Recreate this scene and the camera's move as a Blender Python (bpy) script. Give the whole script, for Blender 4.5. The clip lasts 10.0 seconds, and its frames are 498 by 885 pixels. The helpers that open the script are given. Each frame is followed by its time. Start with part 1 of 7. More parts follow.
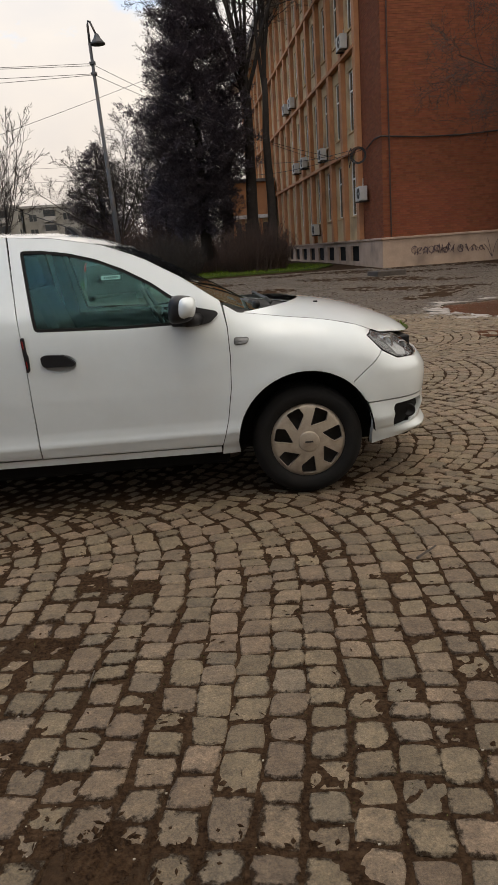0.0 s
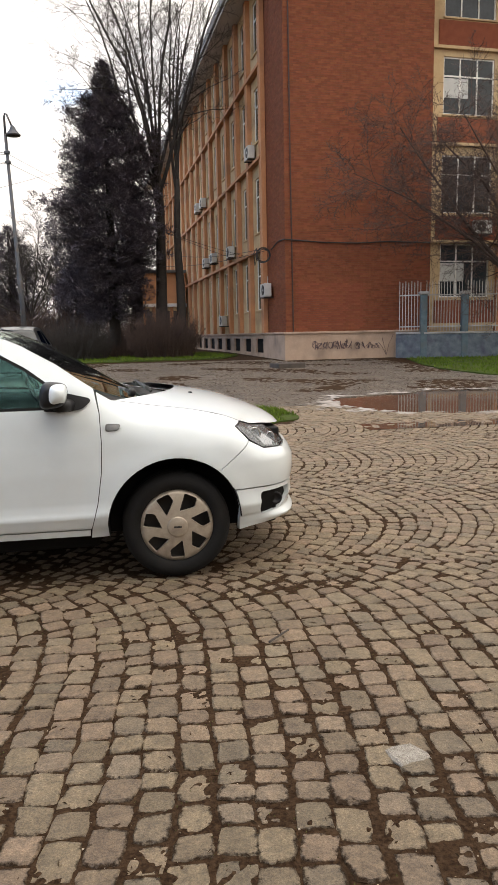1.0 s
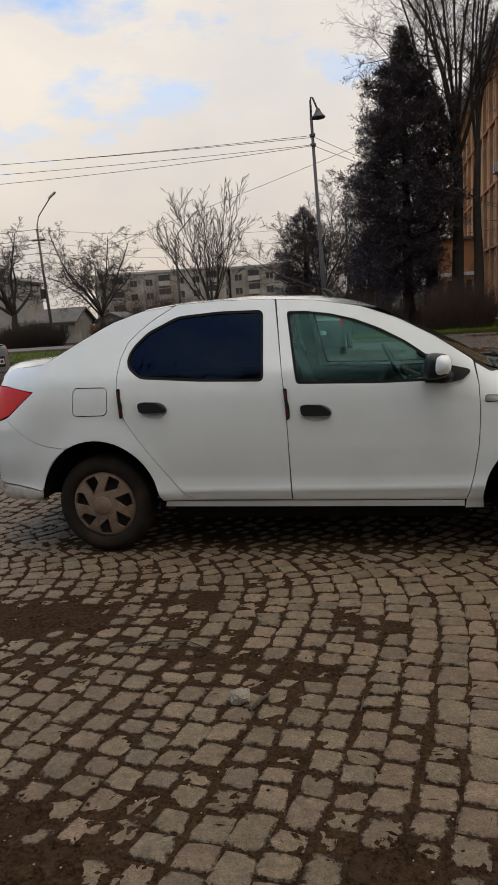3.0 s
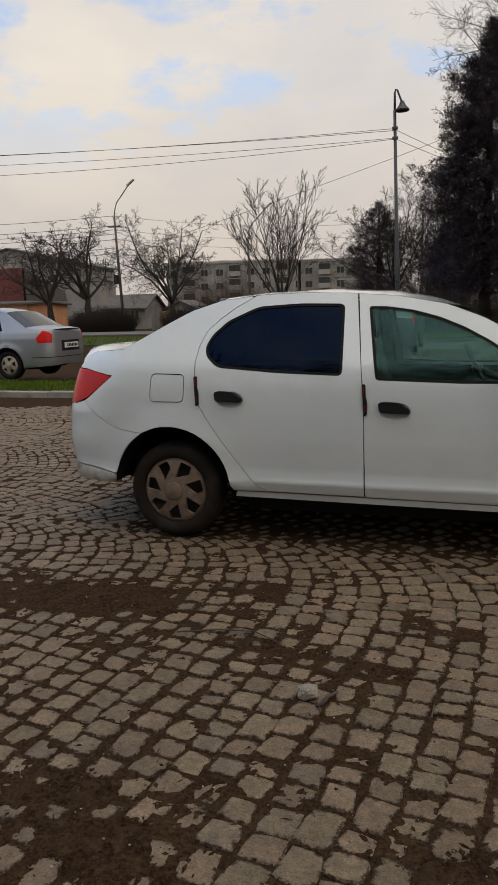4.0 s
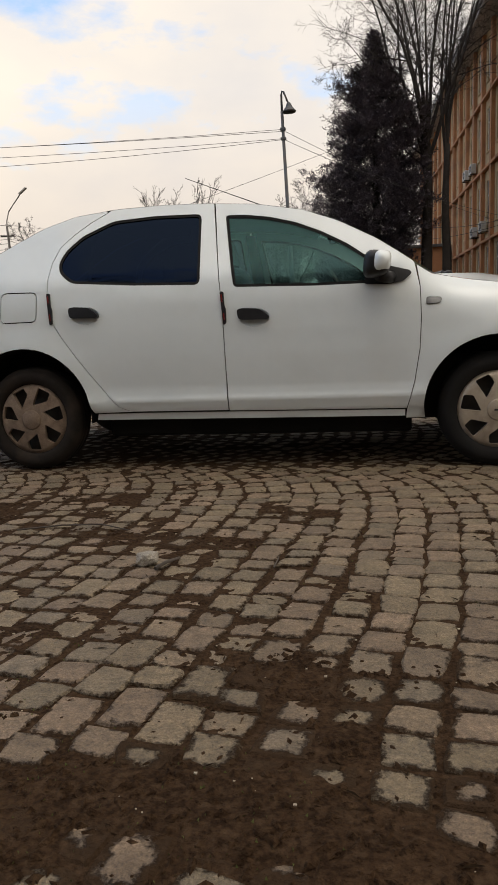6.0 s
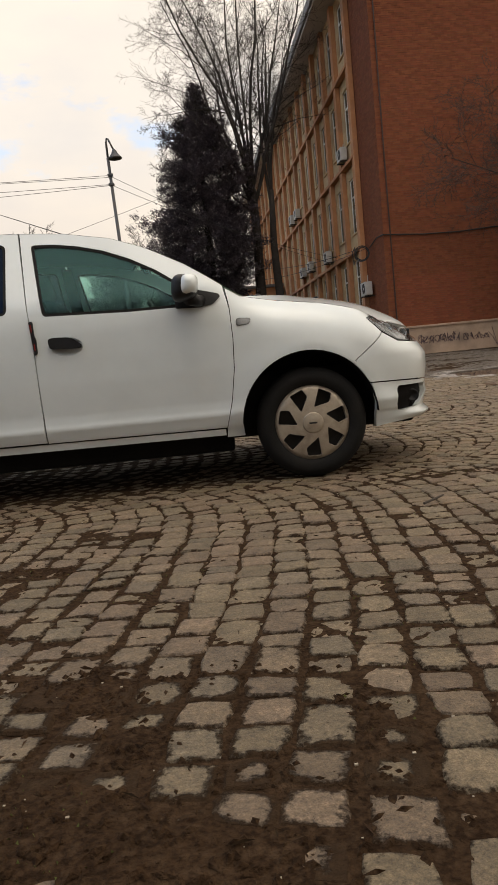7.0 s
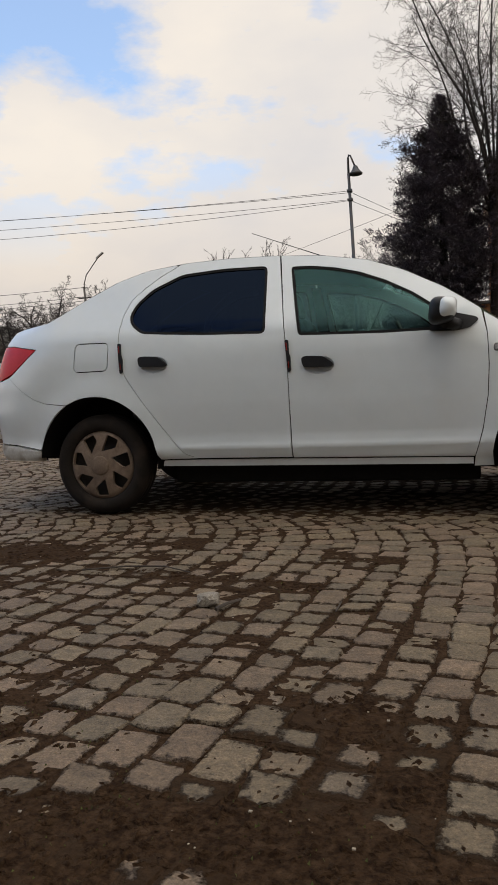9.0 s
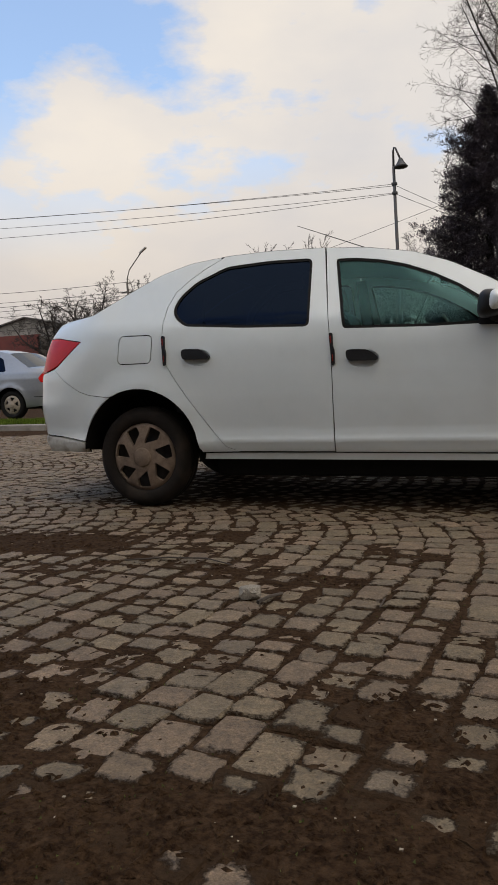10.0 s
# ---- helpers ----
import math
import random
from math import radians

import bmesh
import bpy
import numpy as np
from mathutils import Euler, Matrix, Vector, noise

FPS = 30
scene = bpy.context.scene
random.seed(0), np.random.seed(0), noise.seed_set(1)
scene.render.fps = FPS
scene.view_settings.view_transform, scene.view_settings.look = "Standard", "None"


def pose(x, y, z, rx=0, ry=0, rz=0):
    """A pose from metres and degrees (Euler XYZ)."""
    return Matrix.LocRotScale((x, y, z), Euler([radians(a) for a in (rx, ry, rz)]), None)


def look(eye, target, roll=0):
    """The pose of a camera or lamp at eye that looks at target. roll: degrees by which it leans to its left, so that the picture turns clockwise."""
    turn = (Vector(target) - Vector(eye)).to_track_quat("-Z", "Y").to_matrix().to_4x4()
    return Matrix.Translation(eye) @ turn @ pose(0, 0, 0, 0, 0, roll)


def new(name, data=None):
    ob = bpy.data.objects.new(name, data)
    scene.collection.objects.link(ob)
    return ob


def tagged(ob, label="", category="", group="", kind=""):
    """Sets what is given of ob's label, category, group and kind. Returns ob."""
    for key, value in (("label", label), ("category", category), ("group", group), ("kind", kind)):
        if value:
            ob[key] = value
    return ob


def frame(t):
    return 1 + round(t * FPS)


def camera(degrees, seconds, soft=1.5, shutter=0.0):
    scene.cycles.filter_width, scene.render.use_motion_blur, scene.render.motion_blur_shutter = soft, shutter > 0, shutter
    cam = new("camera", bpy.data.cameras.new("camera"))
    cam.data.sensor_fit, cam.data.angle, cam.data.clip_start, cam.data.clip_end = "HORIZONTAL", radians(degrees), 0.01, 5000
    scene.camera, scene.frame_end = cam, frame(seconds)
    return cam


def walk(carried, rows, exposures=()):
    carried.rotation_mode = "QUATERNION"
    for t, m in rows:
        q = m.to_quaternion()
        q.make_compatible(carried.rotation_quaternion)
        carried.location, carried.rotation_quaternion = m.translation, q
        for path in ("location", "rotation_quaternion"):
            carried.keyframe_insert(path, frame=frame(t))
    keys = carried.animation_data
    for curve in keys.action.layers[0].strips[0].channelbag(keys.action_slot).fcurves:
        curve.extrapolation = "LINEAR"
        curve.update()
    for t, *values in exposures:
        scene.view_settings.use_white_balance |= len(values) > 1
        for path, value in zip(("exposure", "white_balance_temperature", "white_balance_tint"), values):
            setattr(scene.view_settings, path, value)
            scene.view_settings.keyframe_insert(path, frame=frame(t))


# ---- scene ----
cam = camera(39.0, 10.0, soft=1.6)


PATH = [
    (0, (2.152, -3.689, 1.337), (2.232, -1.762, 0.81), -4.2),
    (0.5, (2.229, -3.752, 1.344), (2.462, -1.826, 0.859), -1.2),
    (1, (2.351, -3.842, 1.364), (2.705, -1.897, 1.06), -1.2),
    (1.5, (2.365, -3.909, 1.39), (2.762, -1.958, 1.201), -1.7),
    (2, (2.211, -3.94, 1.375), (2.194, -1.952, 1.157), -1.6),
    (2.1, (2.169, -3.963, 1.376), (2.038, -1.98, 1.149), -2.2),
    (2.5, (1.961, -3.957, 1.37), (1.6, -2.014, 1.063), -3.7),
    (3, (1.83, -3.935, 1.377), (1.402, -2.012, 1.035), -3.8),
    (3.2, (1.809, -3.923, 1.371), (1.324, -2.014, 1.024), -3.7),
    (4.3, (1.739, -3.948, 1.376), (1.136, -2.074, 1.021), -1.1),
    (4.5, (1.738, -3.956, 1.364), (1.192, -2.067, 1.002), -0.2),
    (5, (1.783, -3.962, 1.247), (1.402, -2.034, 0.879), -0.9),
    (5.2, (1.797, -3.959, 1.231), (1.424, -2.034, 0.834), -0.9),
    (6.3, (2.068, -3.811, 0.691), (1.787, -1.846, 0.44), -4.5),
    (6.5, (2.109, -3.814, 0.697), (2.043, -1.828, 0.473), -5.0),
    (7, (2.15, -3.819, 0.672), (2.214, -1.833, 0.443), -5.5),
    (7.5, (2.175, -3.813, 0.687), (2.4, -1.841, 0.446), -5.0),
    (8, (2.16, -3.831, 0.715), (2.401, -1.858, 0.492), -3.2),
    (8.5, (2.088, -3.836, 0.718), (1.941, -1.849, 0.536), -3.5),
    (9, (1.997, -3.841, 0.728), (1.468, -1.918, 0.575), -2.6),
    (9.5, (1.971, -3.83, 0.723), (1.312, -1.948, 0.566), -2.1),
    (10, (1.976, -3.827, 0.717), (1.34, -1.938, 0.555), -2.1),
]
# the phone brightens and warms its picture where the building fills it
TONE = [(0, 0.42, 7150, 10), (0.5, 0.78, 7200, 10), (1.0, 1.14, 7000, 10), (1.5, 0.88, 7150, 10), (1.85, 0.4, 7050, 10), (2.2, 0.12, 7050, 10), (3.0, 0.12, 7050, 10),
        (4.4, -0.06, 7000, 10), (5.0, 0.14, 7020, 10), (6.4, 0.32, 7400, 10), (7.2, 0.46, 7550, 10), (8.0, 0.80, 7450, 10), (8.6, 0.25, 7000, 10), (10.0, 0.06, 6920, 10)]
walk(cam, [(t, look(eye, target, roll)) for t, eye, target, roll in PATH], TONE)

# ---- world and sun ----
SUN_DIR = Vector((0.12, -0.14, 0.98)).normalized()
world = bpy.data.worlds.new("sky")
scene.world = world
world.use_nodes = True
wn, wl = world.node_tree.nodes, world.node_tree.links
wn.clear()
w_out = wn.new("ShaderNodeOutputWorld")
w_bg = wn.new("ShaderNodeBackground")
w_sky = wn.new("ShaderNodeTexSky")
w_sky.sky_type, w_sky.sun_disc = "NISHITA", False
w_sky.sun_elevation = math.asin(SUN_DIR.z)
w_sky.sun_rotation = math.atan2(SUN_DIR.x, SUN_DIR.y)
w_sky.altitude, w_sky.air_density, w_sky.dust_density = 80, 1.0, 1.4
w_co = wn.new("ShaderNodeTexCoord")
w_map = wn.new("ShaderNodeMapping")
w_map.inputs["Scale"].default_value = (1.0, 1.0, 2.2)
w_map.inputs["Location"].default_value = (0.35, 0.1, 0.2)
w_noise = wn.new("ShaderNodeTexNoise")
w_noise.inputs["Scale"].default_value = 3.1
w_noise.inputs["Detail"].default_value = 7.0
w_noise.inputs["Roughness"].default_value = 0.58
w_ramp = wn.new("ShaderNodeValToRGB")
w_ramp.color_ramp.elements[0].position, w_ramp.color_ramp.elements[0].color = 0.215, (0.06, 0.06, 0.06, 1)
w_ramp.color_ramp.elements[1].position, w_ramp.color_ramp.elements[1].color = 0.325, (1, 1, 1, 1)
w_noise2 = wn.new("ShaderNodeTexNoise")
w_noise2.inputs["Scale"].default_value = 3.4
w_noise2.inputs["Detail"].default_value = 6.0
w_shade = wn.new("ShaderNodeValToRGB")
w_shade.color_ramp.elements[0].position, w_shade.color_ramp.elements[0].color = 0.30, (0.80, 0.80, 0.84, 1)
w_shade.color_ramp.elements[1].position, w_shade.color_ramp.elements[1].color = 0.66, (1.0, 0.95, 0.90, 1)
# clouds glow towards the hidden sun and are duller away from it
w_dot = wn.new("ShaderNodeVectorMath")
w_dot.operation = "DOT_PRODUCT"
w_dot.inputs[1].default_value = SUN_DIR
w_glow = wn.new("ShaderNodeMapRange")
w_glow.inputs["From Min"].default_value, w_glow.inputs["From Max"].default_value = 0.45, 1.0
w_glow.inputs["To Min"].default_value, w_glow.inputs["To Max"].default_value = 5.5, 9.2
w_tone = wn.new("ShaderNodeMix")
w_tone.data_type, w_tone.blend_type = "RGBA", "MULTIPLY"
w_tone.inputs["Factor"].default_value = 1.0
# haze closes the cloud cover near the horizon
w_xyz = wn.new("ShaderNodeSeparateXYZ")
w_haze = wn.new("ShaderNodeMapRange")
w_haze.inputs["From Min"].default_value, w_haze.inputs["From Max"].default_value = 0.17, 0.39
w_haze.inputs["To Min"].default_value, w_haze.inputs["To Max"].default_value = 1.0, 0.0
w_max = wn.new("ShaderNodeMath")
w_max.operation = "MAXIMUM"
w_mix = wn.new("ShaderNodeMix")
w_mix.data_type = "RGBA"
wl.new(w_co.outputs["Generated"], w_map.inputs["Vector"])
wl.new(w_co.outputs["Generated"], w_dot.inputs[0])
wl.new(w_co.outputs["Generated"], w_xyz.inputs["Vector"])
wl.new(w_map.outputs["Vector"], w_noise.inputs["Vector"])
wl.new(w_map.outputs["Vector"], w_noise2.inputs["Vector"])
wl.new(w_noise2.outputs["Fac"], w_shade.inputs["Fac"])
wl.new(w_dot.outputs["Value"], w_glow.inputs["Value"])
wl.new(w_shade.outputs["Color"], w_tone.inputs["A"])
wl.new(w_glow.outputs["Result"], w_tone.inputs["B"])
wl.new(w_xyz.outputs["Z"], w_haze.inputs["Value"])
wl.new(w_ramp.outputs["Color"], w_max.inputs[0])
wl.new(w_haze.outputs["Result"], w_max.inputs[1])
# the cover thins towards the zenith and the west
w_thin = wn.new("ShaderNodeMath")
w_thin.operation = "MULTIPLY_ADD"
w_thin.inputs[1].default_value = -0.10
wl.new(w_xyz.outputs["Z"], w_thin.inputs[0])
wl.new(w_noise.outputs["Fac"], w_thin.inputs[2])
w_west = wn.new("ShaderNodeMath")
w_west.operation = "MULTIPLY_ADD"
w_west.inputs[1].default_value = 0.42
wl.new(w_xyz.outputs["X"], w_west.inputs[0])
wl.new(w_thin.outputs["Value"], w_west.inputs[2])
wl.new(w_west.outputs["Value"], w_ramp.inputs["Fac"])
wl.new(w_max.outputs["Value"], w_mix.inputs["Factor"])
w_gain = wn.new("ShaderNodeMix")
w_gain.data_type, w_gain.blend_type = "RGBA", "MULTIPLY"
w_gain.inputs["Factor"].default_value, w_gain.inputs["B"].default_value = 1.0, (1.5, 1.6, 1.65, 1)
wl.new(w_sky.outputs["Color"], w_gain.inputs["A"])
wl.new(w_gain.outputs["Result"], w_mix.inputs["A"])
wl.new(w_tone.outputs["Result"], w_mix.inputs["B"])
w_dull = wn.new("ShaderNodeMapRange")
w_dull.inputs["From Min"].default_value, w_dull.inputs["From Max"].default_value = 0.02, 0.30
w_low = wn.new("ShaderNodeMix")
w_low.data_type, w_low.blend_type = "RGBA", "MULTIPLY"
w_low.inputs["Factor"].default_value = 1.0
w_tint = wn.new("ShaderNodeMix")
w_tint.data_type = "RGBA"
w_tint.inputs["A"].default_value, w_tint.inputs["B"].default_value = (0.76, 0.73, 0.72, 1), (1, 1, 1, 1)
wl.new(w_xyz.outputs["Z"], w_dull.inputs["Value"])
wl.new(w_dull.outputs["Result"], w_tint.inputs["Factor"])
wl.new(w_mix.outputs["Result"], w_low.inputs["A"])
wl.new(w_tint.outputs["Result"], w_low.inputs["B"])
wl.new(w_low.outputs["Result"], w_bg.inputs["Color"])
w_bg.inputs["Strength"].default_value = 0.15
wl.new(w_bg.outputs["Background"], w_out.inputs["Surface"])

sun_data = bpy.data.lights.new("sun", "SUN")
sun_data.energy, sun_data.angle, sun_data.color = 0.5, radians(40), (1.0, 0.93, 0.84)
sun = new("sun", sun_data)
sun.matrix_world = look(SUN_DIR * 50, (0, 0, 0))


# ---- materials ----
def surf(name, c1, c2, scale=8.0, rough=0.7, bump=0.0, bump_scale=40.0, metal=0.0, coat=0.0, rand=0.0,
         island=0.0, fine=0.35, dirt=None, dirt_amount=0.0, dirt_scale=3.0, spec=0.5, rough_var=0.12, contrast=0.18):
    """A procedural surface: two colours mixed by coarse and fine noise, dirt with a shape of its own, grain in relief."""
    m = bpy.data.materials.new(name)
    m.use_nodes = True
    n, l = m.node_tree.nodes, m.node_tree.links
    b = n["Principled BSDF"]
    co = n.new("ShaderNodeTexCoord")
    n1 = n.new("ShaderNodeTexNoise")
    n1.inputs["Scale"].default_value, n1.inputs["Detail"].default_value = scale, 5.0
    n2 = n.new("ShaderNodeTexNoise")
    n2.inputs["Scale"].default_value, n2.inputs["Detail"].default_value = scale * 9, 3.0
    for q in (n1, n2):
        l.new(co.outputs["Object"], q.inputs["Vector"])
    add = n.new("ShaderNodeMix")
    add.inputs["Factor"].default_value = fine
    l.new(n1.outputs["Fac"], add.inputs["A"])
    l.new(n2.outputs["Fac"], add.inputs["B"])
    ramp = n.new("ShaderNodeMapRange")
    ramp.inputs["From Min"].default_value, ramp.inputs["From Max"].default_value = 0.5 - contrast, 0.5 + contrast
    l.new(add.outputs["Result"], ramp.inputs["Value"])
    mix = n.new("ShaderNodeMix")
    mix.data_type = "RGBA"
    mix.inputs["A"].default_value, mix.inputs["B"].default_value = (*c1, 1), (*c2, 1)
    l.new(ramp.outputs["Result"], mix.inputs["Factor"])
    col = mix.outputs["Result"]
    if dirt:
        n3 = n.new("ShaderNodeTexNoise")
        n3.inputs["Scale"].default_value, n3.inputs["Detail"].default_value = dirt_scale, 8.0
        l.new(co.outputs["Object"], n3.inputs["Vector"])
        r3 = n.new("ShaderNodeMapRange")
        r3.inputs["From Min"].default_value, r3.inputs["From Max"].default_value = 0.5, 0.72
        r3.inputs["To Max"].default_value = dirt_amount
        l.new(n3.outputs["Fac"], r3.inputs["Value"])
        m3 = n.new("ShaderNodeMix")
        m3.data_type = "RGBA"
        m3.inputs["B"].default_value = (*dirt, 1)
        l.new(col, m3.inputs["A"])
        l.new(r3.outputs["Result"], m3.inputs["Factor"])
        col = m3.outputs["Result"]
    for amount, node, socket in ((rand, "ShaderNodeObjectInfo", "Random"), (island, "ShaderNodeNewGeometry", "Random Per Island")):
        if amount:
            oi = n.new(node)
            mr = n.new("ShaderNodeMapRange")
            mr.inputs["To Min"].default_value, mr.inputs["To Max"].default_value = 1 - amount, 1 + amount
            l.new(oi.outputs[socket], mr.inputs["Value"])
            hs = n.new("ShaderNodeHueSaturation")
            l.new(mr.outputs["Result"], hs.inputs["Value"])
            mr2 = n.new("ShaderNodeMapRange")
            mr2.inputs["To Min"].default_value, mr2.inputs["To Max"].default_value = 0.5 - amount * 0.03, 0.5 + amount * 0.03
            wn_ = n.new("ShaderNodeTexWhiteNoise")
            wn_.noise_dimensions = "1D"
            l.new(oi.outputs[socket], wn_.inputs["W"])
            l.new(wn_.outputs["Value"], mr2.inputs["Value"])
            l.new(mr2.outputs["Result"], hs.inputs["Hue"])
            l.new(col, hs.inputs["Color"])
            col = hs.outputs["Color"]
    l.new(col, b.inputs["Base Color"])
    rr = n.new("ShaderNodeMapRange")
    rr.inputs["To Min"].default_value, rr.inputs["To Max"].default_value = max(0.02, rough - rough_var), min(1, rough + rough_var)
    l.new(add.outputs["Result"], rr.inputs["Value"])
    l.new(rr.outputs["Result"], b.inputs["Roughness"])
    b.inputs["Metallic"].default_value, b.inputs["Coat Weight"].default_value = metal, coat
    b.inputs["Coat Roughness"].default_value = 0.06
    b.inputs["Specular IOR Level"].default_value = spec
    if bump:
        n4 = n.new("ShaderNodeTexNoise")
        n4.inputs["Scale"].default_value, n4.inputs["Detail"].default_value = bump_scale, 4.0
        l.new(co.outputs["Object"], n4.inputs["Vector"])
        bp = n.new("ShaderNodeBump")
        bp.inputs["Strength"].default_value, bp.inputs["Distance"].default_value = bump, 0.01
        l.new(n4.outputs["Fac"], bp.inputs["Height"])
        l.new(bp.outputs["Normal"], b.inputs["Normal"])
    return m


def glass(name, tint, rough=0.02, shade=0.0, gloss=(1, 1, 1)):
    """Thin glazing: clear light goes through tinted, with a true mirror gloss by Fresnel."""
    m = bpy.data.materials.new(name)
    m.use_nodes = True
    n, l = m.node_tree.nodes, m.node_tree.links
    n.clear()
    out, tr, gl = n.new("ShaderNodeOutputMaterial"), n.new("ShaderNodeBsdfTransparent"), n.new("ShaderNodeBsdfGlossy")
    fr, mx = n.new("ShaderNodeFresnel"), n.new("ShaderNodeMixShader")
    tr.inputs["Color"].default_value = (*tint, 1)
    gl.inputs["Roughness"].default_value = rough
    gl.inputs["Color"].default_value = (*gloss, 1)
    fr.inputs["IOR"].default_value = 1.5 + shade
    l.new(fr.outputs["Fac"], mx.inputs["Fac"])
    l.new(tr.outputs["BSDF"], mx.inputs[1])
    l.new(gl.outputs["BSDF"], mx.inputs[2])
    l.new(mx.outputs["Shader"], out.inputs["Surface"])
    return m


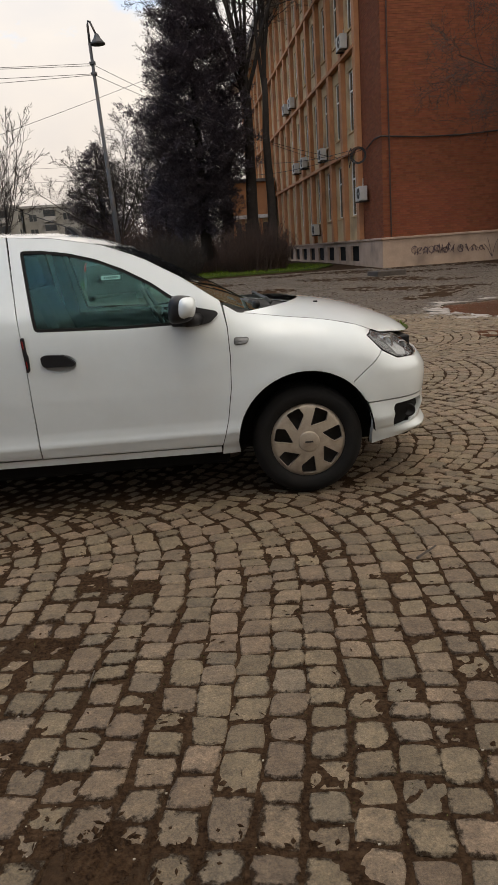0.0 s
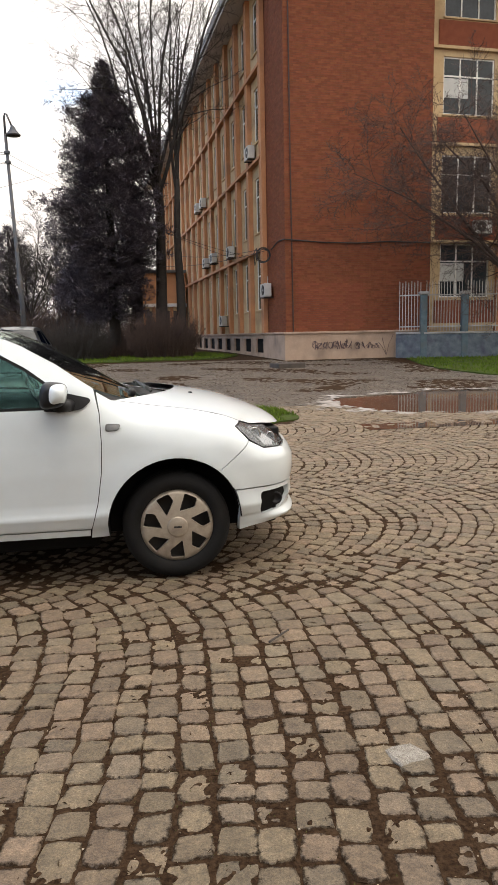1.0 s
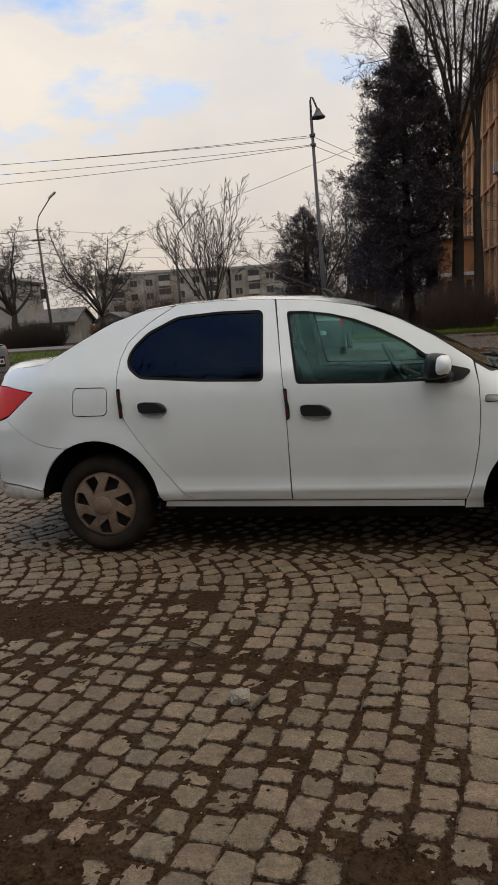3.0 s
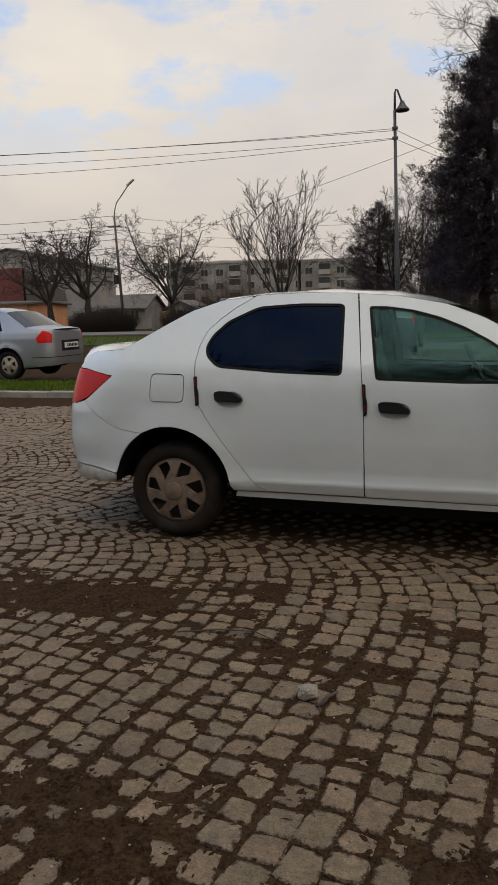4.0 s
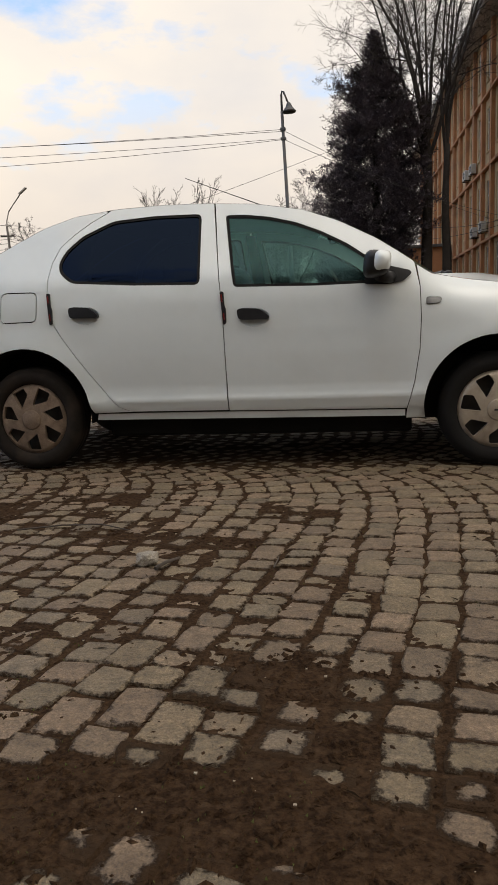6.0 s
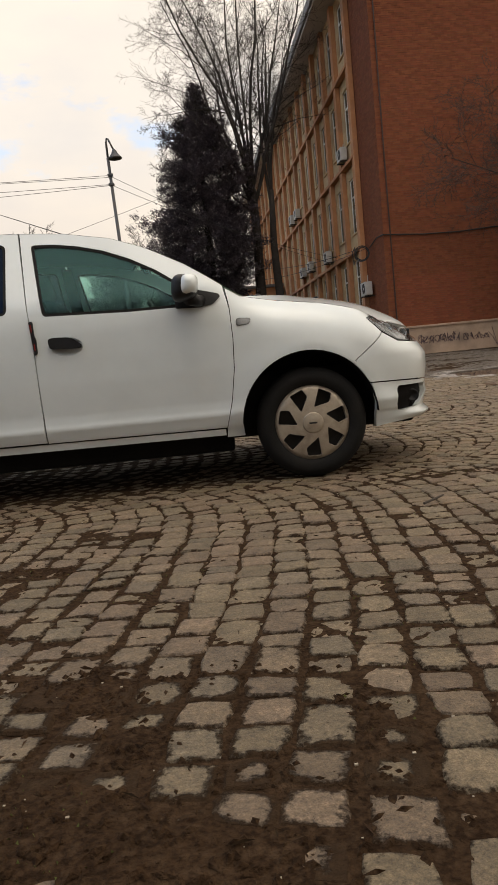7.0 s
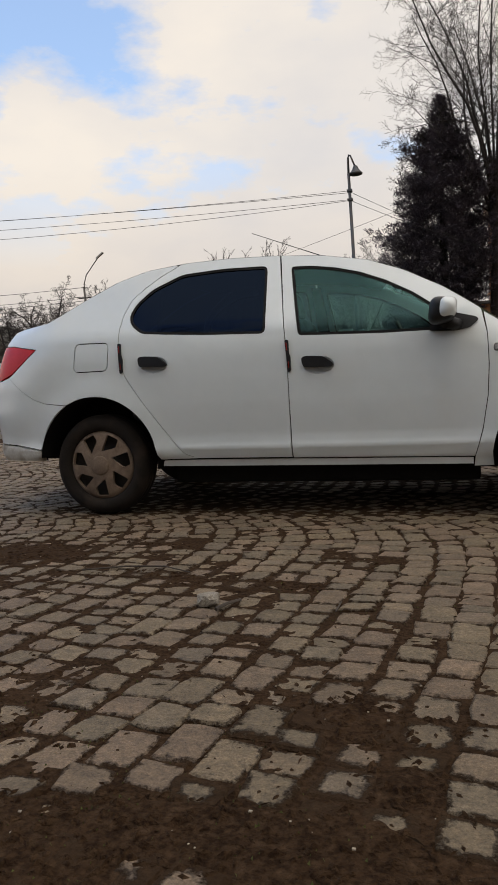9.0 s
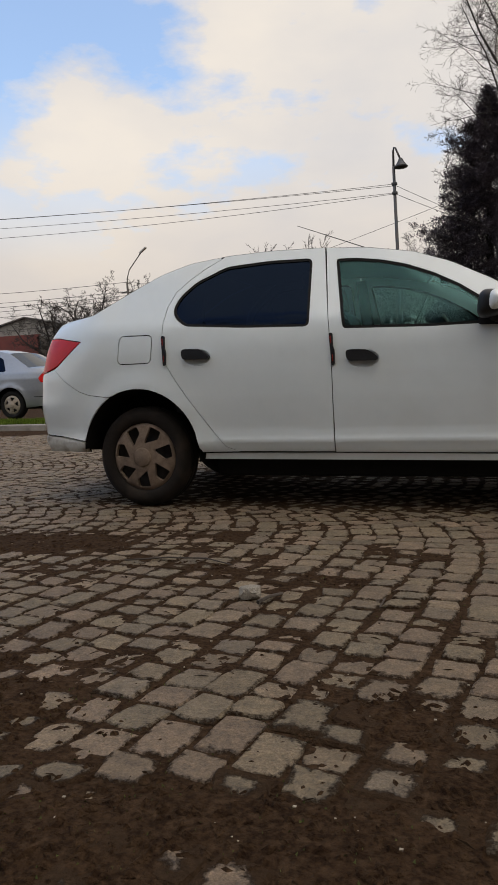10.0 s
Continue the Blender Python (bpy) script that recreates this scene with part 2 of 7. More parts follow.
M = {
    "paint_white": surf("paint_white", (0.655, 0.71, 0.715), (0.70, 0.75, 0.755), 1.6, 0.30, coat=1.0, dirt=(0.48, 0.46, 0.41), dirt_amount=0.16, dirt_scale=2.2, rough_var=0.06),
    "paint_silver": surf("paint_silver", (0.30, 0.315, 0.34), (0.36, 0.375, 0.40), 2.0, 0.35, metal=0.6, coat=0.5, rough_var=0.05),
    "paint_dark": surf("paint_dark", (0.02, 0.024, 0.028), (0.03, 0.034, 0.038), 2.0, 0.3, coat=0.6, rough_var=0.05),
    "black_plastic": surf("black_plastic", (0.008, 0.008, 0.009), (0.014, 0.014, 0.015), 12, 0.45, bump=0.1, bump_scale=300, spec=0.3),
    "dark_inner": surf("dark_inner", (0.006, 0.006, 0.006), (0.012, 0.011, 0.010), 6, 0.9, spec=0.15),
    "rubber": surf("rubber", (0.006, 0.006, 0.006), (0.013, 0.012, 0.011), 9, 0.85, bump=0.2, bump_scale=120, dirt=(0.024, 0.019, 0.015), dirt_amount=0.25, dirt_scale=7, spec=0.25),
    "rubber_muddy": surf("rubber_muddy", (0.012, 0.010, 0.008), (0.022, 0.017, 0.014), 9, 0.9, bump=0.25, bump_scale=120, dirt=(0.045, 0.033, 0.024), dirt_amount=0.6, dirt_scale=7, spec=0.2),
    "cap_silver": surf("cap_silver", (0.37, 0.31, 0.24), (0.47, 0.40, 0.32), 14, 0.42, metal=0.35, dirt=(0.16, 0.12, 0.09), dirt_amount=0.6, dirt_scale=11),
    "cap_muddy": surf("cap_muddy", (0.12, 0.080, 0.054), (0.27, 0.20, 0.145), 14, 0.7, metal=0.1, dirt=(0.08, 0.055, 0.04), dirt_amount=0.8, dirt_scale=9),
    "steel_dark": surf("steel_dark", (0.03, 0.028, 0.027), (0.06, 0.052, 0.046), 12, 0.7, metal=0.4),
    "red_dark": surf("red_dark", (0.13, 0.008, 0.006), (0.22, 0.014, 0.010), 30, 0.3, spec=0.3),
    "stone_pale": surf("stone_pale", (0.13, 0.11, 0.085), (0.36, 0.325, 0.27), 38, 0.85, bump=0.8, bump_scale=120, fine=0.7, contrast=0.12),
    "red_lens": surf("red_lens", (0.50, 0.006, 0.005), (0.62, 0.012, 0.009), 10, 0.22, coat=0.12, spec=0.18, rough_var=0.03),
    "lens_grey": surf("lens_grey", (0.06, 0.06, 0.06), (0.10, 0.10, 0.10), 10, 0.4),
    "silt": surf("silt", (0.26, 0.23, 0.20), (0.39, 0.35, 0.31), 2.0, 0.9, bump=0.5, bump_scale=30, dirt=(0.12, 0.09, 0.065), dirt_amount=0.9, dirt_scale=2.6),
    "paint_dirty": surf("paint_dirty", (0.42, 0.39, 0.33), (0.60, 0.61, 0.58), 7, 0.5, coat=0.2, dirt=(0.17, 0.125, 0.08), dirt_amount=0.95, dirt_scale=9),
    "lamp_crystal": surf("lamp_crystal", (0.62, 0.63, 0.64), (0.95, 0.95, 0.95), 60, 0.10, metal=0.5, bump=0.6, bump_scale=90),
    "lamp_silver": surf("lamp_silver", (0.26, 0.27, 0.28), (0.55, 0.56, 0.57), 22, 0.16, metal=0.7, rough_var=0.1, contrast=0.2),
    "chrome": surf("chrome", (0.6, 0.6, 0.62), (0.72, 0.72, 0.73), 10, 0.15, metal=1.0, rough_var=0.05),
    "plate_white": surf("plate_white", (0.7, 0.7, 0.7), (0.76, 0.76, 0.76), 20, 0.4),
    "seat_cloth": surf("seat_cloth", (0.03, 0.03, 0.033), (0.055, 0.055, 0.06), 30, 0.9, bump=0.2, bump_scale=300),
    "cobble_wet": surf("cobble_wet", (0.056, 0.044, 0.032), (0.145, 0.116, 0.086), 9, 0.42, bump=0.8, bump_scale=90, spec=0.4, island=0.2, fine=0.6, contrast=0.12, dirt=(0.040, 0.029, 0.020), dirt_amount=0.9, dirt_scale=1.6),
    "mud": surf("mud", (0.0225, 0.0124, 0.0068), (0.052, 0.0300, 0.0165), 9, 0.93, spec=0.04, bump=1.0, bump_scale=150, fine=0.65, contrast=0.09, dirt=(0.085, 0.053, 0.031), dirt_amount=0.6, dirt_scale=46),
    "brick": surf("brick", (0.190, 0.058, 0.028), (0.248, 0.083, 0.041), 5, 0.85, bump=0.4, bump_scale=80, rand=0.13, island=0.15, spec=0.2, dirt=(0.15, 0.056, 0.033), dirt_amount=0.3, dirt_scale=0.35),
    "mortar": surf("mortar", (0.125, 0.050, 0.032), (0.165, 0.070, 0.045), 5, 0.95, bump=0.4, bump_scale=60),
    "ochre": surf("ochre", (0.46, 0.32, 0.165), (0.57, 0.415, 0.235), 1.2, 0.85, bump=0.25, bump_scale=50, dirt=(0.22, 0.145, 0.08), dirt_amount=0.65, dirt_scale=0.8),
    "salmon": surf("salmon", (0.40, 0.175, 0.075), (0.50, 0.235, 0.11), 1.2, 0.85, bump=0.25, bump_scale=50, dirt=(0.20, 0.11, 0.07), dirt_amount=0.7, dirt_scale=0.8),
    "plinth": surf("plinth", (0.37, 0.255, 0.18), (0.48, 0.345, 0.25), 1.6, 0.88, bump=0.35, bump_scale=40, dirt=(0.22, 0.16, 0.12), dirt_amount=0.8, dirt_scale=1.1),
    "concrete": surf("concrete", (0.28, 0.27, 0.25), (0.40, 0.38, 0.35), 2.0, 0.9, bump=0.4, bump_scale=50, dirt=(0.16, 0.15, 0.13), dirt_amount=0.6),
    "eave": surf("eave", (0.60, 0.58, 0.55), (0.72, 0.69, 0.65), 1.0, 0.9, dirt=(0.16, 0.14, 0.12), dirt_amount=0.7, dirt_scale=0.6),
    "sash": surf("sash", (0.72, 0.69, 0.62), (0.80, 0.78, 0.72), 6, 0.6, dirt=(0.35, 0.30, 0.22), dirt_amount=0.5),
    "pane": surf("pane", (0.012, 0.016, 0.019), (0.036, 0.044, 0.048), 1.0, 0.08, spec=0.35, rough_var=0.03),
    "curtain": surf("curtain", (0.45, 0.45, 0.42), (0.58, 0.57, 0.53), 3, 0.9),
    "ac_white": surf("ac_white", (0.42, 0.41, 0.38), (0.52, 0.51, 0.475), 4, 0.5, dirt=(0.35, 0.32, 0.27), dirt_amount=0.5),
    "fence_blue": surf("fence_blue", (0.060, 0.095, 0.11), (0.12, 0.165, 0.18), 6, 0.8, bump=0.3, bump_scale=50, dirt=(0.10, 0.10, 0.09), dirt_amount=0.7),
    "fence_wall": surf("fence_wall", (0.055, 0.075, 0.095), (0.17, 0.19, 0.205), 5, 0.85, bump=0.3, bump_scale=50, dirt=(0.06, 0.055, 0.09), dirt_amount=0.8, dirt_scale=2.4),
    "fence_pale": surf("fence_pale", (0.38, 0.37, 0.34), (0.50, 0.48, 0.44), 6, 0.7, dirt=(0.22, 0.17, 0.12), dirt_amount=0.6),
    "graffiti": surf("graffiti", (0.045, 0.026, 0.034), (0.13, 0.085, 0.085), 9, 0.7),
    "pipe_brown": surf("pipe_brown", (0.030, 0.014, 0.010), (0.055, 0.024, 0.016), 3, 0.6),
    "cable": surf("cable", (0.012, 0.012, 0.013), (0.02, 0.02, 0.02), 6, 0.7),
    "bark": surf("bark", (0.040, 0.032, 0.026), (0.085, 0.068, 0.055), 6, 0.95, bump=0.8, bump_scale=40),
    "bark_dark": surf("bark_dark", (0.022, 0.018, 0.016), (0.045, 0.037, 0.032), 6, 0.95, bump=0.8, bump_scale=40),
    "needles": surf("needles", (0.062, 0.055, 0.070), (0.165, 0.143, 0.165), 0.6, 0.97, island=0.4, spec=0.05, rough_var=0.02),
    "brush": surf("brush", (0.040, 0.025, 0.020), (0.085, 0.052, 0.040), 1.5, 0.95, island=0.3),
    "litter": surf("litter", (0.020, 0.012, 0.008), (0.060, 0.036, 0.020), 30, 0.95, island=0.5, spec=0.05),
    "moss": surf("moss", (0.050, 0.058, 0.018), (0.095, 0.105, 0.034), 5, 0.95, island=0.4, spec=0.1),
    "grass": surf("grass", (0.050, 0.090, 0.010), (0.125, 0.170, 0.026), 1.3, 0.9, island=0.35, spec=0.05),
    "turf": surf("turf", (0.030, 0.046, 0.010), (0.058, 0.082, 0.018), 2.5, 0.95, spec=0.05, bump=0.9, bump_scale=50, dirt=(0.075, 0.06, 0.035), dirt_amount=0.6),
    "asphalt": surf("asphalt", (0.10, 0.10, 0.10), (0.15, 0.145, 0.14), 3, 0.85, bump=0.4, bump_scale=120),
    "kerb": surf("kerb", (0.24, 0.22, 0.19), (0.36, 0.33, 0.29), 4, 0.9, bump=0.4, bump_scale=50, dirt=(0.12, 0.10, 0.08), dirt_amount=0.7),
    "lamp_metal": surf("lamp_metal", (0.045, 0.05, 0.06), (0.08, 0.085, 0.095), 4, 0.6, metal=0.3, dirt=(0.12, 0.075, 0.04), dirt_amount=0.7),
    "plaster_white": surf("plaster_white", (0.24, 0.23, 0.21), (0.34, 0.325, 0.30), 0.8, 0.9, dirt=(0.19, 0.175, 0.155), dirt_amount=0.8, dirt_scale=0.5),
    "block_wall": surf("block_wall", (0.24, 0.23, 0.205), (0.36, 0.35, 0.315), 0.5, 0.9, dirt=(0.14, 0.13, 0.115), dirt_amount=0.8, dirt_scale=0.25),
    "plaster_orange": surf("plaster_orange", (0.60, 0.28, 0.14), (0.68, 0.35, 0.19), 0.9, 0.9, dirt=(0.40, 0.20, 0.11), dirt_amount=0.5),
    "roof_red": surf("roof_red", (0.13, 0.03, 0.025), (0.18, 0.045, 0.035), 1.5, 0.7, dirt=(0.10, 0.05, 0.04), dirt_amount=0.5),
    "roof_grey": surf("roof_grey", (0.075, 0.068, 0.062), (0.13, 0.118, 0.108), 1.5, 0.85, bump=0.4, bump_scale=15),
    "wood_fence": surf("wood_fence", (0.22, 0.12, 0.06), (0.32, 0.18, 0.09), 4, 0.8),
    "stone_grey": surf("stone_grey", (0.24, 0.20, 0.145), (0.46, 0.40, 0.31), 30, 0.85, bump=0.6, bump_scale=120),
    "glass_green": glass("glass_green", (0.58, 0.83, 0.78), 0.01, 0.10, (0.42, 0.86, 0.88)),
    "glass_tint": glass("glass_tint", (0.012, 0.017, 0.028), 0.012, 0.0, (0.15, 0.24, 0.44)),
    "glass_lamp": glass("glass_lamp", (0.90, 0.92, 0.93), 0.01, 0.0),
    "glass_wind": glass("glass_wind", (0.62, 0.76, 0.66), 0.02, 0.45, (0.85, 0.98, 0.90)),
}


def cobble_material():
    """Worn granite setts: a tint for each stone, fine grain, and a film of mud that creeps in ragged from the joints.
    The film also carries painted shade under the car.
    """
    m = bpy.data.materials.new("cobble")
    m.use_nodes = True
    n, l = m.node_tree.nodes, m.node_tree.links
    b = n["Principled BSDF"]

    def node(kind, **values):
        q = n.new(kind)
        for key, value in values.items():
            q.inputs[key.replace("_", " ")].default_value = value
        return q

    def maths(op, a, c=None, d=None):
        q = n.new("ShaderNodeMath")
        q.operation = op
        for k, v in enumerate((a, c, d)):
            if isinstance(v, (int, float)):
                q.inputs[k].default_value = v
            elif v is not None:
                l.new(v, q.inputs[k])
        return q.outputs["Value"]

    def span(value, a, c, lo, hi):
        q = node("ShaderNodeMapRange", From_Min=a, From_Max=c, To_Min=lo, To_Max=hi)
        l.new(value, q.inputs["Value"])
        return q.outputs["Result"]

    def mixed(fac, a, c, how="MIX"):
        q = n.new("ShaderNodeMix")
        q.data_type, q.blend_type = "RGBA", how
        for key, v in (("Factor", fac), ("A", a), ("B", c)):
            if isinstance(v, tuple):
                q.inputs[key].default_value = (*v, 1)
            elif isinstance(v, (int, float)):
                q.inputs[key].default_value = v
            else:
                l.new(v, q.inputs[key])
        return q.outputs["Result"]

    geo, info = n.new("ShaderNodeNewGeometry"), n.new("ShaderNodeObjectInfo")

    def grain(scale, detail=4.0, rough=0.55):
        q = node("ShaderNodeTexNoise", Scale=scale, Detail=detail, Roughness=rough)
        l.new(geo.outputs["Position"], q.inputs["Vector"])
        return q.outputs["Fac"]

    rim, mud = n.new("ShaderNodeAttribute"), n.new("ShaderNodeAttribute")
    rim.attribute_name, mud.attribute_name = "rim", "mud"
    split = n.new("ShaderNodeSeparateColor")
    l.new(info.outputs["Color"], split.inputs["Color"])
    mud_shade_value = maths("ADD", mud.outputs["Fac"], split.outputs["Red"])
    seed = maths("FRACT", maths("MULTIPLY_ADD", info.outputs["Random"], 7.31, maths("MULTIPLY", geo.outputs["Random Per Island"], 3.77)))
    white = n.new("ShaderNodeTexWhiteNoise")
    white.noise_dimensions = "1D"
    l.new(seed, white.inputs["W"])
    tint = n.new("ShaderNodeSeparateColor")
    l.new(white.outputs["Color"], tint.inputs["Color"])
    base = mixed(span(tint.outputs["Red"], 0.25, 0.75, 0.0, 1.0), (0.196, 0.147, 0.089), (0.202, 0.141, 0.090))
    base = mixed(span(tint.outputs["Green"], 0.65, 1.0, 0.0, 0.7), base, (0.168, 0.134, 0.090))
    base = mixed(1.0, base, span(tint.outputs["Blue"], 0.0, 1.0, 0.80, 1.18), "MULTIPLY")
    coarse, fine, speck = grain(16, 5, 0.6), grain(140, 4, 0.7), grain(420, 2, 0.6)
    base = mixed(1.0, base, span(coarse, 0.3, 0.7, 0.68, 1.20), "MULTIPLY")
    base = mixed(1.0, base, span(grain(52, 3, 0.6), 0.3, 0.7, 0.78, 1.18), "MULTIPLY")
    base = mixed(1.0, base, span(fine, 0.3, 0.7, 0.58, 1.40), "MULTIPLY")
    base = mixed(1.0, base, span(speck, 0.3, 0.7, 0.72, 1.26), "MULTIPLY")
    # mud film: from the rim inwards, ragged, and nearly over the whole stone in the muddy hollows; thicker under the
    # car as painted shade
    edge = maths("MULTIPLY_ADD", mud_shade_value, -0.50, 0.985)
    edge = maths("MULTIPLY_ADD", maths("MAXIMUM", maths("SUBTRACT", mud_shade_value, 0.45), 0.0), -0.75, edge)
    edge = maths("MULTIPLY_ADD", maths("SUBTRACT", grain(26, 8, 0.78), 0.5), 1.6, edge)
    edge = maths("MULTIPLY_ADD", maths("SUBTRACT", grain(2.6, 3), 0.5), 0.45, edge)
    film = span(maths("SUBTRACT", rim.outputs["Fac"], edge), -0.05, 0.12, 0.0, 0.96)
    soil = mixed(span(grain(60, 5, 0.7), 0.3, 0.7, 0.0, 1.0), (0.0225, 0.0126, 0.0070), (0.058, 0.034, 0.0185))
    dust = span(grain(7, 6, 0.7), 0.50, 0.74, 0.0, 0.45)
    base = mixed(dust, base, (0.105, 0.070, 0.042))
    l.new(mixed(film, base, soil), b.inputs["Base Color"])
    l.new(span(film, 0.0, 1.0, 0.64, 0.93), b.inputs["Roughness"])
    l.new(span(film, 0.0, 1.0, 0.42, 0.05), b.inputs["Specular IOR Level"])
    relief = maths("MULTIPLY_ADD", film, 0.8, maths("MULTIPLY_ADD", fine, 0.9, maths("MULTIPLY", coarse, 0.5)))
    bump = node("ShaderNodeBump", Strength=1.0, Distance=0.009)
    l.new(relief, bump.inputs["Height"])
    l.new(bump.outputs["Normal"], b.inputs["Normal"])
    return m


M["cobble"] = cobble_material()


def water_material():
    m = bpy.data.materials.new("muddy_water")
    m.use_nodes = True
    n, l = m.node_tree.nodes, m.node_tree.links
    b = n["Principled BSDF"]
    b.inputs["Base Color"].default_value = (0.10, 0.062, 0.042, 1)
    b.inputs["Roughness"].default_value = 0.05
    co, ns, bp = n.new("ShaderNodeTexCoord"), n.new("ShaderNodeTexNoise"), n.new("ShaderNodeBump")
    ns.inputs["Scale"].default_value = 2.5
    bp.inputs["Strength"].default_value, bp.inputs["Distance"].default_value = 0.05, 0.01
    l.new(co.outputs["Object"], ns.inputs["Vector"])
    l.new(ns.outputs["Fac"], bp.inputs["Height"])
    l.new(bp.outputs["Normal"], b.inputs["Normal"])
    return m


M["water"] = water_material()


# ---- building blocks ----
def mesh_of(name, verts, faces, smooth=False):
    me = bpy.data.meshes.new(name)
    me.from_pydata([tuple(v) for v in verts], [], faces)
    if smooth:
        me.shade_smooth()
    return me


def solid(name, verts, faces, material, parent=None, label="", smooth=False, kind=""):
    """One mesh object, a part if it has a parent."""
    ob = new(name, mesh_of(name, verts, faces, smooth))
    ob.data.materials.append(M[material])
    if parent:
        ob.parent = parent
    return tagged(ob, label=label, kind=kind)


class Shape:
    """Vertices and faces gathered for one mesh."""

    def __init__(self):
        self.v, self.f, self.nrm = [], [], {}

    def add(self, verts, faces):
        k = len(self.v)
        self.v += [tuple(p) for p in verts]
        self.f += [tuple(i + k for i in f) for f in faces]
        return self

    def box(self, x0, x1, y0, y1, z0, z1, bevel=0.0, m=None):
        """A box, with chamfered edges where bevel is given."""
        if not bevel:
            v = [(x, y, z) for x in (x0, x1) for y in (y0, y1) for z in (z0, z1)]
            f = [(0, 1, 3, 2), (4, 6, 7, 5), (0, 4, 5, 1), (2, 3, 7, 6), (0, 2, 6, 4), (1, 5, 7, 3)]
        else:
            bm = bmesh.new()
            bmesh.ops.create_cube(bm, size=1.0, matrix=Matrix.LocRotScale(((x0 + x1) / 2, (y0 + y1) / 2, (z0 + z1) / 2), None, (abs(x1 - x0), abs(y1 - y0), abs(z1 - z0))))
            bmesh.ops.bevel(bm, geom=bm.edges[:], offset=bevel, segments=2, profile=0.5, affect="EDGES")
            bm.verts.index_update()
            v, f = [tuple(q.co) for q in bm.verts], [tuple(q.index for q in g.verts) for g in bm.faces]
            bm.free()
        if m is not None:
            v = [m @ Vector(p) for p in v]
        return self.add(v, f)

    def tube(self, pts, radii, sides=8, cap=True):
        """A tapering tube along points."""
        pts = [Vector(p) for p in pts]
        if isinstance(radii, (int, float)):
            radii = [radii] * len(pts)
        ref = Vector((0.31, 0.17, 0.93))
        rings = []
        for i, p in enumerate(pts):
            d = (pts[min(i + 1, len(pts) - 1)] - pts[max(i - 1, 0)])
            d = d.normalized() if d.length > 1e-9 else Vector((0, 0, 1))
            if abs(d.dot(ref)) > 0.95:
                ref = Vector((0.9, 0.3, 0.1))
            a = d.cross(ref).normalized()
            b = d.cross(a)
            rings.append([p + (a * math.cos(t) + b * math.sin(t)) * radii[i] for t in (2 * math.pi * k / sides for k in range(sides))])
        v = [q for r in rings for q in r]
        f = [(i * sides + k, i * sides + (k + 1) % sides, (i + 1) * sides + (k + 1) % sides, (i + 1) * sides + k) for i in range(len(pts) - 1) for k in range(sides)]
        if cap:
            f += [tuple(range(sides - 1, -1, -1)), tuple((len(pts) - 1) * sides + k for k in range(sides))]
        return self.add(v, f)

    def lathe(self, profile, centre, sides=48, close=False):
        """Profile of (radius, depth) turned round the y axis through centre."""
        cx, cy, cz = centre
        v, n = [], len(profile)
        for k in range(sides):
            a = 2 * math.pi * k / sides
            v += [(cx + r * math.cos(a), cy + d, cz + r * math.sin(a)) for r, d in profile]
        f = []
        for k in range(sides):
            j = (k + 1) % sides
            for i in range(n if close else n - 1):
                f.append((k * n + i, k * n + (i + 1) % n, j * n + (i + 1) % n, j * n + i))
        return self.add(v, f)

    def done(self, name, material, parent=None, label="", smooth=False, kind=""):
        ob = solid(name, self.v, self.f, material, parent, label, smooth, kind)
        if self.nrm:
            ob.data.normals_split_custom_set_from_vertices([self.nrm.get(i, (0, 0, 0)) for i in range(len(self.v))])
        return ob


def thing(name, m=None, label="", category="", group="", kind=""):
    """An empty at a thing's base that holds its parts."""
    ob = new(name)
    ob.empty_display_size = 0.2
    if m is not None:
        ob.matrix_world = m
    return tagged(ob, label, category, group, kind)


def inside(p, poly):
    x, y = p
    hit = False
    for (x0, y0), (x1, y1) in zip(poly, poly[1:] + poly[:1]):
        if (y0 > y) != (y1 > y) and x < (x1 - x0) * (y - y0) / (y1 - y0) + x0:
            hit = not hit
    return hit


def resample(poly, step):
    out = []
    for a, b in zip(poly, poly[1:] + poly[:1]):
        n = max(1, int(math.ceil(math.dist(a, b) / step)))
        out += [(a[0] + (b[0] - a[0]) * i / n, a[1] + (b[1] - a[1]) * i / n) for i in range(n)]
    return out


def rounded(poly, r, n=4):
    """A polygon with its corners rounded."""
    out = []
    k = len(poly)
    for i in range(k):
        p, a, b = Vector(poly[i]), Vector(poly[i - 1]), Vector(poly[(i + 1) % k])
        ra = min(r, (a - p).length * 0.45)
        rb = min(r, (b - p).length * 0.45)
        s, e = p + (a - p).normalized() * ra, p + (b - p).normalized() * rb
        for j in range(n + 1):
            t = j / n
            q = s * (1 - t) ** 2 + p * 2 * t * (1 - t) + e * t * t
            out.append((q.x, q.y))
    return out


def grow(poly, d):
    """A polygon moved outward (or inward, d < 0)."""
    area = sum(a[0] * b[1] - b[0] * a[1] for a, b in zip(poly, poly[1:] + poly[:1]))
    s = 1 if area > 0 else -1
    out, k = [], len(poly)
    for i in range(k):
        p, a, b = Vector(poly[i]), Vector(poly[i - 1]), Vector(poly[(i + 1) % k])
        u, w = (p - a), (b - p)
        if u.length < 1e-6 or w.length < 1e-6:
            out.append(poly[i])
            continue
        u, w = u.normalized(), w.normalized()
        nrm = Vector((u.y + w.y, -u.x - w.x)) * s
        ln = nrm.length
        nrm = nrm / ln if ln > 0.2 else Vector((u.y, -u.x)) * s
        out.append((p.x + nrm.x * d, p.y + nrm.y * d))
    return out


from mathutils import geometry


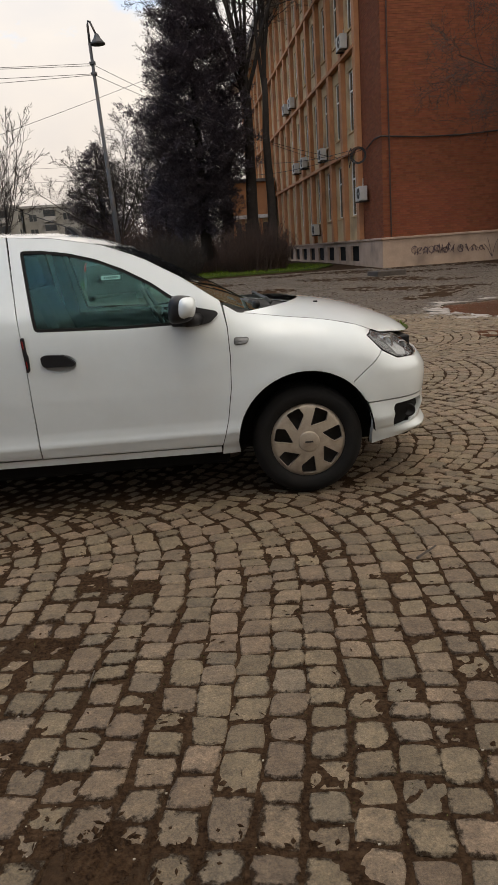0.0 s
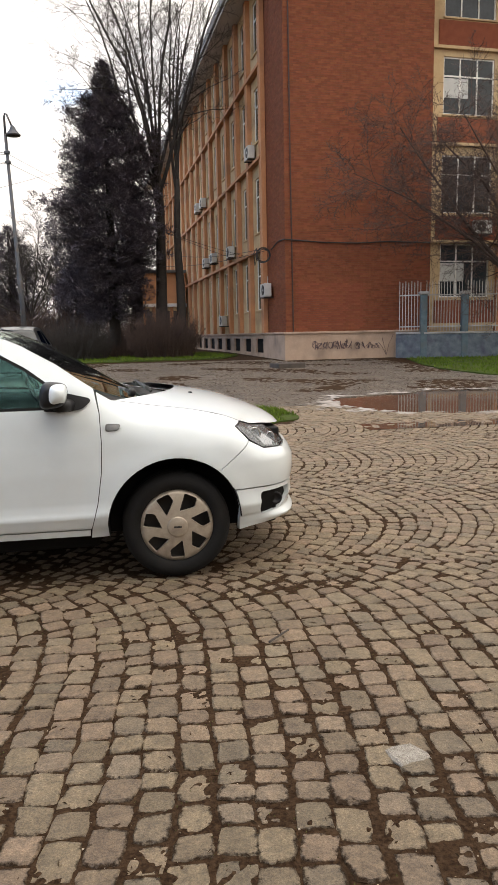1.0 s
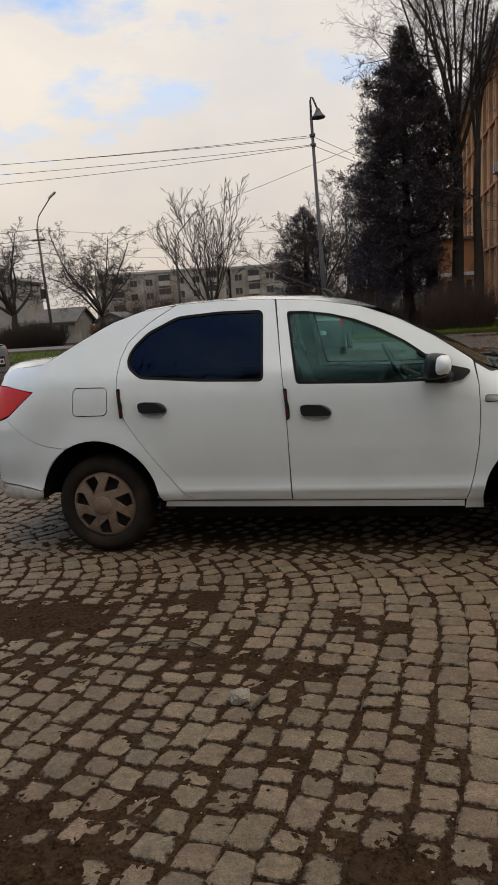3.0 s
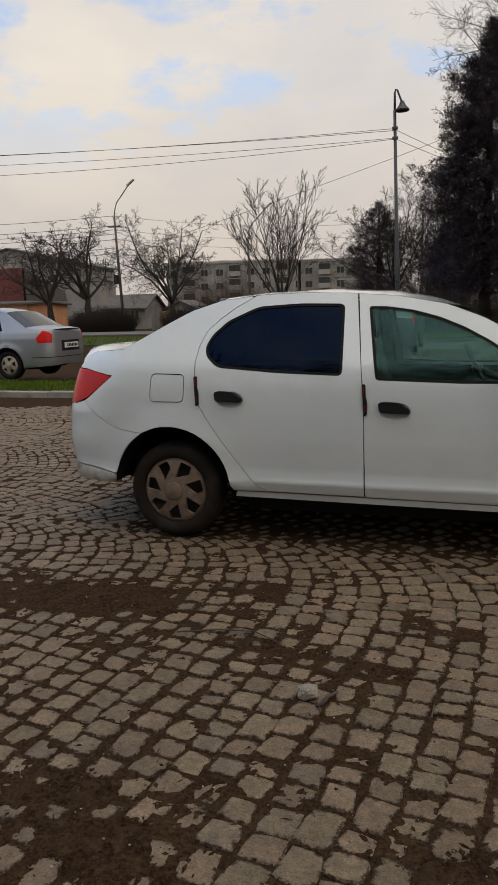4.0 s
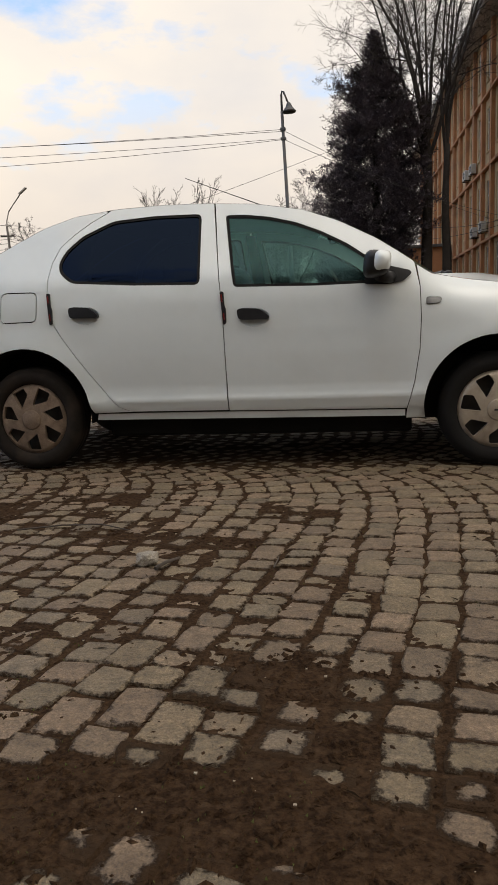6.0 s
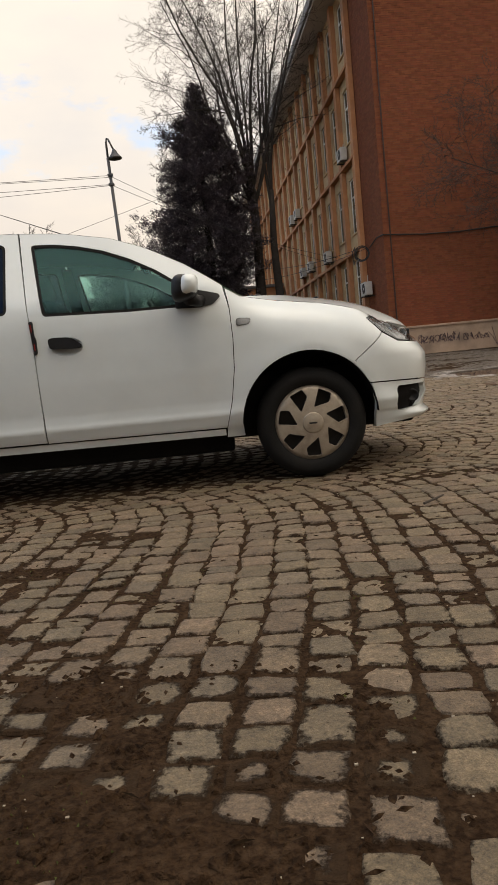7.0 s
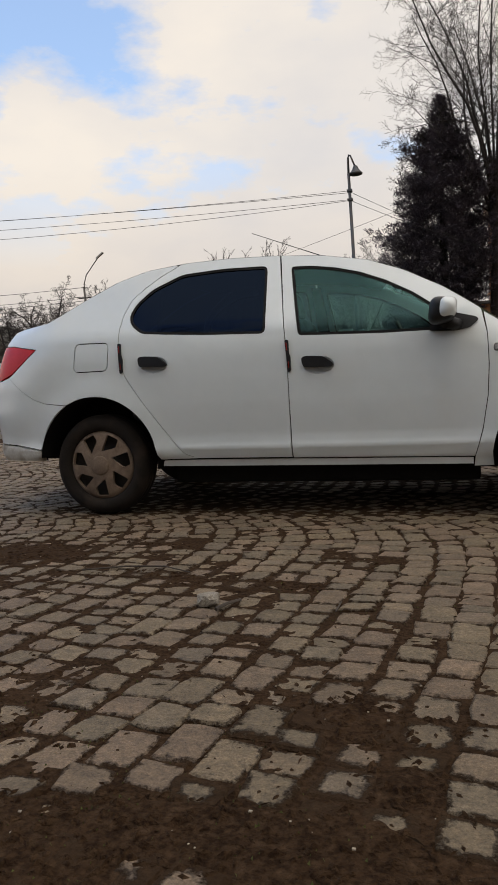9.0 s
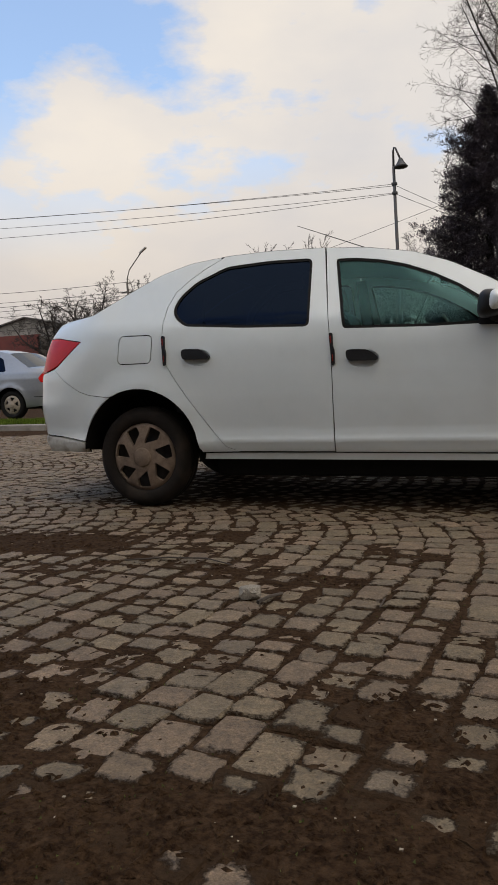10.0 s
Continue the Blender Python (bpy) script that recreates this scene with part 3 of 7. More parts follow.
def fill(poly, holes=(), step=0.05, rows=()):
    """Fine triangles over a polygon with holes: 2D points, triangles, and the rim edges."""
    loops = [resample(list(p), step) for p in (poly, *holes)]
    pts, edges = [], []
    for lp in loops:
        k = len(pts)
        pts += lp
        edges += [(k + i, k + (i + 1) % len(lp)) for i in range(len(lp))]
    xs, ys = [p[0] for p in loops[0]], [p[1] for p in loops[0]]
    rim = list(pts)
    x = min(xs) + step * 0.5
    grid = []
    while x < max(xs):
        y = min(ys) + step * 0.5
        while y < max(ys):
            if inside((x, y), loops[0]) and not any(inside((x, y), h) for h in loops[1:]):
                grid.append((x, y))
            y += step
        x += step
    for y in rows:
        x = min(xs) + step * 0.5
        while x < max(xs):
            if inside((x, y), loops[0]) and not any(inside((x, y), h) for h in loops[1:]):
                grid = [q for q in grid if abs(q[1] - y) > step * 0.3 or abs(q[0] - x) > step * 0.3 or q[1] in rows]
                grid.append((x, y))
            x += step
    if grid and rim:
        g, r = np.array(grid), np.array(rim)
        keep = [np.min((r[:, 0] - q[0]) ** 2 + (r[:, 1] - q[1]) ** 2) > ((0.006 if q[1] in rows else step * 0.45)) ** 2 for q in g]
        pts += [q for q, k in zip(grid, keep) if k]
    ov, oe, of, src, _, _ = geometry.delaunay_2d_cdt([Vector(p) for p in pts], edges, [], 0, 1e-5)
    ov = [(p.x, p.y) for p in ov]
    tris = []
    for t in of:
        c = (sum(ov[i][0] for i in t) / 3, sum(ov[i][1] for i in t) / 3)
        if inside(c, loops[0]) and not any(inside(c, h) for h in loops[1:]):
            a, b, d = (ov[i] for i in t)
            if (b[0] - a[0]) * (d[1] - a[1]) - (b[1] - a[1]) * (d[0] - a[0]) < 0:
                t = t[::-1]
            tris.append(tuple(t))
    return ov, tris, loops


def curve_at(table, x):
    return float(np.interp(x, [p[0] for p in table], [p[1] for p in table]))


def spline(points, n=40):
    """Catmull-Rom through 2D points."""
    p = [points[0]] + list(points) + [points[-1]]
    out = []
    for i in range(1, len(p) - 2):
        a, b, c, d = (np.array(q, float) for q in p[i - 1:i + 3])
        for k in range(n):
            t = k / n
            out.append(0.5 * (2 * b + (c - a) * t + (2 * a - 5 * b + 4 * c - d) * t * t + (3 * b - a - 3 * c + d) * t ** 3))
    out.append(np.array(points[-1], float))
    return np.array(out)


RISE = [(0.5, 0.0), (6.0, 0.08), (12.0, 0.09), (24.0, 0.30), (34.0, 0.42)]


def ground_z(y):
    return curve_at(RISE, y)


# ---- the ground: one sheet to the horizon ----
def steps(fine0, fine1, fine, mid0, mid1, mid, far):
    a = list(np.arange(fine0, fine1 + 1e-6, fine))
    b = list(np.arange(fine1 + mid, mid1, mid))
    c = list(np.arange(fine0 - mid, mid0, -mid))[::-1]
    d, g, k = [], b[-1] if b else fine1, mid
    while g < far:
        k *= 1.5
        g += k
        d.append(g)
    e, g, k = [], c[0] if c else fine0, mid
    while g > -far:
        k *= 1.5
        g -= k
        e.append(g)
    return np.array(e[::-1] + c + a + b + d)


MUD = [(0.13, -0.95, 0.50, 0.20), (-0.35, -1.06, 0.50, 0.18), (1.42, -1.35, 0.20, 0.10), (0.95, -1.30, 0.20, 0.09), (0.62, -2.32, 0.13, 0.10),
       (0.83, -2.48, 0.13, 0.08), (1.78, -2.37, 0.14, 0.10), (0.92, -2.54, 0.09, 0.08), (2.36, -2.66, 0.07, 0.18), (1.91, -2.60, 0.08, 0.08),
       (1.82, -2.82, 0.24, 0.11), (2.18, -2.73, 0.05, 0.08), (1.60, -2.79, 0.28, 0.09), (1.30, -2.96, 0.30, 0.12), (1.65, -0.98, 0.15, 0.10),
       (2.08, -2.92, 0.22, 0.07), (0.40, -2.90, 0.60, 0.16), (3.20, -0.25, 0.40, 0.10), (0.75, -0.72, 0.25, 0.08), (2.12, -2.36, 0.12, 0.04)]


def mud_and_shade(x, y):
    """How far mud lies over the stones: 0 clean, 1 buried. Raised under the car as painted shade."""
    k = sum(math.exp(-0.9 * (((x - mx) / rx) ** 2 + ((y - my) / ry) ** 2)) for mx, my, rx, ry in MUD if abs(x - mx) < 2.5 * rx and abs(y - my) < 2.5 * ry)
    k = 0.90 * min(k, 1.35) + 0.17 * min(max((-0.9 - y) / 1.4, 0.0), 1.0) + 0.10 * noise.noise((x * 1.1, y * 1.1, 3.9))
    k += 0.13 * min(max((1.7 - x) / 0.9, -0.6), 1.0)
    # extra film under the car stands in for its dark shadow
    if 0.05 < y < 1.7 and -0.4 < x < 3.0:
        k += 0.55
    return k


def mud_height(x, y):
    k = mud_and_shade(x, y)
    h = -0.0034 + 0.0042 * min(k, 1.0) + 0.009 * min(max(k - 0.75, 0.0), 0.5)
    h += 0.0024 * noise.noise((x * 2.3, y * 2.3, 1.7)) + 0.0022 * noise.noise((x * 8, y * 8, 4.1))
    h += 0.0022 * noise.noise((x * 27, y * 27, 0.3)) + 0.0022 * noise.noise((x * 62, y * 62, 8.3))
    if not (-0.7 < x < 4.0 and y < 0.0):
        h -= 0.0010
    return min(h, 0.012)


def build_ground():
    xs = steps(-0.7, 4.0, 0.0145, -9, 16, 0.13, 2500)
    ys = steps(-3.3, 0.0, 0.0145, -6, 26, 0.13, 2500)
    v = []
    for y in ys:
        gz = ground_z(y)
        for x in xs:
            near = -9 < x < 16 and -6 < y < 26
            h = mud_height(x, y) if near else -0.012
            if 5 < x < 15 and 4 < y < 13:
                h -= 0.05 * min(max(1.15 - puddle(x, y), 0.0) * 2, 1.0)
            v.append((x, y, gz + h))
    n = len(xs)
    f = [(j * n + i, j * n + i + 1, (j + 1) * n + i + 1, (j + 1) * n + i) for j in range(len(ys) - 1) for i in range(n - 1)]
    g = solid("ground", v, f, "mud", smooth=True)
    return tagged(g, "dark wet mud and soil between the cobbles", "ground", kind="structure")



# cobbles in segmental arches: lanes that bulge towards +x, band after band
BAND = [(-9.0, 1.2), (-6.0, 0.9), (-3.6, 0.42), (-2.9, 0.26), (-2.4, 0.18), (-1.82, 0.09), (-1.04, 0.0), (-0.62, 0.0), (-0.35, 0.06), (-0.12, 0.19), (0.02, 0.36), (0.12, 0.56)]
PERIOD = 2.2


def arch(y):
    if y < 0.12:
        return -curve_at(BAND, y)
    q = ((y - 0.12) % PERIOD) - PERIOD / 2
    return -0.56 * (abs(q) / (PERIOD / 2)) ** 2.3


def puddle(x, y):
    """Below one inside the large puddle, with a ragged shore."""
    q = ((x - 9.8) / 3.5) ** 2 + ((y - 8.3 + 0.15 * max(x - 8.6, 0.0)) / 2.1) ** 2
    return q + 0.35 * noise.noise((x * 0.6, y * 0.6, 3.3)) + 0.15 * noise.noise((x * 2.0, y * 2.0, 5.3))


def paved(x, y):
    if y > 5.5 + 0.5 * noise.noise((x, y, 0.5)) and x < -1.5 - (y - 4.9) * 0.1:
        return False
    if ((x - 4.55) / 0.5) ** 2 + ((y - 7.1) / 1.2) ** 2 < 1:
        return False
    if puddle(x, y) < 1.0:
        return False
    if y > 10 and x > 12.5:
        return False
    if y > (24.9 if x < 8.6 else 23.5):
        return False
    return True


ground = build_ground()


def stone_verts(rng, lx, ly, detail):
    """One worn stone, centred, its top at z = 0: vertices, faces, and how near each vertex is to the rim."""
    if detail:
        out, power = [], rng.uniform(4.5, 13.0)
        skew, taper = rng.uniform(-0.12, 0.12), rng.uniform(-0.10, 0.10)
        for i in range(12):
            a = 2 * math.pi * (i + 0.5) / 12
            c, q = math.cos(a), math.sin(a)
            r = (abs(c) ** power + abs(q) ** power) ** (-1 / power) * rng.uniform(0.95, 1.05)
            x, y = c * r, q * r
            out.append((lx / 2 * (x + skew * y) * (1 + taper * y), ly / 2 * (y + skew * x * 0.5)))
    else:
        out = [(sx * lx / 2 * rng.uniform(0.88, 1.03), sy * ly / 2 * rng.uniform(0.88, 1.03)) for sx, sy in ((-1, -1), (1, -1), (1, 1), (-1, 1))]
    k = len(out)
    q = 0.88 if detail else 0.9
    v = [(x, y, -0.045) for x, y in out] + [(x, y, -0.0065 + rng.uniform(-0.002, 0.001)) for x, y in out]
    v += [(x * q, y * q, -0.0012 + rng.uniform(-0.0012, 0.0010)) for x, y in out]
    rim = [1.0] * (2 * k) + ([q] * k if detail else [0.45] * k)
    if detail:
        v.append((0, 0, rng.uniform(-0.001, 0.0012)))
        rim.append(0.0)
    f = [(i, (i + 1) % k, k + (i + 1) % k, k + i) for i in range(k)] + [(k + i, k + (i + 1) % k, 2 * k + (i + 1) % k, 2 * k + i) for i in range(k)]
    f += [(2 * k + i, 2 * k + (i + 1) % k, 3 * k) for i in range(k)] if detail else [(8, 9, 10, 11)]
    return v, f, rim


def values(me, name, numbers):
    me.attributes.new(name, "FLOAT", "POINT").data.foreach_set("value", numbers)


def build_cobbles():
    rng = random.Random(11)
    shared = []
    for i in range(24):
        v, f, rim = stone_verts(rng, 0.104, 0.104, True)
        me = mesh_of("cobble", v, f)
        me.materials.append(M["cobble"])
        values(me, "rim", rim)
        shared.append(me)
    pavement = thing("pavement", None, "grey-brown granite cobbles laid in arches, muddy joints", "pavement", kind="structure")
    near, far, wet = Shape(), Shape(), Shape()
    rims, mud_shades = {near: [], far: [], wet: []}, {near: [], far: [], wet: []}
    lane, count = 0.119, 0
    for i in range(-75, 160):
        x0 = i * lane + rng.uniform(-0.006, 0.006)
        y = -9.0 + rng.uniform(0, 0.1)
        while y < 25.0:
            ln = rng.choice((0.085, 0.10, 0.11, 0.12, 0.13, 0.155)) * rng.uniform(0.92, 1.08)
            yc = y + ln / 2
            x = x0 + arch(yc) + 0.024 * noise.noise((x0 * 1.6, yc * 1.8, 7.7)) + rng.uniform(-0.006, 0.006)
            slope = (arch(yc + 0.03) - arch(yc - 0.03)) / 0.06
            cs = 1 / math.sqrt(1 + slope * slope)
            dy = ln * max(cs, 0.45)
            y += dy
            if not (-7.5 < x < 15.5) or not paved(x, yc):
                continue
            if yc > 10.3 and noise.noise((x * 0.45, yc * 0.45, 2.9)) > 0.12 and rng.random() < 0.75:
                continue
            detail = -3.4 < yc < 4.0 and -3.0 < x < 7.5
            gap = 0.004 if detail else 0.009
            wx, wy = (lane * cs - gap) * rng.uniform(0.93, 1.03), max(ln - gap, 0.05)
            turn = math.atan(-slope) + rng.uniform(-0.10, 0.10)
            z = ground_z(yc) + 0.003 + rng.uniform(-0.005, 0.003)
            amount = mud_and_shade(x, yc) * rng.uniform(0.75, 1.1) + rng.uniform(-0.05, 0.10)
            if math.hypot(x - 3.215, yc + 1.86) < 0.055:
                continue
            if 0.35 < x < 3.35 and -2.75 < yc < -0.55 and count < 300 and (x + yc * 0.3 < 2.55) and rng.random() < 0.9:
                ob = new("cobble", shared[rng.randrange(24)])
                ob.parent = pavement
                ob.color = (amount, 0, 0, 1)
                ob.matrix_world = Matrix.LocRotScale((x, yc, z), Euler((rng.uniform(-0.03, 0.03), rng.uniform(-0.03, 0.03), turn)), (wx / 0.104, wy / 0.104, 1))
                count += 1
                continue
            v, f, rim = stone_verts(rng, wx if detail else wx * 1.04, wy if detail else wy * 1.05, detail)
            c, s, tx, ty = math.cos(turn), math.sin(turn), rng.uniform(-0.03, 0.03), rng.uniform(-0.03, 0.03)
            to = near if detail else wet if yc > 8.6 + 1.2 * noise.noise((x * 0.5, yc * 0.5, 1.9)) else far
            to.add([(x + c * a - s * b, yc + s * a + c * b, z + q + a * tx + b * ty) for a, b, q in v], f)
            rims[to] += rim
            mud_shades[to] += [amount] * len(v)
    made = (near.done("cobbles", "cobble", pavement, "worn grey-brown cobbles in arches", kind="stuff"),
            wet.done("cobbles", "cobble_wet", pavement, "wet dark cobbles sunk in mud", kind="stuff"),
            far.done("cobbles", "cobble", pavement, "distant grey-brown cobbles in arches", kind="stuff"))
    for ob, shape in zip(made, (near, wet, far)):
        ob.color = (0, 0, 0, 1)
        values(ob.data, "rim", rims[shape])
        values(ob.data, "mud", mud_shades[shape])
    v, f, rim = stone_verts(rng, 0.118, 0.110, True)
    pale = solid("cobble", v, f, "stone_pale", pavement, "pale whitish cobble set in the paving")
    pale.matrix_world = pose(3.215, -1.86, 0.009, 0, 0, 12)


# ---- cars ----
class Body:
    """A car's outer skin: a plan outline in (x, half width), pushed in by a depth that depends on the height."""

    def __init__(self, plan, depth, centre):
        p = spline(plan, 40)
        ds = np.r_[0, np.cumsum(np.hypot(*np.diff(p, axis=0).T))]
        mid = np.argmin(np.abs(p[:, 0] - 1.2) + 5 * (p[:, 1] < 0.4))
        self.s = ds - ds[mid] + p[mid, 0]
        self.p, self.depth, self.c = p, depth, centre
        t = np.gradient(p, self.s, axis=0)
        self.n = np.stack([-t[:, 1], t[:, 0]], 1)
        self.n /= np.linalg.norm(self.n, axis=1)[:, None]
        self.last, self.first = float(self.s[-1]), float(self.s[0])

    def at_x(self, x):
        """The plan parameter of the side's point at x."""
        return float(np.interp(x, self.p[:, 0], self.s))

    def point(self, s, z, side=1, push=0.0):
        x, w = np.interp(s, self.s, self.p[:, 0]), np.interp(s, self.s, self.p[:, 1])
        nx, nw = np.interp(s, self.s, self.n[:, 0]), np.interp(s, self.s, self.n[:, 1])
        d = self.depth(s, z) + push
        return (x - nx * d, self.c - side * max(w - nw * d, 0.0), z)

    def normal(self, s, z, side, push):
        a, b_, c, d = (Vector(self.point(s + p, z + q, side, push)) for p, q in ((0.012, 0), (-0.012, 0), (0, 0.010), (0, -0.010)))
        n = (a - b_).cross(c - d)
        if n.length < 1e-9:
            return (0, 0, 0)
        n = n.normalized()
        return tuple(n if side > 0 else -n)

    def panel(self, shape, poly, holes=(), sides=(1, -1), push=0.0, flange=0.014, step=0.045, rows=()):
        """Adds a sheet-metal panel, with folded edges, to a shape."""
        v2, tris, loops = fill(poly, holes, step, rows)
        for side in sides:
            f = tris if side > 0 else [t[::-1] for t in tris]
            k0 = len(shape.v)
            shape.add([self.point(s, z, side, push) for s, z in v2], f)
            if flange or step > 0.055:
                shape.nrm.update({k0 + i: self.normal(s, z, side, push) for i, (s, z) in enumerate(v2)})
            if flange:
                for lp in loops:
                    a = [self.point(s, z, side, push) for s, z in lp]
                    b = [self.point(s, z, side, push + flange) for s, z in lp]
                    k = len(lp)
                    shape.add(a + b, [(i, (i + 1) % k, k + (i + 1) % k, k + i) for i in range(k)])
        return shape


def loft(edge, middle, c, n=14, power=1.0, both=True):
    """A sheet from an edge line (x, half width, z) to a middle line (x, z), mirrored over the centre plane."""
    v, f, cols = [], [], 2 * n + 1
    for (xe, we, ze), (xm, zm) in zip(edge, middle):
        for j in range(cols):
            q = abs(j - n) / n
            k = 1 - q ** 2.2
            sgn = -1 if j < n else 1
            v.append((xe + (xm - xe) * k, c + sgn * we * q, ze + (zm - ze) * (1 - q ** (2.6 * power))))
    for i in range(len(edge) - 1):
        for j in range(cols - 1):
            f.append((i * cols + j, i * cols + j + 1, (i + 1) * cols + j + 1, (i + 1) * cols + j))
    return v, f


def smooth01(a, b, x):
    t = min(max((x - a) / (b - a), 0.0), 1.0)
    return t * t * (3 - 2 * t)


def arc(cx, cz, r, a0, a1, n=22):
    return [(cx + r * math.cos(radians(a0 + (a1 - a0) * i / n)), cz + r * math.sin(radians(a0 + (a1 - a0) * i / n))) for i in range(n + 1)]


def wheel(car, x, y, r, side, cap_r, cap_material, tyre_material, label, holes=7):
    """A wheel with tyre and cover as parts of a car; its outer face lies at y."""
    w = new("wheel")
    w.parent = car
    w.location = (x, y, r)
    tagged(w, label)
    s = side
    t = Shape().lathe([(cap_r - 0.012, 0.055 * s), (cap_r + 0.004, 0.012 * s), (cap_r + 0.02, 0.0), (cap_r + 0.055, -0.006 * s), (r - 0.03, 0.002 * s),
                       (r - 0.008, 0.02 * s), (r, 0.045 * s), (r, 0.06 * s), (r - 0.006, 0.063 * s), (r - 0.006, 0.070 * s), (r, 0.073 * s), (r, 0.11 * s), (r - 0.006, 0.113 * s),
                       (r - 0.006, 0.12 * s), (r, 0.123 * s), (r, 0.145 * s), (r - 0.01, 0.168 * s), (cap_r + 0.05, 0.19 * s), (cap_r - 0.012, 0.17 * s)], (0, 0, 0), 56)
    t.done("tyre", tyre_material, w, smooth=True)
    rim = Shape().lathe([(0.0, 0.062 * s), (0.075, 0.06 * s), (0.10, 0.075 * s), (cap_r - 0.02, 0.07 * s), (cap_r - 0.006, 0.03 * s), (cap_r - 0.004, 0.17 * s)], (0, 0, 0), 40)
    rim.done("rim", "steel_dark", w, smooth=True)

    def depth(px, pz):
        q = math.hypot(px, pz) / cap_r
        return s * (0.012 - 0.026 * (1 - min(q, 1) ** 2) + 0.012 * smooth01(0.92, 1.0, q))

    outline = [(cap_r * math.cos(2 * math.pi * i / 72), cap_r * math.sin(2 * math.pi * i / 72)) for i in range(72)]
    cut = []
    for i in range(holes):
        a = 2 * math.pi * (i + 0.35) / holes
        if holes == 7:
            quad = ((0.41, 0.22), (0.93, 0.11), (0.93, -0.30), (0.71, -0.42))
        else:
            quad = ((0.45, -0.22), (0.84, -0.36), (0.84, 0.36), (0.45, 0.22))
        cut.append(rounded([(cap_r * q * math.cos(a + b), cap_r * q * math.sin(a + b)) for q, b in quad], cap_r * 0.05, 3))
    v2, tris, loops = fill(outline, cut, 0.014)
    cap = Shape().add([(px, depth(px, pz), pz) for px, pz in v2], tris if s > 0 else [t_[::-1] for t_ in tris])
    for lp in loops:
        k = len(lp)
        cap.add([(px, depth(px, pz), pz) for px, pz in lp] + [(px * 0.985, depth(px, pz) + 0.022 * s, pz * 0.985) for px, pz in lp], [(i, (i + 1) % k, k + (i + 1) % k, k + i) for i in range(k)])
    bm = bmesh.new()
    vs = [bm.verts.new(p) for p in cap.v]
    for q in cap.f:
        if len({tuple(round(c_, 5) for c_ in cap.v[i]) for i in q}) == len(q):
            bm.faces.new([vs[i] for i in q])
    bmesh.ops.remove_doubles(bm, verts=bm.verts[:], dist=1e-5)
    me = bpy.data.meshes.new("wheel_cover")
    bm.to_mesh(me)
    bm.free()
    me.shade_smooth()
    me.set_sharp_from_angle(angle=radians(40))
    me.materials.append(M[cap_material])
    cap = new("wheel_cover", me)
    cap.parent = w
    hub = Shape().lathe([(0.0, -0.021 * s), (0.052, -0.020 * s), (0.057, -0.017 * s), (0.059, -0.008 * s)], (0, 0, 0), 32)
    hub.done("hub_cap", cap_material, w, smooth=True)
    return w


C0 = 0.83
LOW = (0.345, 0.365, 0.385, 0.40, 0.415, 0.435, 0.46)
PLAN = [(-0.885, 0.0), (-0.875, 0.32), (-0.835, 0.56), (-0.74, 0.725), (-0.55, 0.805), (-0.25, 0.848), (0.2, 0.862), (1.2, 0.868), (2.2, 0.864), (2.65, 0.852),
        (2.95, 0.820), (3.14, 0.755), (3.28, 0.645), (3.375, 0.48), (3.43, 0.25), (3.45, 0.0)]
SIDE = [(0.12, 0.12), (0.20, 0.075), (0.25, 0.070), (0.28, 0.056), (0.325, 0.042), (0.335, 0.030), (0.37, 0.018), (0.398, 0.006), (0.43, 0.013), (0.47, 0.014), (0.55, 0.007), (0.64, 0.001), (0.78, 0.001),
        (0.90, 0.008), (0.98, 0.018), (1.04, 0.031), (1.08, 0.044)]
ROOF = [(-0.40, 1.185), (-0.34, 1.205), (-0.10, 1.33), (0.09, 1.425), (0.28, 1.483), (0.53, 1.510), (0.80, 1.515), (1.07, 1.505), (1.36, 1.480), (1.62, 1.428), (1.82, 1.350), (2.02, 1.238), (2.24, 1.085)]
SEAM = [(2.2, 1.045), (2.5, 0.990), (2.75, 0.955), (2.93, 0.918), (3.08, 0.872), (3.25, 0.840), (3.6, 0.815)]


def white_depth(s, z):
    d = curve_at(SIDE, z) if z < 1.08 else 0.044 + (z - 1.08) * 0.55
    if s > 2.1:
        k = smooth01(2.1, 2.5, s)
        zf = curve_at(SEAM, s)
        d += k * 0.12 * max(0.0, (z - zf + 0.22) / 0.22) ** 2.4
        k = smooth01(2.95, 3.3, s)
        d += k * 0.40 * max(0.0, z - 0.64)
        d -= smooth01(3.12, 3.45, s) * 0.055 * math.exp(-((z - 0.285) / 0.030) ** 2)
        d -= k * 0.010 * math.exp(-((z - 0.55) / 0.09) ** 2)
    if s < -0.2:
        k = 1 - smooth01(-0.75, -0.3, s)
        d += k * 0.16 * max(0.0, z - 0.80)
        d -= k * 0.012 * math.exp(-((z - 0.60) / 0.10) ** 2)
        d += k * 0.10 * max(0.0, (z - 1.12) / 0.1) ** 2
    for cx, cz in ((2.628, 0.325), (0.0, 0.33)):
        r = math.hypot(s - cx, z - cz)
        if r < 0.7:
            d -= 0.017 * math.exp(-((r - 0.375) / 0.085) ** 2) * smooth01(0.26, 0.42, z)
    return d


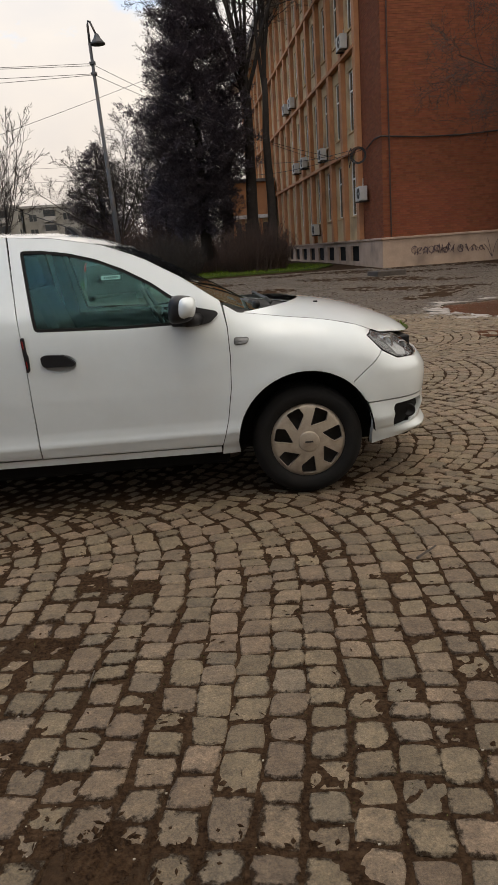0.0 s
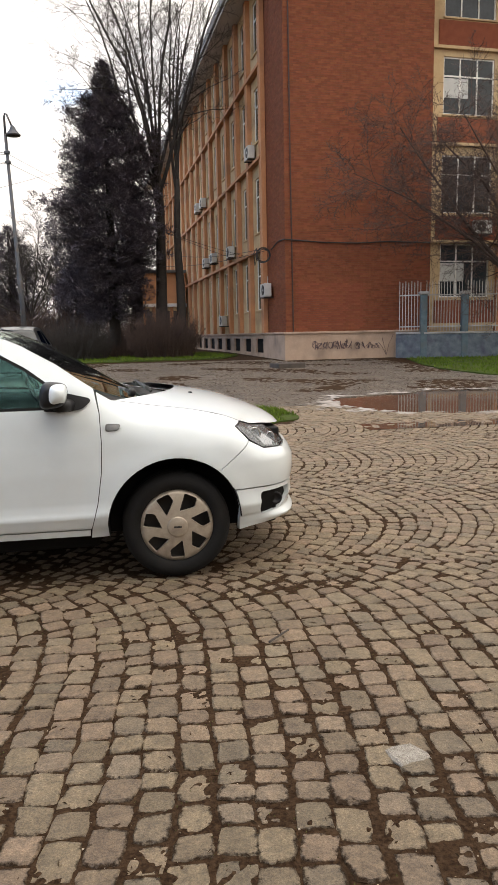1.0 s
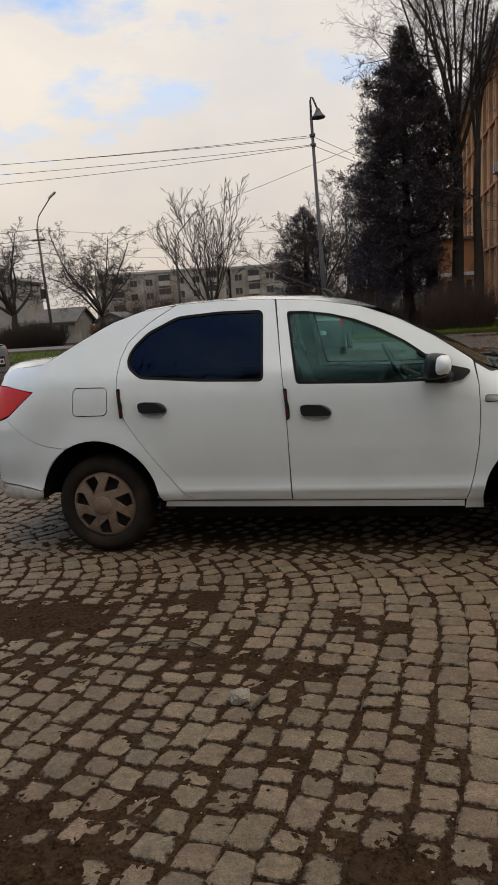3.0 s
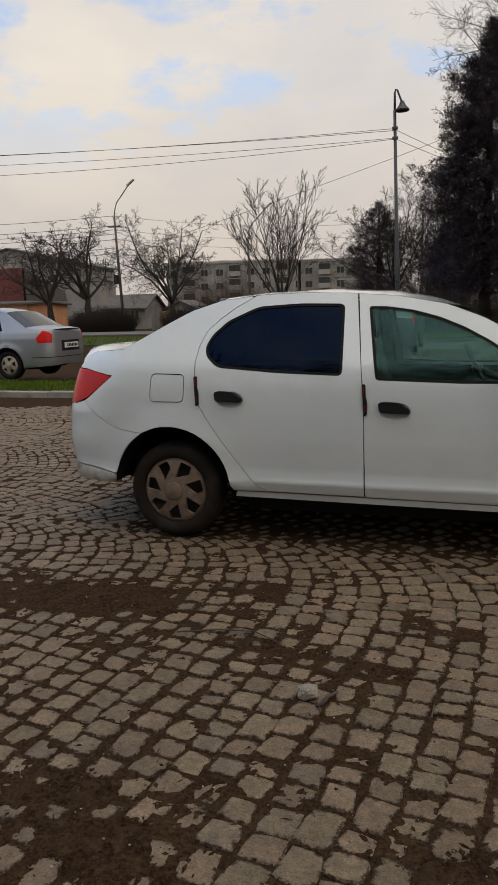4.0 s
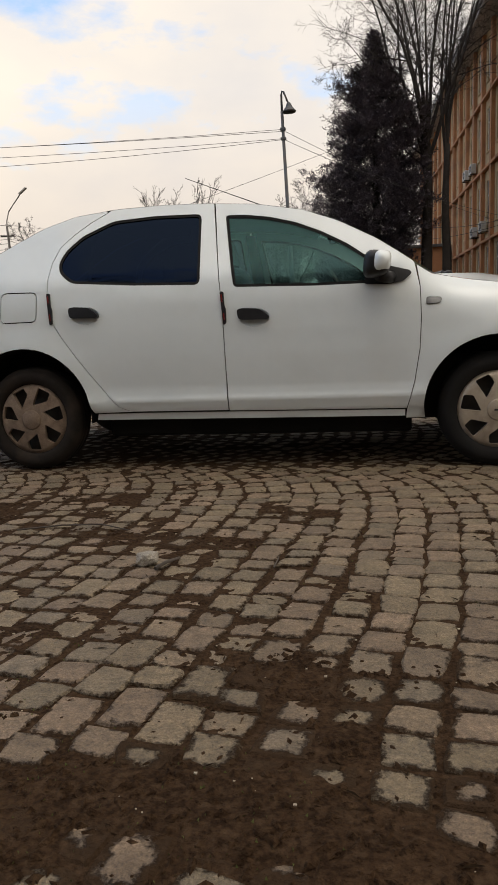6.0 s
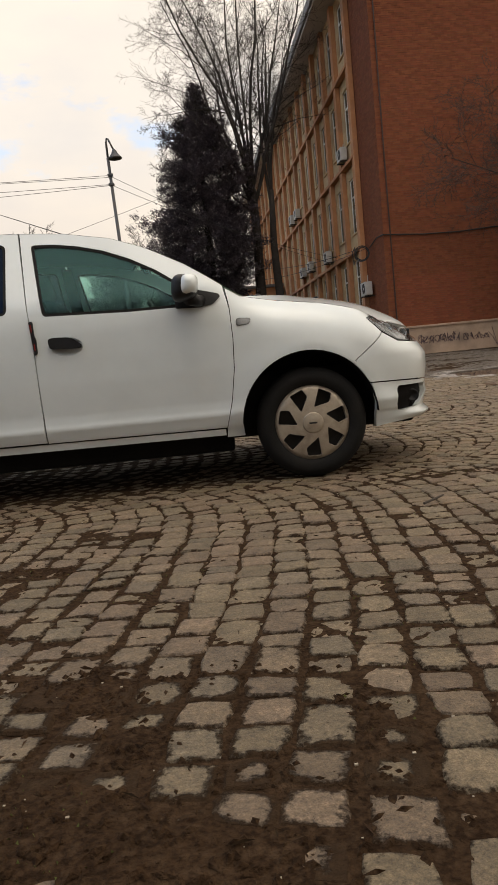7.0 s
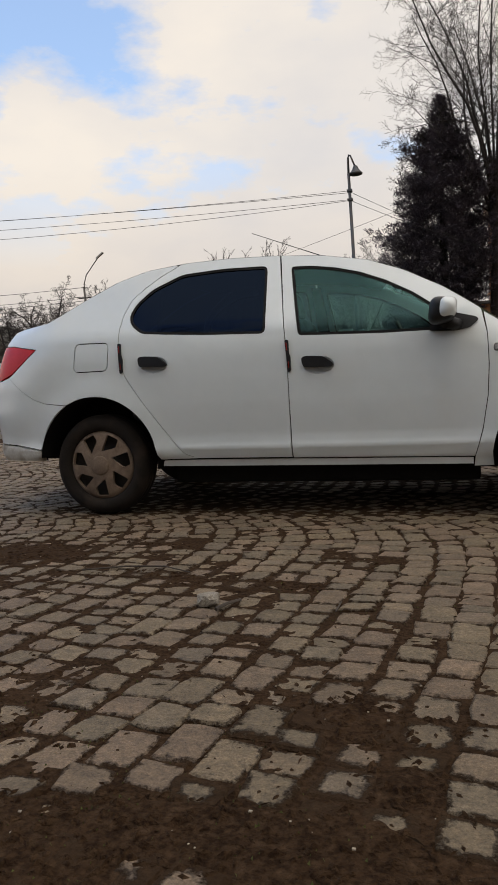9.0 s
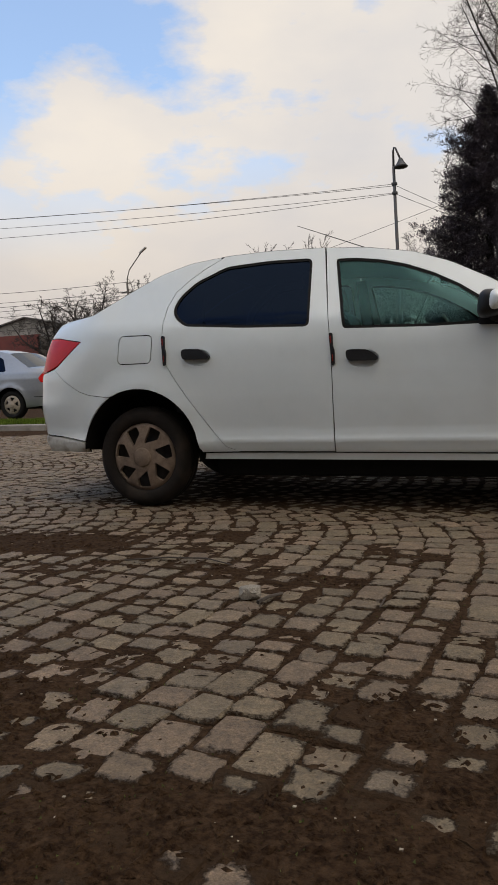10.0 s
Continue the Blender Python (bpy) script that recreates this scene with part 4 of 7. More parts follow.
def build_white_car():
    car = thing("car", None, "white four-door saloon car, dusty, muddy wheel covers, parked on cobbles", "car")
    b = Body(PLAN, white_depth, C0)
    S = b.at_x
    roof = lambda x: curve_at(ROOF, x)
    top = lambda x0, x1, n, drop=0.012: [(x0 + (x1 - x0) * i / n, roof(x0 + (x1 - x0) * i / n) - drop) for i in range(n + 1)]
    f_arch = arc(2.628, 0.325, 0.375, -10, 190, 30)
    r_arch = arc(0.0, 0.33, 0.388, -8, 188, 30)
    inner = Shape()

    def panel(name, poly, holes=(), material="paint_white", label="", gap=0.0022, flange=0.016, back=True, step=0.045, push=0.0, sides=(1, -1), rows=(), behind=None):
        p = grow(poly, -gap) if gap else poly
        hs = [grow(h, gap) for h in holes] if gap else list(holes)
        for side in sides:
            sh = b.panel(Shape(), p, hs, (side,), push, flange, step, rows)
            ob = sh.done(name, material, car, label, smooth=True)
        if back:
            b.panel(inner, behind or poly, (), sides, 0.040, 0, 0.05, rows)
        return ob

    # window outlines
    fwin = rounded([(1.188, 1.412), (1.30, 1.407), (1.44, 1.384), (1.58, 1.345), (1.72, 1.286), (1.86, 1.208), (2.00, 1.105), (2.12, 1.012), (2.10, 0.992), (1.70, 0.992), (1.252, 1.008)], 0.02)
    rwin = rounded([(0.52, 1.425), (0.78, 1.438), (1.045, 1.430), (1.062, 1.030), (0.68, 1.046), (0.31, 1.076), (0.235, 1.135), (0.218, 1.19), (0.25, 1.262), (0.34, 1.345)], 0.035)
    b_gap = [(1.192, 0.335), (1.190, 0.72), (1.186, 0.90), (1.166, 1.09), (1.118, 1.490)]
    door_f = [(1.196, 0.332)] + [(2.165, 0.322), (2.205, 0.47), (2.232, 0.64), (2.240, 0.80), (2.236, 0.96), (2.212, 1.088)] + top(2.20, 1.122, 24)[0:] + b_gap[::-1][1:-1]
    rear_edge = [(0.48, 1.482), (0.38, 1.425), (0.29, 1.36), (0.215, 1.29), (0.178, 1.20), (0.166, 1.11), (0.170, 1.00), (0.182, 0.90), (0.205, 0.84), (0.255, 0.76), (0.33, 0.655), (0.42, 0.535), (0.50, 0.43), (0.56, 0.365), (0.63, 0.338)]
    door_r = b_gap[:-1] + top(1.115, 0.50, 14) + rear_edge
    def dish(hx, hz):
        return [(hx + 0.095 + 0.082 * math.cos(2 * math.pi * k / 28), hz - 0.016 + 0.046 * math.sin(2 * math.pi * k / 28)) for k in range(28)]

    panel("door", door_f, [fwin, dish(1.268, 0.855)], label="white front door with black handle", rows=LOW, behind=[(1.18, 0.335), (2.16, 0.325), (2.235, 0.64), (2.24, 0.90), (2.23, 0.965), (1.18, 0.985)])
    panel("door", door_r, [rwin, dish(0.302, 0.905)], label="white rear door with black handle", rows=LOW, behind=[(0.63, 0.34), (1.20, 0.335), (1.20, 0.985), (0.17, 1.02), (0.17, 0.86), (0.33, 0.64), (0.50, 0.42)])
    b.panel(inner, [(1.10, 0.98), (1.20, 0.98), (1.155, 1.45), (1.085, 1.45)], (), (1, -1), 0.022, 0, 0.05)

    # front wing
    wing = [(2.262, 0.270)] + f_arch[::-1][2:-6] + [(2.890, 0.622), (3.062, 0.742), (3.088, 0.764), (3.012, 0.847), (3.10, 0.8665)] + [(x, curve_at(SEAM, x)) for x in (3.06, 2.96, 2.85, 2.75, 2.6, 2.5, 2.38, 2.30)]
    wing += [(2.222, 1.075), (2.236, 0.96), (2.240, 0.80), (2.232, 0.64), (2.205, 0.47), (2.165, 0.322), (2.160, 0.268)]
    panel("front_wing", wing, step=0.035)
    # sill
    panel("sill", [(0.405, 0.292), (2.158, 0.280), (2.158, 0.318), (1.2, 0.329), (0.63, 0.332), (0.42, 0.330)], flange=0.03, rows=(0.27, 0.285, 0.30, 0.315), back=False)
    # rear wing with the filler flap
    flap = rounded([(-0.128, 0.868), (0.098, 0.868), (0.105, 1.035), (-0.118, 1.040)], 0.035, 4)
    tail = rounded([(S(-0.405), 1.022), (S(-0.60), 0.880), (S(-0.70), 0.845), (S(-0.78), 0.838), (S(-0.832), 0.90), (S(-0.825), 1.00), (S(-0.80), 1.062), (S(-0.64), 1.060)], 0.012, 2)
    quarter = rear_edge[::-1] + top(0.47, -0.36, 18) + [(S(-0.45), 1.178), (S(-0.62), 1.170), (S(-0.74), 1.140), (S(-0.80), 1.07)] + [tail[-2], (S(-0.405), 1.024), (S(-0.60), 0.878), (S(-0.63), 0.862)]
    quarter += [(-0.52, 0.775), (-0.42, 0.715), (-0.34, 0.690), (-0.255, 0.680), (-0.185, 0.6735)] + [p for p in r_arch if p[0] > -0.175 and p[1] > 0.335][::-1] + [(0.405, 0.334)]
    panel("rear_wing", quarter, [flap], gap=0.002)
    panel("filler_flap", flap, gap=0.0040, label="square fuel filler flap", back=False)
    # bumpers
    end = b.last
    bump_up = [(2.970, 0.494)] + [p for p in f_arch if p[0] > 2.90 and p[1] > 0.500 and p[1] < 0.60] + [(2.891, 0.621), (3.063, 0.741), (3.091, 0.761), (S(3.18), 0.7075), (S(3.33), 0.6945), (S(3.385), 0.7025), (S(3.40), 0.704), (end, 0.70), (end, 0.472), (S(3.36), 0.479), (S(3.2), 0.487)]
    panel("front_bumper", bump_up)
    fog = rounded([(S(3.160), 0.318), (S(3.300), 0.330), (S(3.345), 0.372), (S(3.355), 0.452), (S(3.135), 0.456), (S(3.140), 0.345)], 0.03, 5)
    bump_lo = [(2.988, 0.447), (2.973, 0.491)] + [(S(3.2), 0.484), (S(3.36), 0.476), (end, 0.469), (end, 0.264), (S(3.3), 0.258), (S(3.1), 0.246), (S(3.02), 0.238)]
    panel("bumper_lip", bump_lo, [fog], flange=0.03, step=0.03, rows=(0.268, 0.276, 0.284, 0.292, 0.302, 0.315, 0.33))
    panel("fog_recess", grow(fog, 0.004), material="dark_inner", push=0.028, back=False, gap=0, label="black fog lamp recess")
    for side in (1, -1):
        fx, fy, fz = b.point(S(3.27), 0.390, side, 0.028)
        Shape().lathe([(0.0, -0.004), (0.022, -0.006), (0.028, -0.014), (0.036, -0.014), (0.038, 0.0)], (fx, fy, fz), 20).done("fog_lamp", "black_plastic", car, smooth=True)
    first = b.first
    tail_s = S(-0.63)
    rb_up = [(-0.190, 0.672), (-0.257, 0.6795), (-0.34, 0.6895), (-0.42, 0.7145), (-0.52, 0.7745), (tail_s, 0.8615), (S(-0.70), 0.842), (S(-0.78), 0.834), (S(-0.82), 0.80), (first, 0.80), (first, 0.46), (S(-0.82), 0.452), (S(-0.6), 0.437), (-0.386, 0.408)]
    rb_up += [p for p in r_arch if p[0] < -0.20 and p[1] > 0.415][::-1]
    panel("rear_bumper", rb_up, gap=0.0014, step=0.035)
    panel("rear_valance", [(-0.388, 0.402), (S(-0.6), 0.430), (S(-0.82), 0.446), (first, 0.452), (first, 0.33), (S(-0.8), 0.335), (S(-0.6), 0.335), (-0.39, 0.335)], flange=0.03, material="paint_dirty", label="mud-splashed lower rear bumper")
    panel("boot_lid", [(S(-0.82), 0.805), (first, 0.805), (first, 1.14), (S(-0.80), 1.14), (S(-0.805), 1.07), (S(-0.835), 1.0), (S(-0.84), 0.90)], label="white boot lid")
    panel("tail_lamp", tail, material="red_lens", gap=0.003, push=-0.004, flange=0.03, label="red triangular tail lamp")
    head = rounded([(3.018, 0.846), (3.095, 0.764), (S(3.18), 0.710), (S(3.33), 0.697), (S(3.385), 0.705)] + [(S(x), curve_at(SEAM, S(x)) - 0.005) for x in (3.385, 3.36, 3.31, 3.25, 3.18, 3.10)], 0.012, 3)
    panel("headlamp", grow(head, -0.004), material="lamp_silver", push=0.016, back=False, gap=0, label="clear headlamp with chrome reflector")
    panel("lamp_crystal", [(S(3.150), 0.820), (S(3.215), 0.826), (S(3.300), 0.735), (S(3.270), 0.712), (S(3.205), 0.722)], material="lamp_crystal", push=0.010, back=False, gap=0, label="bright faceted lamp reflector")
    panel("headlamp_glass", head, material="glass_lamp", push=-0.002, back=False, gap=0.003, flange=0.02)
    for side in (1, -1):
        for q, (px, pz, pr) in enumerate(((3.185, 0.785, 0.036), (3.315, 0.750, 0.030))):
            x, y, z = b.point(S(px), pz, side, 0.016)
            Shape().lathe([(pr * 0.3, 0.012 * side), (pr * 0.7, 0.004 * side), (pr, -0.012 * side), (pr * 1.05, -0.004 * side)], (x, y, z), 24).done("reflector", "chrome", car, smooth=True)

    # glazing
    for win, mat_, lab in ((fwin, "glass_green", "clear greenish front side window"), (rwin, "glass_tint", "black tinted rear side window")):
        for side in (1, -1):
            g = b.panel(Shape(), grow(win, -0.010), (), (side,), 0.010, 0, 0.06).done("window_glass", mat_, car, lab, smooth=True)
            g.visible_shadow = False
            b.panel(Shape(), grow(win, 0.001), [grow(win, -0.013)], (side,), 0.004, 0.012, 0.05).done("window_seal", "rubber", car, "black rubber window seal", smooth=True)
    sail = [(1.965, 1.140), (2.06, 1.078), (2.185, 1.046), (2.196, 1.030), (2.15, 0.990), (2.08, 0.978), (1.95, 0.983)]
    for side in (1, -1):
        b.panel(Shape(), rounded(sail, 0.012, 3), (), (side,), -0.010, 0.016, 0.02).done("mirror_base", "black_plastic", car, smooth=True)
    quarter_bar = [(0.405, 1.075), (0.425, 1.074), (0.415, 1.385), (0.395, 1.370)]
    for side in (1, -1):
        b.panel(Shape(), quarter_bar, (), (side,), 0.013, 0.006).done("window_bar", "black_plastic", car)

    # roof, screens, bonnet, boot
    n = 26
    edge = [b.point(x, roof(x) - 0.012) for x in (0.30 + 1.32 * i / n for i in range(n + 1))]
    half = lambda p: (p[0], C0 - p[1], p[2])
    edge = [half(p) for p in edge]
    mid = [(0.22 + 1.48 * i / n, curve_at([(0.22, 1.500), (0.5, 1.525), (0.9, 1.534), (1.3, 1.512), (1.55, 1.462), (1.70, 1.405)], 0.22 + 1.48 * i / n)) for i in range(n + 1)]
    v, f = loft(edge, mid, C0, power=0.8)
    solid("roof", v, f, "paint_white", car, smooth=True)
    n = 14
    edge = [half(b.point(x, roof(x) - 0.012)) for x in (1.62 + 0.60 * i / n for i in range(n + 1))]
    mid = [(1.70 + 0.80 * i / n, curve_at([(1.70, 1.405), (1.95, 1.282), (2.20, 1.150), (2.50, 0.972)], 1.70 + 0.80 * i / n)) for i in range(n + 1)]
    v, f = loft(edge, mid, C0)
    g = solid("windscreen", v, f, "glass_wind", car, "sloping windscreen with a black base", smooth=True)
    g.visible_shadow = False
    edge = [half(b.point(x, roof(x) - 0.012)) for x in (0.30 - 0.64 * i / n for i in range(n + 1))]
    mid = [(0.22 - 0.66 * i / n, curve_at([(-0.44, 1.185), (-0.2, 1.32), (0.02, 1.43), (0.22, 1.500)], 0.22 - 0.66 * i / n)) for i in range(n + 1)]
    v, f = loft(edge, mid, C0)
    solid("rear_screen", v, f, "glass_tint", car, smooth=True)
    n = 20
    edge = [half(b.point(x, curve_at(SEAM, x))) for x in (2.32 + (S(3.36) - 2.32) * i / n for i in range(n + 1))]
    mid = [(2.70 + 0.685 * i / n, curve_at([(2.70, 1.040), (2.85, 1.017), (3.0, 0.982), (3.15, 0.930), (3.28, 0.870), (3.35, 0.825), (3.385, 0.790)], 2.70 + 0.685 * i / n)) for i in range(n + 1)]
    v, f = loft(edge, mid, C0, power=0.85)
    solid("bonnet", v, f, "paint_white", car, "white bonnet", smooth=True)
    edge = [half(b.point(2.235 + 0.085 * i / 4, curve_at([(2.235, 1.068), (2.32, 1.012)], 2.235 + 0.085 * i / 4), 1, 0.01)) for i in range(5)]
    mid = [(2.485 + 0.20 * i / 4, 0.968 + 0.004 * i) for i in range(5)]
    v, f = loft(edge, mid, C0)
    solid("cowl", v, f, "black_plastic", car, "black plastic scuttle under the windscreen", smooth=True)
    n = 8
    edge = [half(b.point(s, z)) for s, z in [(-0.36, 1.186), (S(-0.45), 1.178), (S(-0.55), 1.174), (S(-0.62), 1.170), (S(-0.68), 1.158), (S(-0.74), 1.140), (S(-0.78), 1.10)]]
    mid = [(-0.44, 1.185), (-0.50, 1.197), (-0.58, 1.203), (-0.66, 1.205), (-0.74, 1.203), (-0.81, 1.195), (-0.85, 1.15)]
    v, f = loft(edge, mid, C0, power=1.3)
    solid("boot_top", v, f, "paint_white", car, smooth=True)
    # front grille between the lamps
    Shape().box(3.20, 3.335, C0 - 0.34, C0 + 0.34, 0.68, 0.78, 0.01).done("grille", "black_plastic", car)

    # wipers, washer nozzle, aerial
    for y0, x0 in ((0.42, 2.42), (1.0, 2.56)):
        w = Shape().tube([(x0, y0, 1.030 - (x0 - 2.42) * 0.25), (x0 - 0.03, y0 + 0.02, 1.050 - (x0 - 2.42) * 0.2), (x0 - 0.10, y0 + 0.30, 1.055), (x0 - 0.06, y0 + 0.52, 1.040)], [0.014, 0.013, 0.009, 0.006], 6)
        w.tube([(x0 - 0.11, y0 + 0.12, 1.054), (x0 - 0.08, y0 + 0.62, 1.036)], 0.008, 5)
        w.done("wiper", "black_plastic", car)
    Shape().lathe([(0.0, -0.02), (0.02, -0.018), (0.026, 0.0), (0.02, 0.03)], (2.42, 0.40, 1.035), 12).done("wiper_hub", "black_plastic", car, smooth=True)
    Shape().box(2.765, 2.79, 0.50, 0.53, 1.005, 1.022, 0.005).done("washer_nozzle", "black_plastic", car)
    Shape().tube([(1.40, C0, 1.49), (1.37, C0, 1.525), (1.34, C0, 1.545)], [0.028, 0.02, 0.011], 10).tube([(1.35, C0, 1.54), (0.80, C0, 1.765)], [0.0035, 0.002], 5).done("aerial", "black_plastic", car, "thin black roof aerial")

    # handles, edge guards, repeater, mirrors
    for hx, hz in ((0.302, 0.905), (1.268, 0.855)):
        for side in (1, -1):
            y = lambda px, pz, push: b.point(px, pz, side, push)
            grip = rounded([(hx, hz + 0.028), (hx + 0.01, hz - 0.026), (hx + 0.17, hz - 0.030), (hx + 0.178, hz - 0.012), (hx + 0.12, hz + 0.030), (hx + 0.03, hz + 0.036)], 0.02, 4)
            h = b.panel(Shape(), grip, (), (side,), -0.024, 0.026, 0.02).done("handle", "black_plastic", car, "black plastic door handle", smooth=True)
            lp, rings = dish(hx, hz), []
            mx, mz = hx + 0.095, hz - 0.016
            for q, push in ((1.04, 0.0), (0.93, 0.006), (0.78, 0.014), (0.5, 0.021), (0.1, 0.023)):
                rings.append([y(mx + (px - mx) * q, mz + (pz - mz) * q, push) for px, pz in lp])
            n = len(lp)
            quads = [(i * n + k, i * n + (k + 1) % n, (i + 1) * n + (k + 1) % n, (i + 1) * n + k) for i in range(4) for k in range(n)]
            solid("handle_cup", [p for r in rings for p in r], quads, "paint_white", car, smooth=True)
    for gx, gz in ((0.178, 0.94), (1.186, 0.90)):
        strip = rounded([(gx - 0.010, gz + 0.085), (gx + 0.010, gz + 0.085), (gx + 0.014, gz + 0.01), (gx + 0.022, gz - 0.01), (gx + 0.022, gz - 0.085), (gx + 0.006, gz - 0.095), (gx - 0.002, gz)], 0.008, 2)
        guard = b.panel(Shape(), strip, (), (1,), -0.012, 0.014, 0.02).done("edge_guard", "black_plastic", car, "black foam door edge guard with red reflector", smooth=True)
        red = rounded([(gx + 0.007, gz - 0.03), (gx + 0.013, gz - 0.033), (gx + 0.015, gz - 0.068), (gx + 0.010, gz - 0.07)], 0.004, 2)
        b.panel(Shape(), red, (), (1,), -0.0145, 0.003, 0.02).done("red_reflector", "red_dark", guard)
        red = rounded([(gx - 0.006, gz + 0.070), (gx + 0.003, gz + 0.070), (gx + 0.006, gz + 0.030), (gx + 0.001, gz + 0.026)], 0.004, 2)
        b.panel(Shape(), red, (), (1,), -0.0145, 0.003, 0.02).done("red_reflector", "red_dark", guard)
    rep = rounded([(2.268, 0.868), (2.330, 0.872), (2.342, 0.896), (2.270, 0.900)], 0.01, 3)
    for side in (1, -1):
        b.panel(Shape(), rep, (), (side,), -0.008, 0.012, 0.02).done("side_repeater", "lamp_silver", car, "small clear side repeater lamp", smooth=True)
        b.panel(Shape(), grow(rep, 0.005), (), (side,), -0.002, 0.004, 0.02).done("repeater_frame", "lens_grey", car, smooth=True)
        # mirror: black shell and foot, white cap
        my = C0 - side * (0.868 + 0.085)
        bm = bmesh.new()
        bmesh.ops.create_uvsphere(bm, u_segments=28, v_segments=22, radius=1.0)
        vs = []
        for q in bm.verts:
            x, y, z = (math.copysign(abs(k) ** 0.62, k) for k in q.co)
            vs.append((2.015 + 0.068 * x + 0.008 * z, my + 0.100 * y, 1.076 + (0.066 - 0.008 * x) * z))
        bm.verts.index_update()
        fs = [tuple(q.index for q in g.verts) for g in bm.faces]
        bm.free()
        solid("mirror_shell", vs, fs, "black_plastic", car, "black mirror shell", smooth=True)
        # the cap is a rounded dish over the outer front of the shell
        cap_v, cap_f, nu, nv = [], [], 20, 12
        for i in range(nv + 1):
            for k in range(nu):
                th, r = 2 * math.pi * k / nu, math.sin(i / nv * 1.25)
                u, w = r * math.copysign(abs(math.cos(th)) ** 0.7, math.cos(th)), r * math.copysign(abs(math.sin(th)) ** 0.7, math.sin(th))
                out_ = math.cos(i / nv * 1.25)
                cap_v.append((2.040 + 0.046 * u + 0.022 * (1 - r * r) + 0.006 * w, my - side * (0.045 + 0.066 * out_ - 0.03 * u), 1.083 + 0.057 * w))
        cap_f = [(i * nu + k, i * nu + (k + 1) % nu, (i + 1) * nu + (k + 1) % nu, (i + 1) * nu + k) for i in range(nv) for k in range(nu)]
        solid("mirror_cap", cap_v, cap_f, "paint_white", car, "white mirror cap", smooth=True)
        Shape().tube([(2.09, C0 - side * 0.82, 1.012), (2.07, C0 - side * 0.88, 1.012), (2.03, my, 1.022)], [0.034, 0.032, 0.036], 10).done("mirror_foot", "black_plastic", car, smooth=True)

    # dark shell behind the seams, arches, floor
    inner.done("inner_shell", "dark_inner", car)
    Shape().box(0.42, 2.2, C0 - 0.66, C0 + 0.66, 0.172, 0.30, 0.02).done("floor_pan", "dark_inner", car)
    Shape().box(-0.78, 0.45, C0 - 0.60, C0 + 0.60, 0.33, 0.50, 0.02).done("boot_floor", "dark_inner", car)
    Shape().box(2.15, 3.25, C0 - 0.62, C0 + 0.62, 0.24, 0.60, 0.02).done("engine_tray", "dark_inner", car)
    Shape().tube([(2.2, C0 + 0.1, 0.20), (0.5, C0 + 0.15, 0.20), (-0.3, C0 + 0.35, 0.30), (-0.7, C0 + 0.35, 0.32)], 0.03, 8).done("exhaust_pipe", "dark_inner", car)
    Shape().tube([(0.0, C0 - 0.7, 0.27), (0.0, C0 + 0.7, 0.27)], 0.04, 8).done("axle", "dark_inner", car)
    Shape().tube([(2.62, C0 - 0.65, 0.25), (2.62, C0 + 0.65, 0.25)], 0.03, 8).done("axle", "dark_inner", car)
    for cx, cz, r, a0, a1 in ((2.628, 0.325, 0.372, 2, 190), (0.0, 0.33, 0.385, -8, 176)):
        pts = arc(cx, cz, r, a0, a1, 26)
        for side in (1, -1):
            well = Shape()
            y0, y1 = C0 - side * 0.845, C0 - side * 0.50
            k = len(pts)
            well.add([(x, y0, z) for x, z in pts] + [(x, y1, z) for x, z in pts], [(i, i + 1, k + i + 1, k + i) for i in range(k - 1)])
            well.add([(x, y1, z) for x, z in pts], [tuple(range(k))])
            well.done("wheel_arch_liner", "dark_inner", car)

    # cabin
    for y in (0.46, 1.20):
        seat = Shape().box(1.20, 1.72, y - 0.24, y + 0.24, 0.48, 0.66, 0.05)
        seat.box(-0.07, 0.07, y - 0.24, y + 0.24, 0.0, 0.62, 0.05, Matrix.Translation((1.22, 0, 0.60)) @ Matrix.Rotation(radians(-18), 4, "Y"))
        seat.box(-0.05, 0.05, y - 0.13, y + 0.13, 0.0, 0.20, 0.04, Matrix.Translation((1.02, 0, 1.20)) @ Matrix.Rotation(radians(-14), 4, "Y"))
        seat.done("seat", "seat_cloth", car, "dark cloth front seat", smooth=False)
    Shape().box(0.28, 0.75, 0.2, 1.46, 0.48, 0.64, 0.05).box(0.12, 0.28, 0.2, 1.46, 0.55, 1.10, 0.05).done("rear_bench", "seat_cloth", car)
    Shape().box(1.98, 2.42, 0.12, 1.54, 0.62, 0.985, 0.06).box(1.90, 2.05, 0.13, 0.60, 0.70, 0.96, 0.04).done("dashboard", "black_plastic", car, "black dashboard")
    hoop = Shape()
    ctr, ax = Vector((1.80, 1.20, 0.98)), Matrix.Rotation(radians(62), 4, "Y")
    pts = [ctr + ax @ Vector((0.185 * math.cos(2 * math.pi * i / 28), 0.185 * math.sin(2 * math.pi * i / 28), 0)) for i in range(29)]
    hoop.tube(pts, 0.015, 8, cap=False)
    hoop.tube([ctr + ax @ Vector((0, -0.18, 0)), ctr, ctr + ax @ Vector((0, 0.18, 0))], [0.014, 0.045, 0.014], 8).tube([ctr, (2.1, 1.2, 0.82)], 0.03, 8)
    hoop.done("steering_wheel", "black_plastic", car, smooth=True)
    v, f = loft([half(b.point(x, roof(x) - 0.03, 1, 0.02)) for x in (0.35 + 1.25 * i / 8 for i in range(9))], [(0.30 + 1.38 * i / 8, 1.47 if i < 7 else 1.42) for i in range(9)], C0)
    solid("headliner", v, f, "seat_cloth", car, smooth=True)
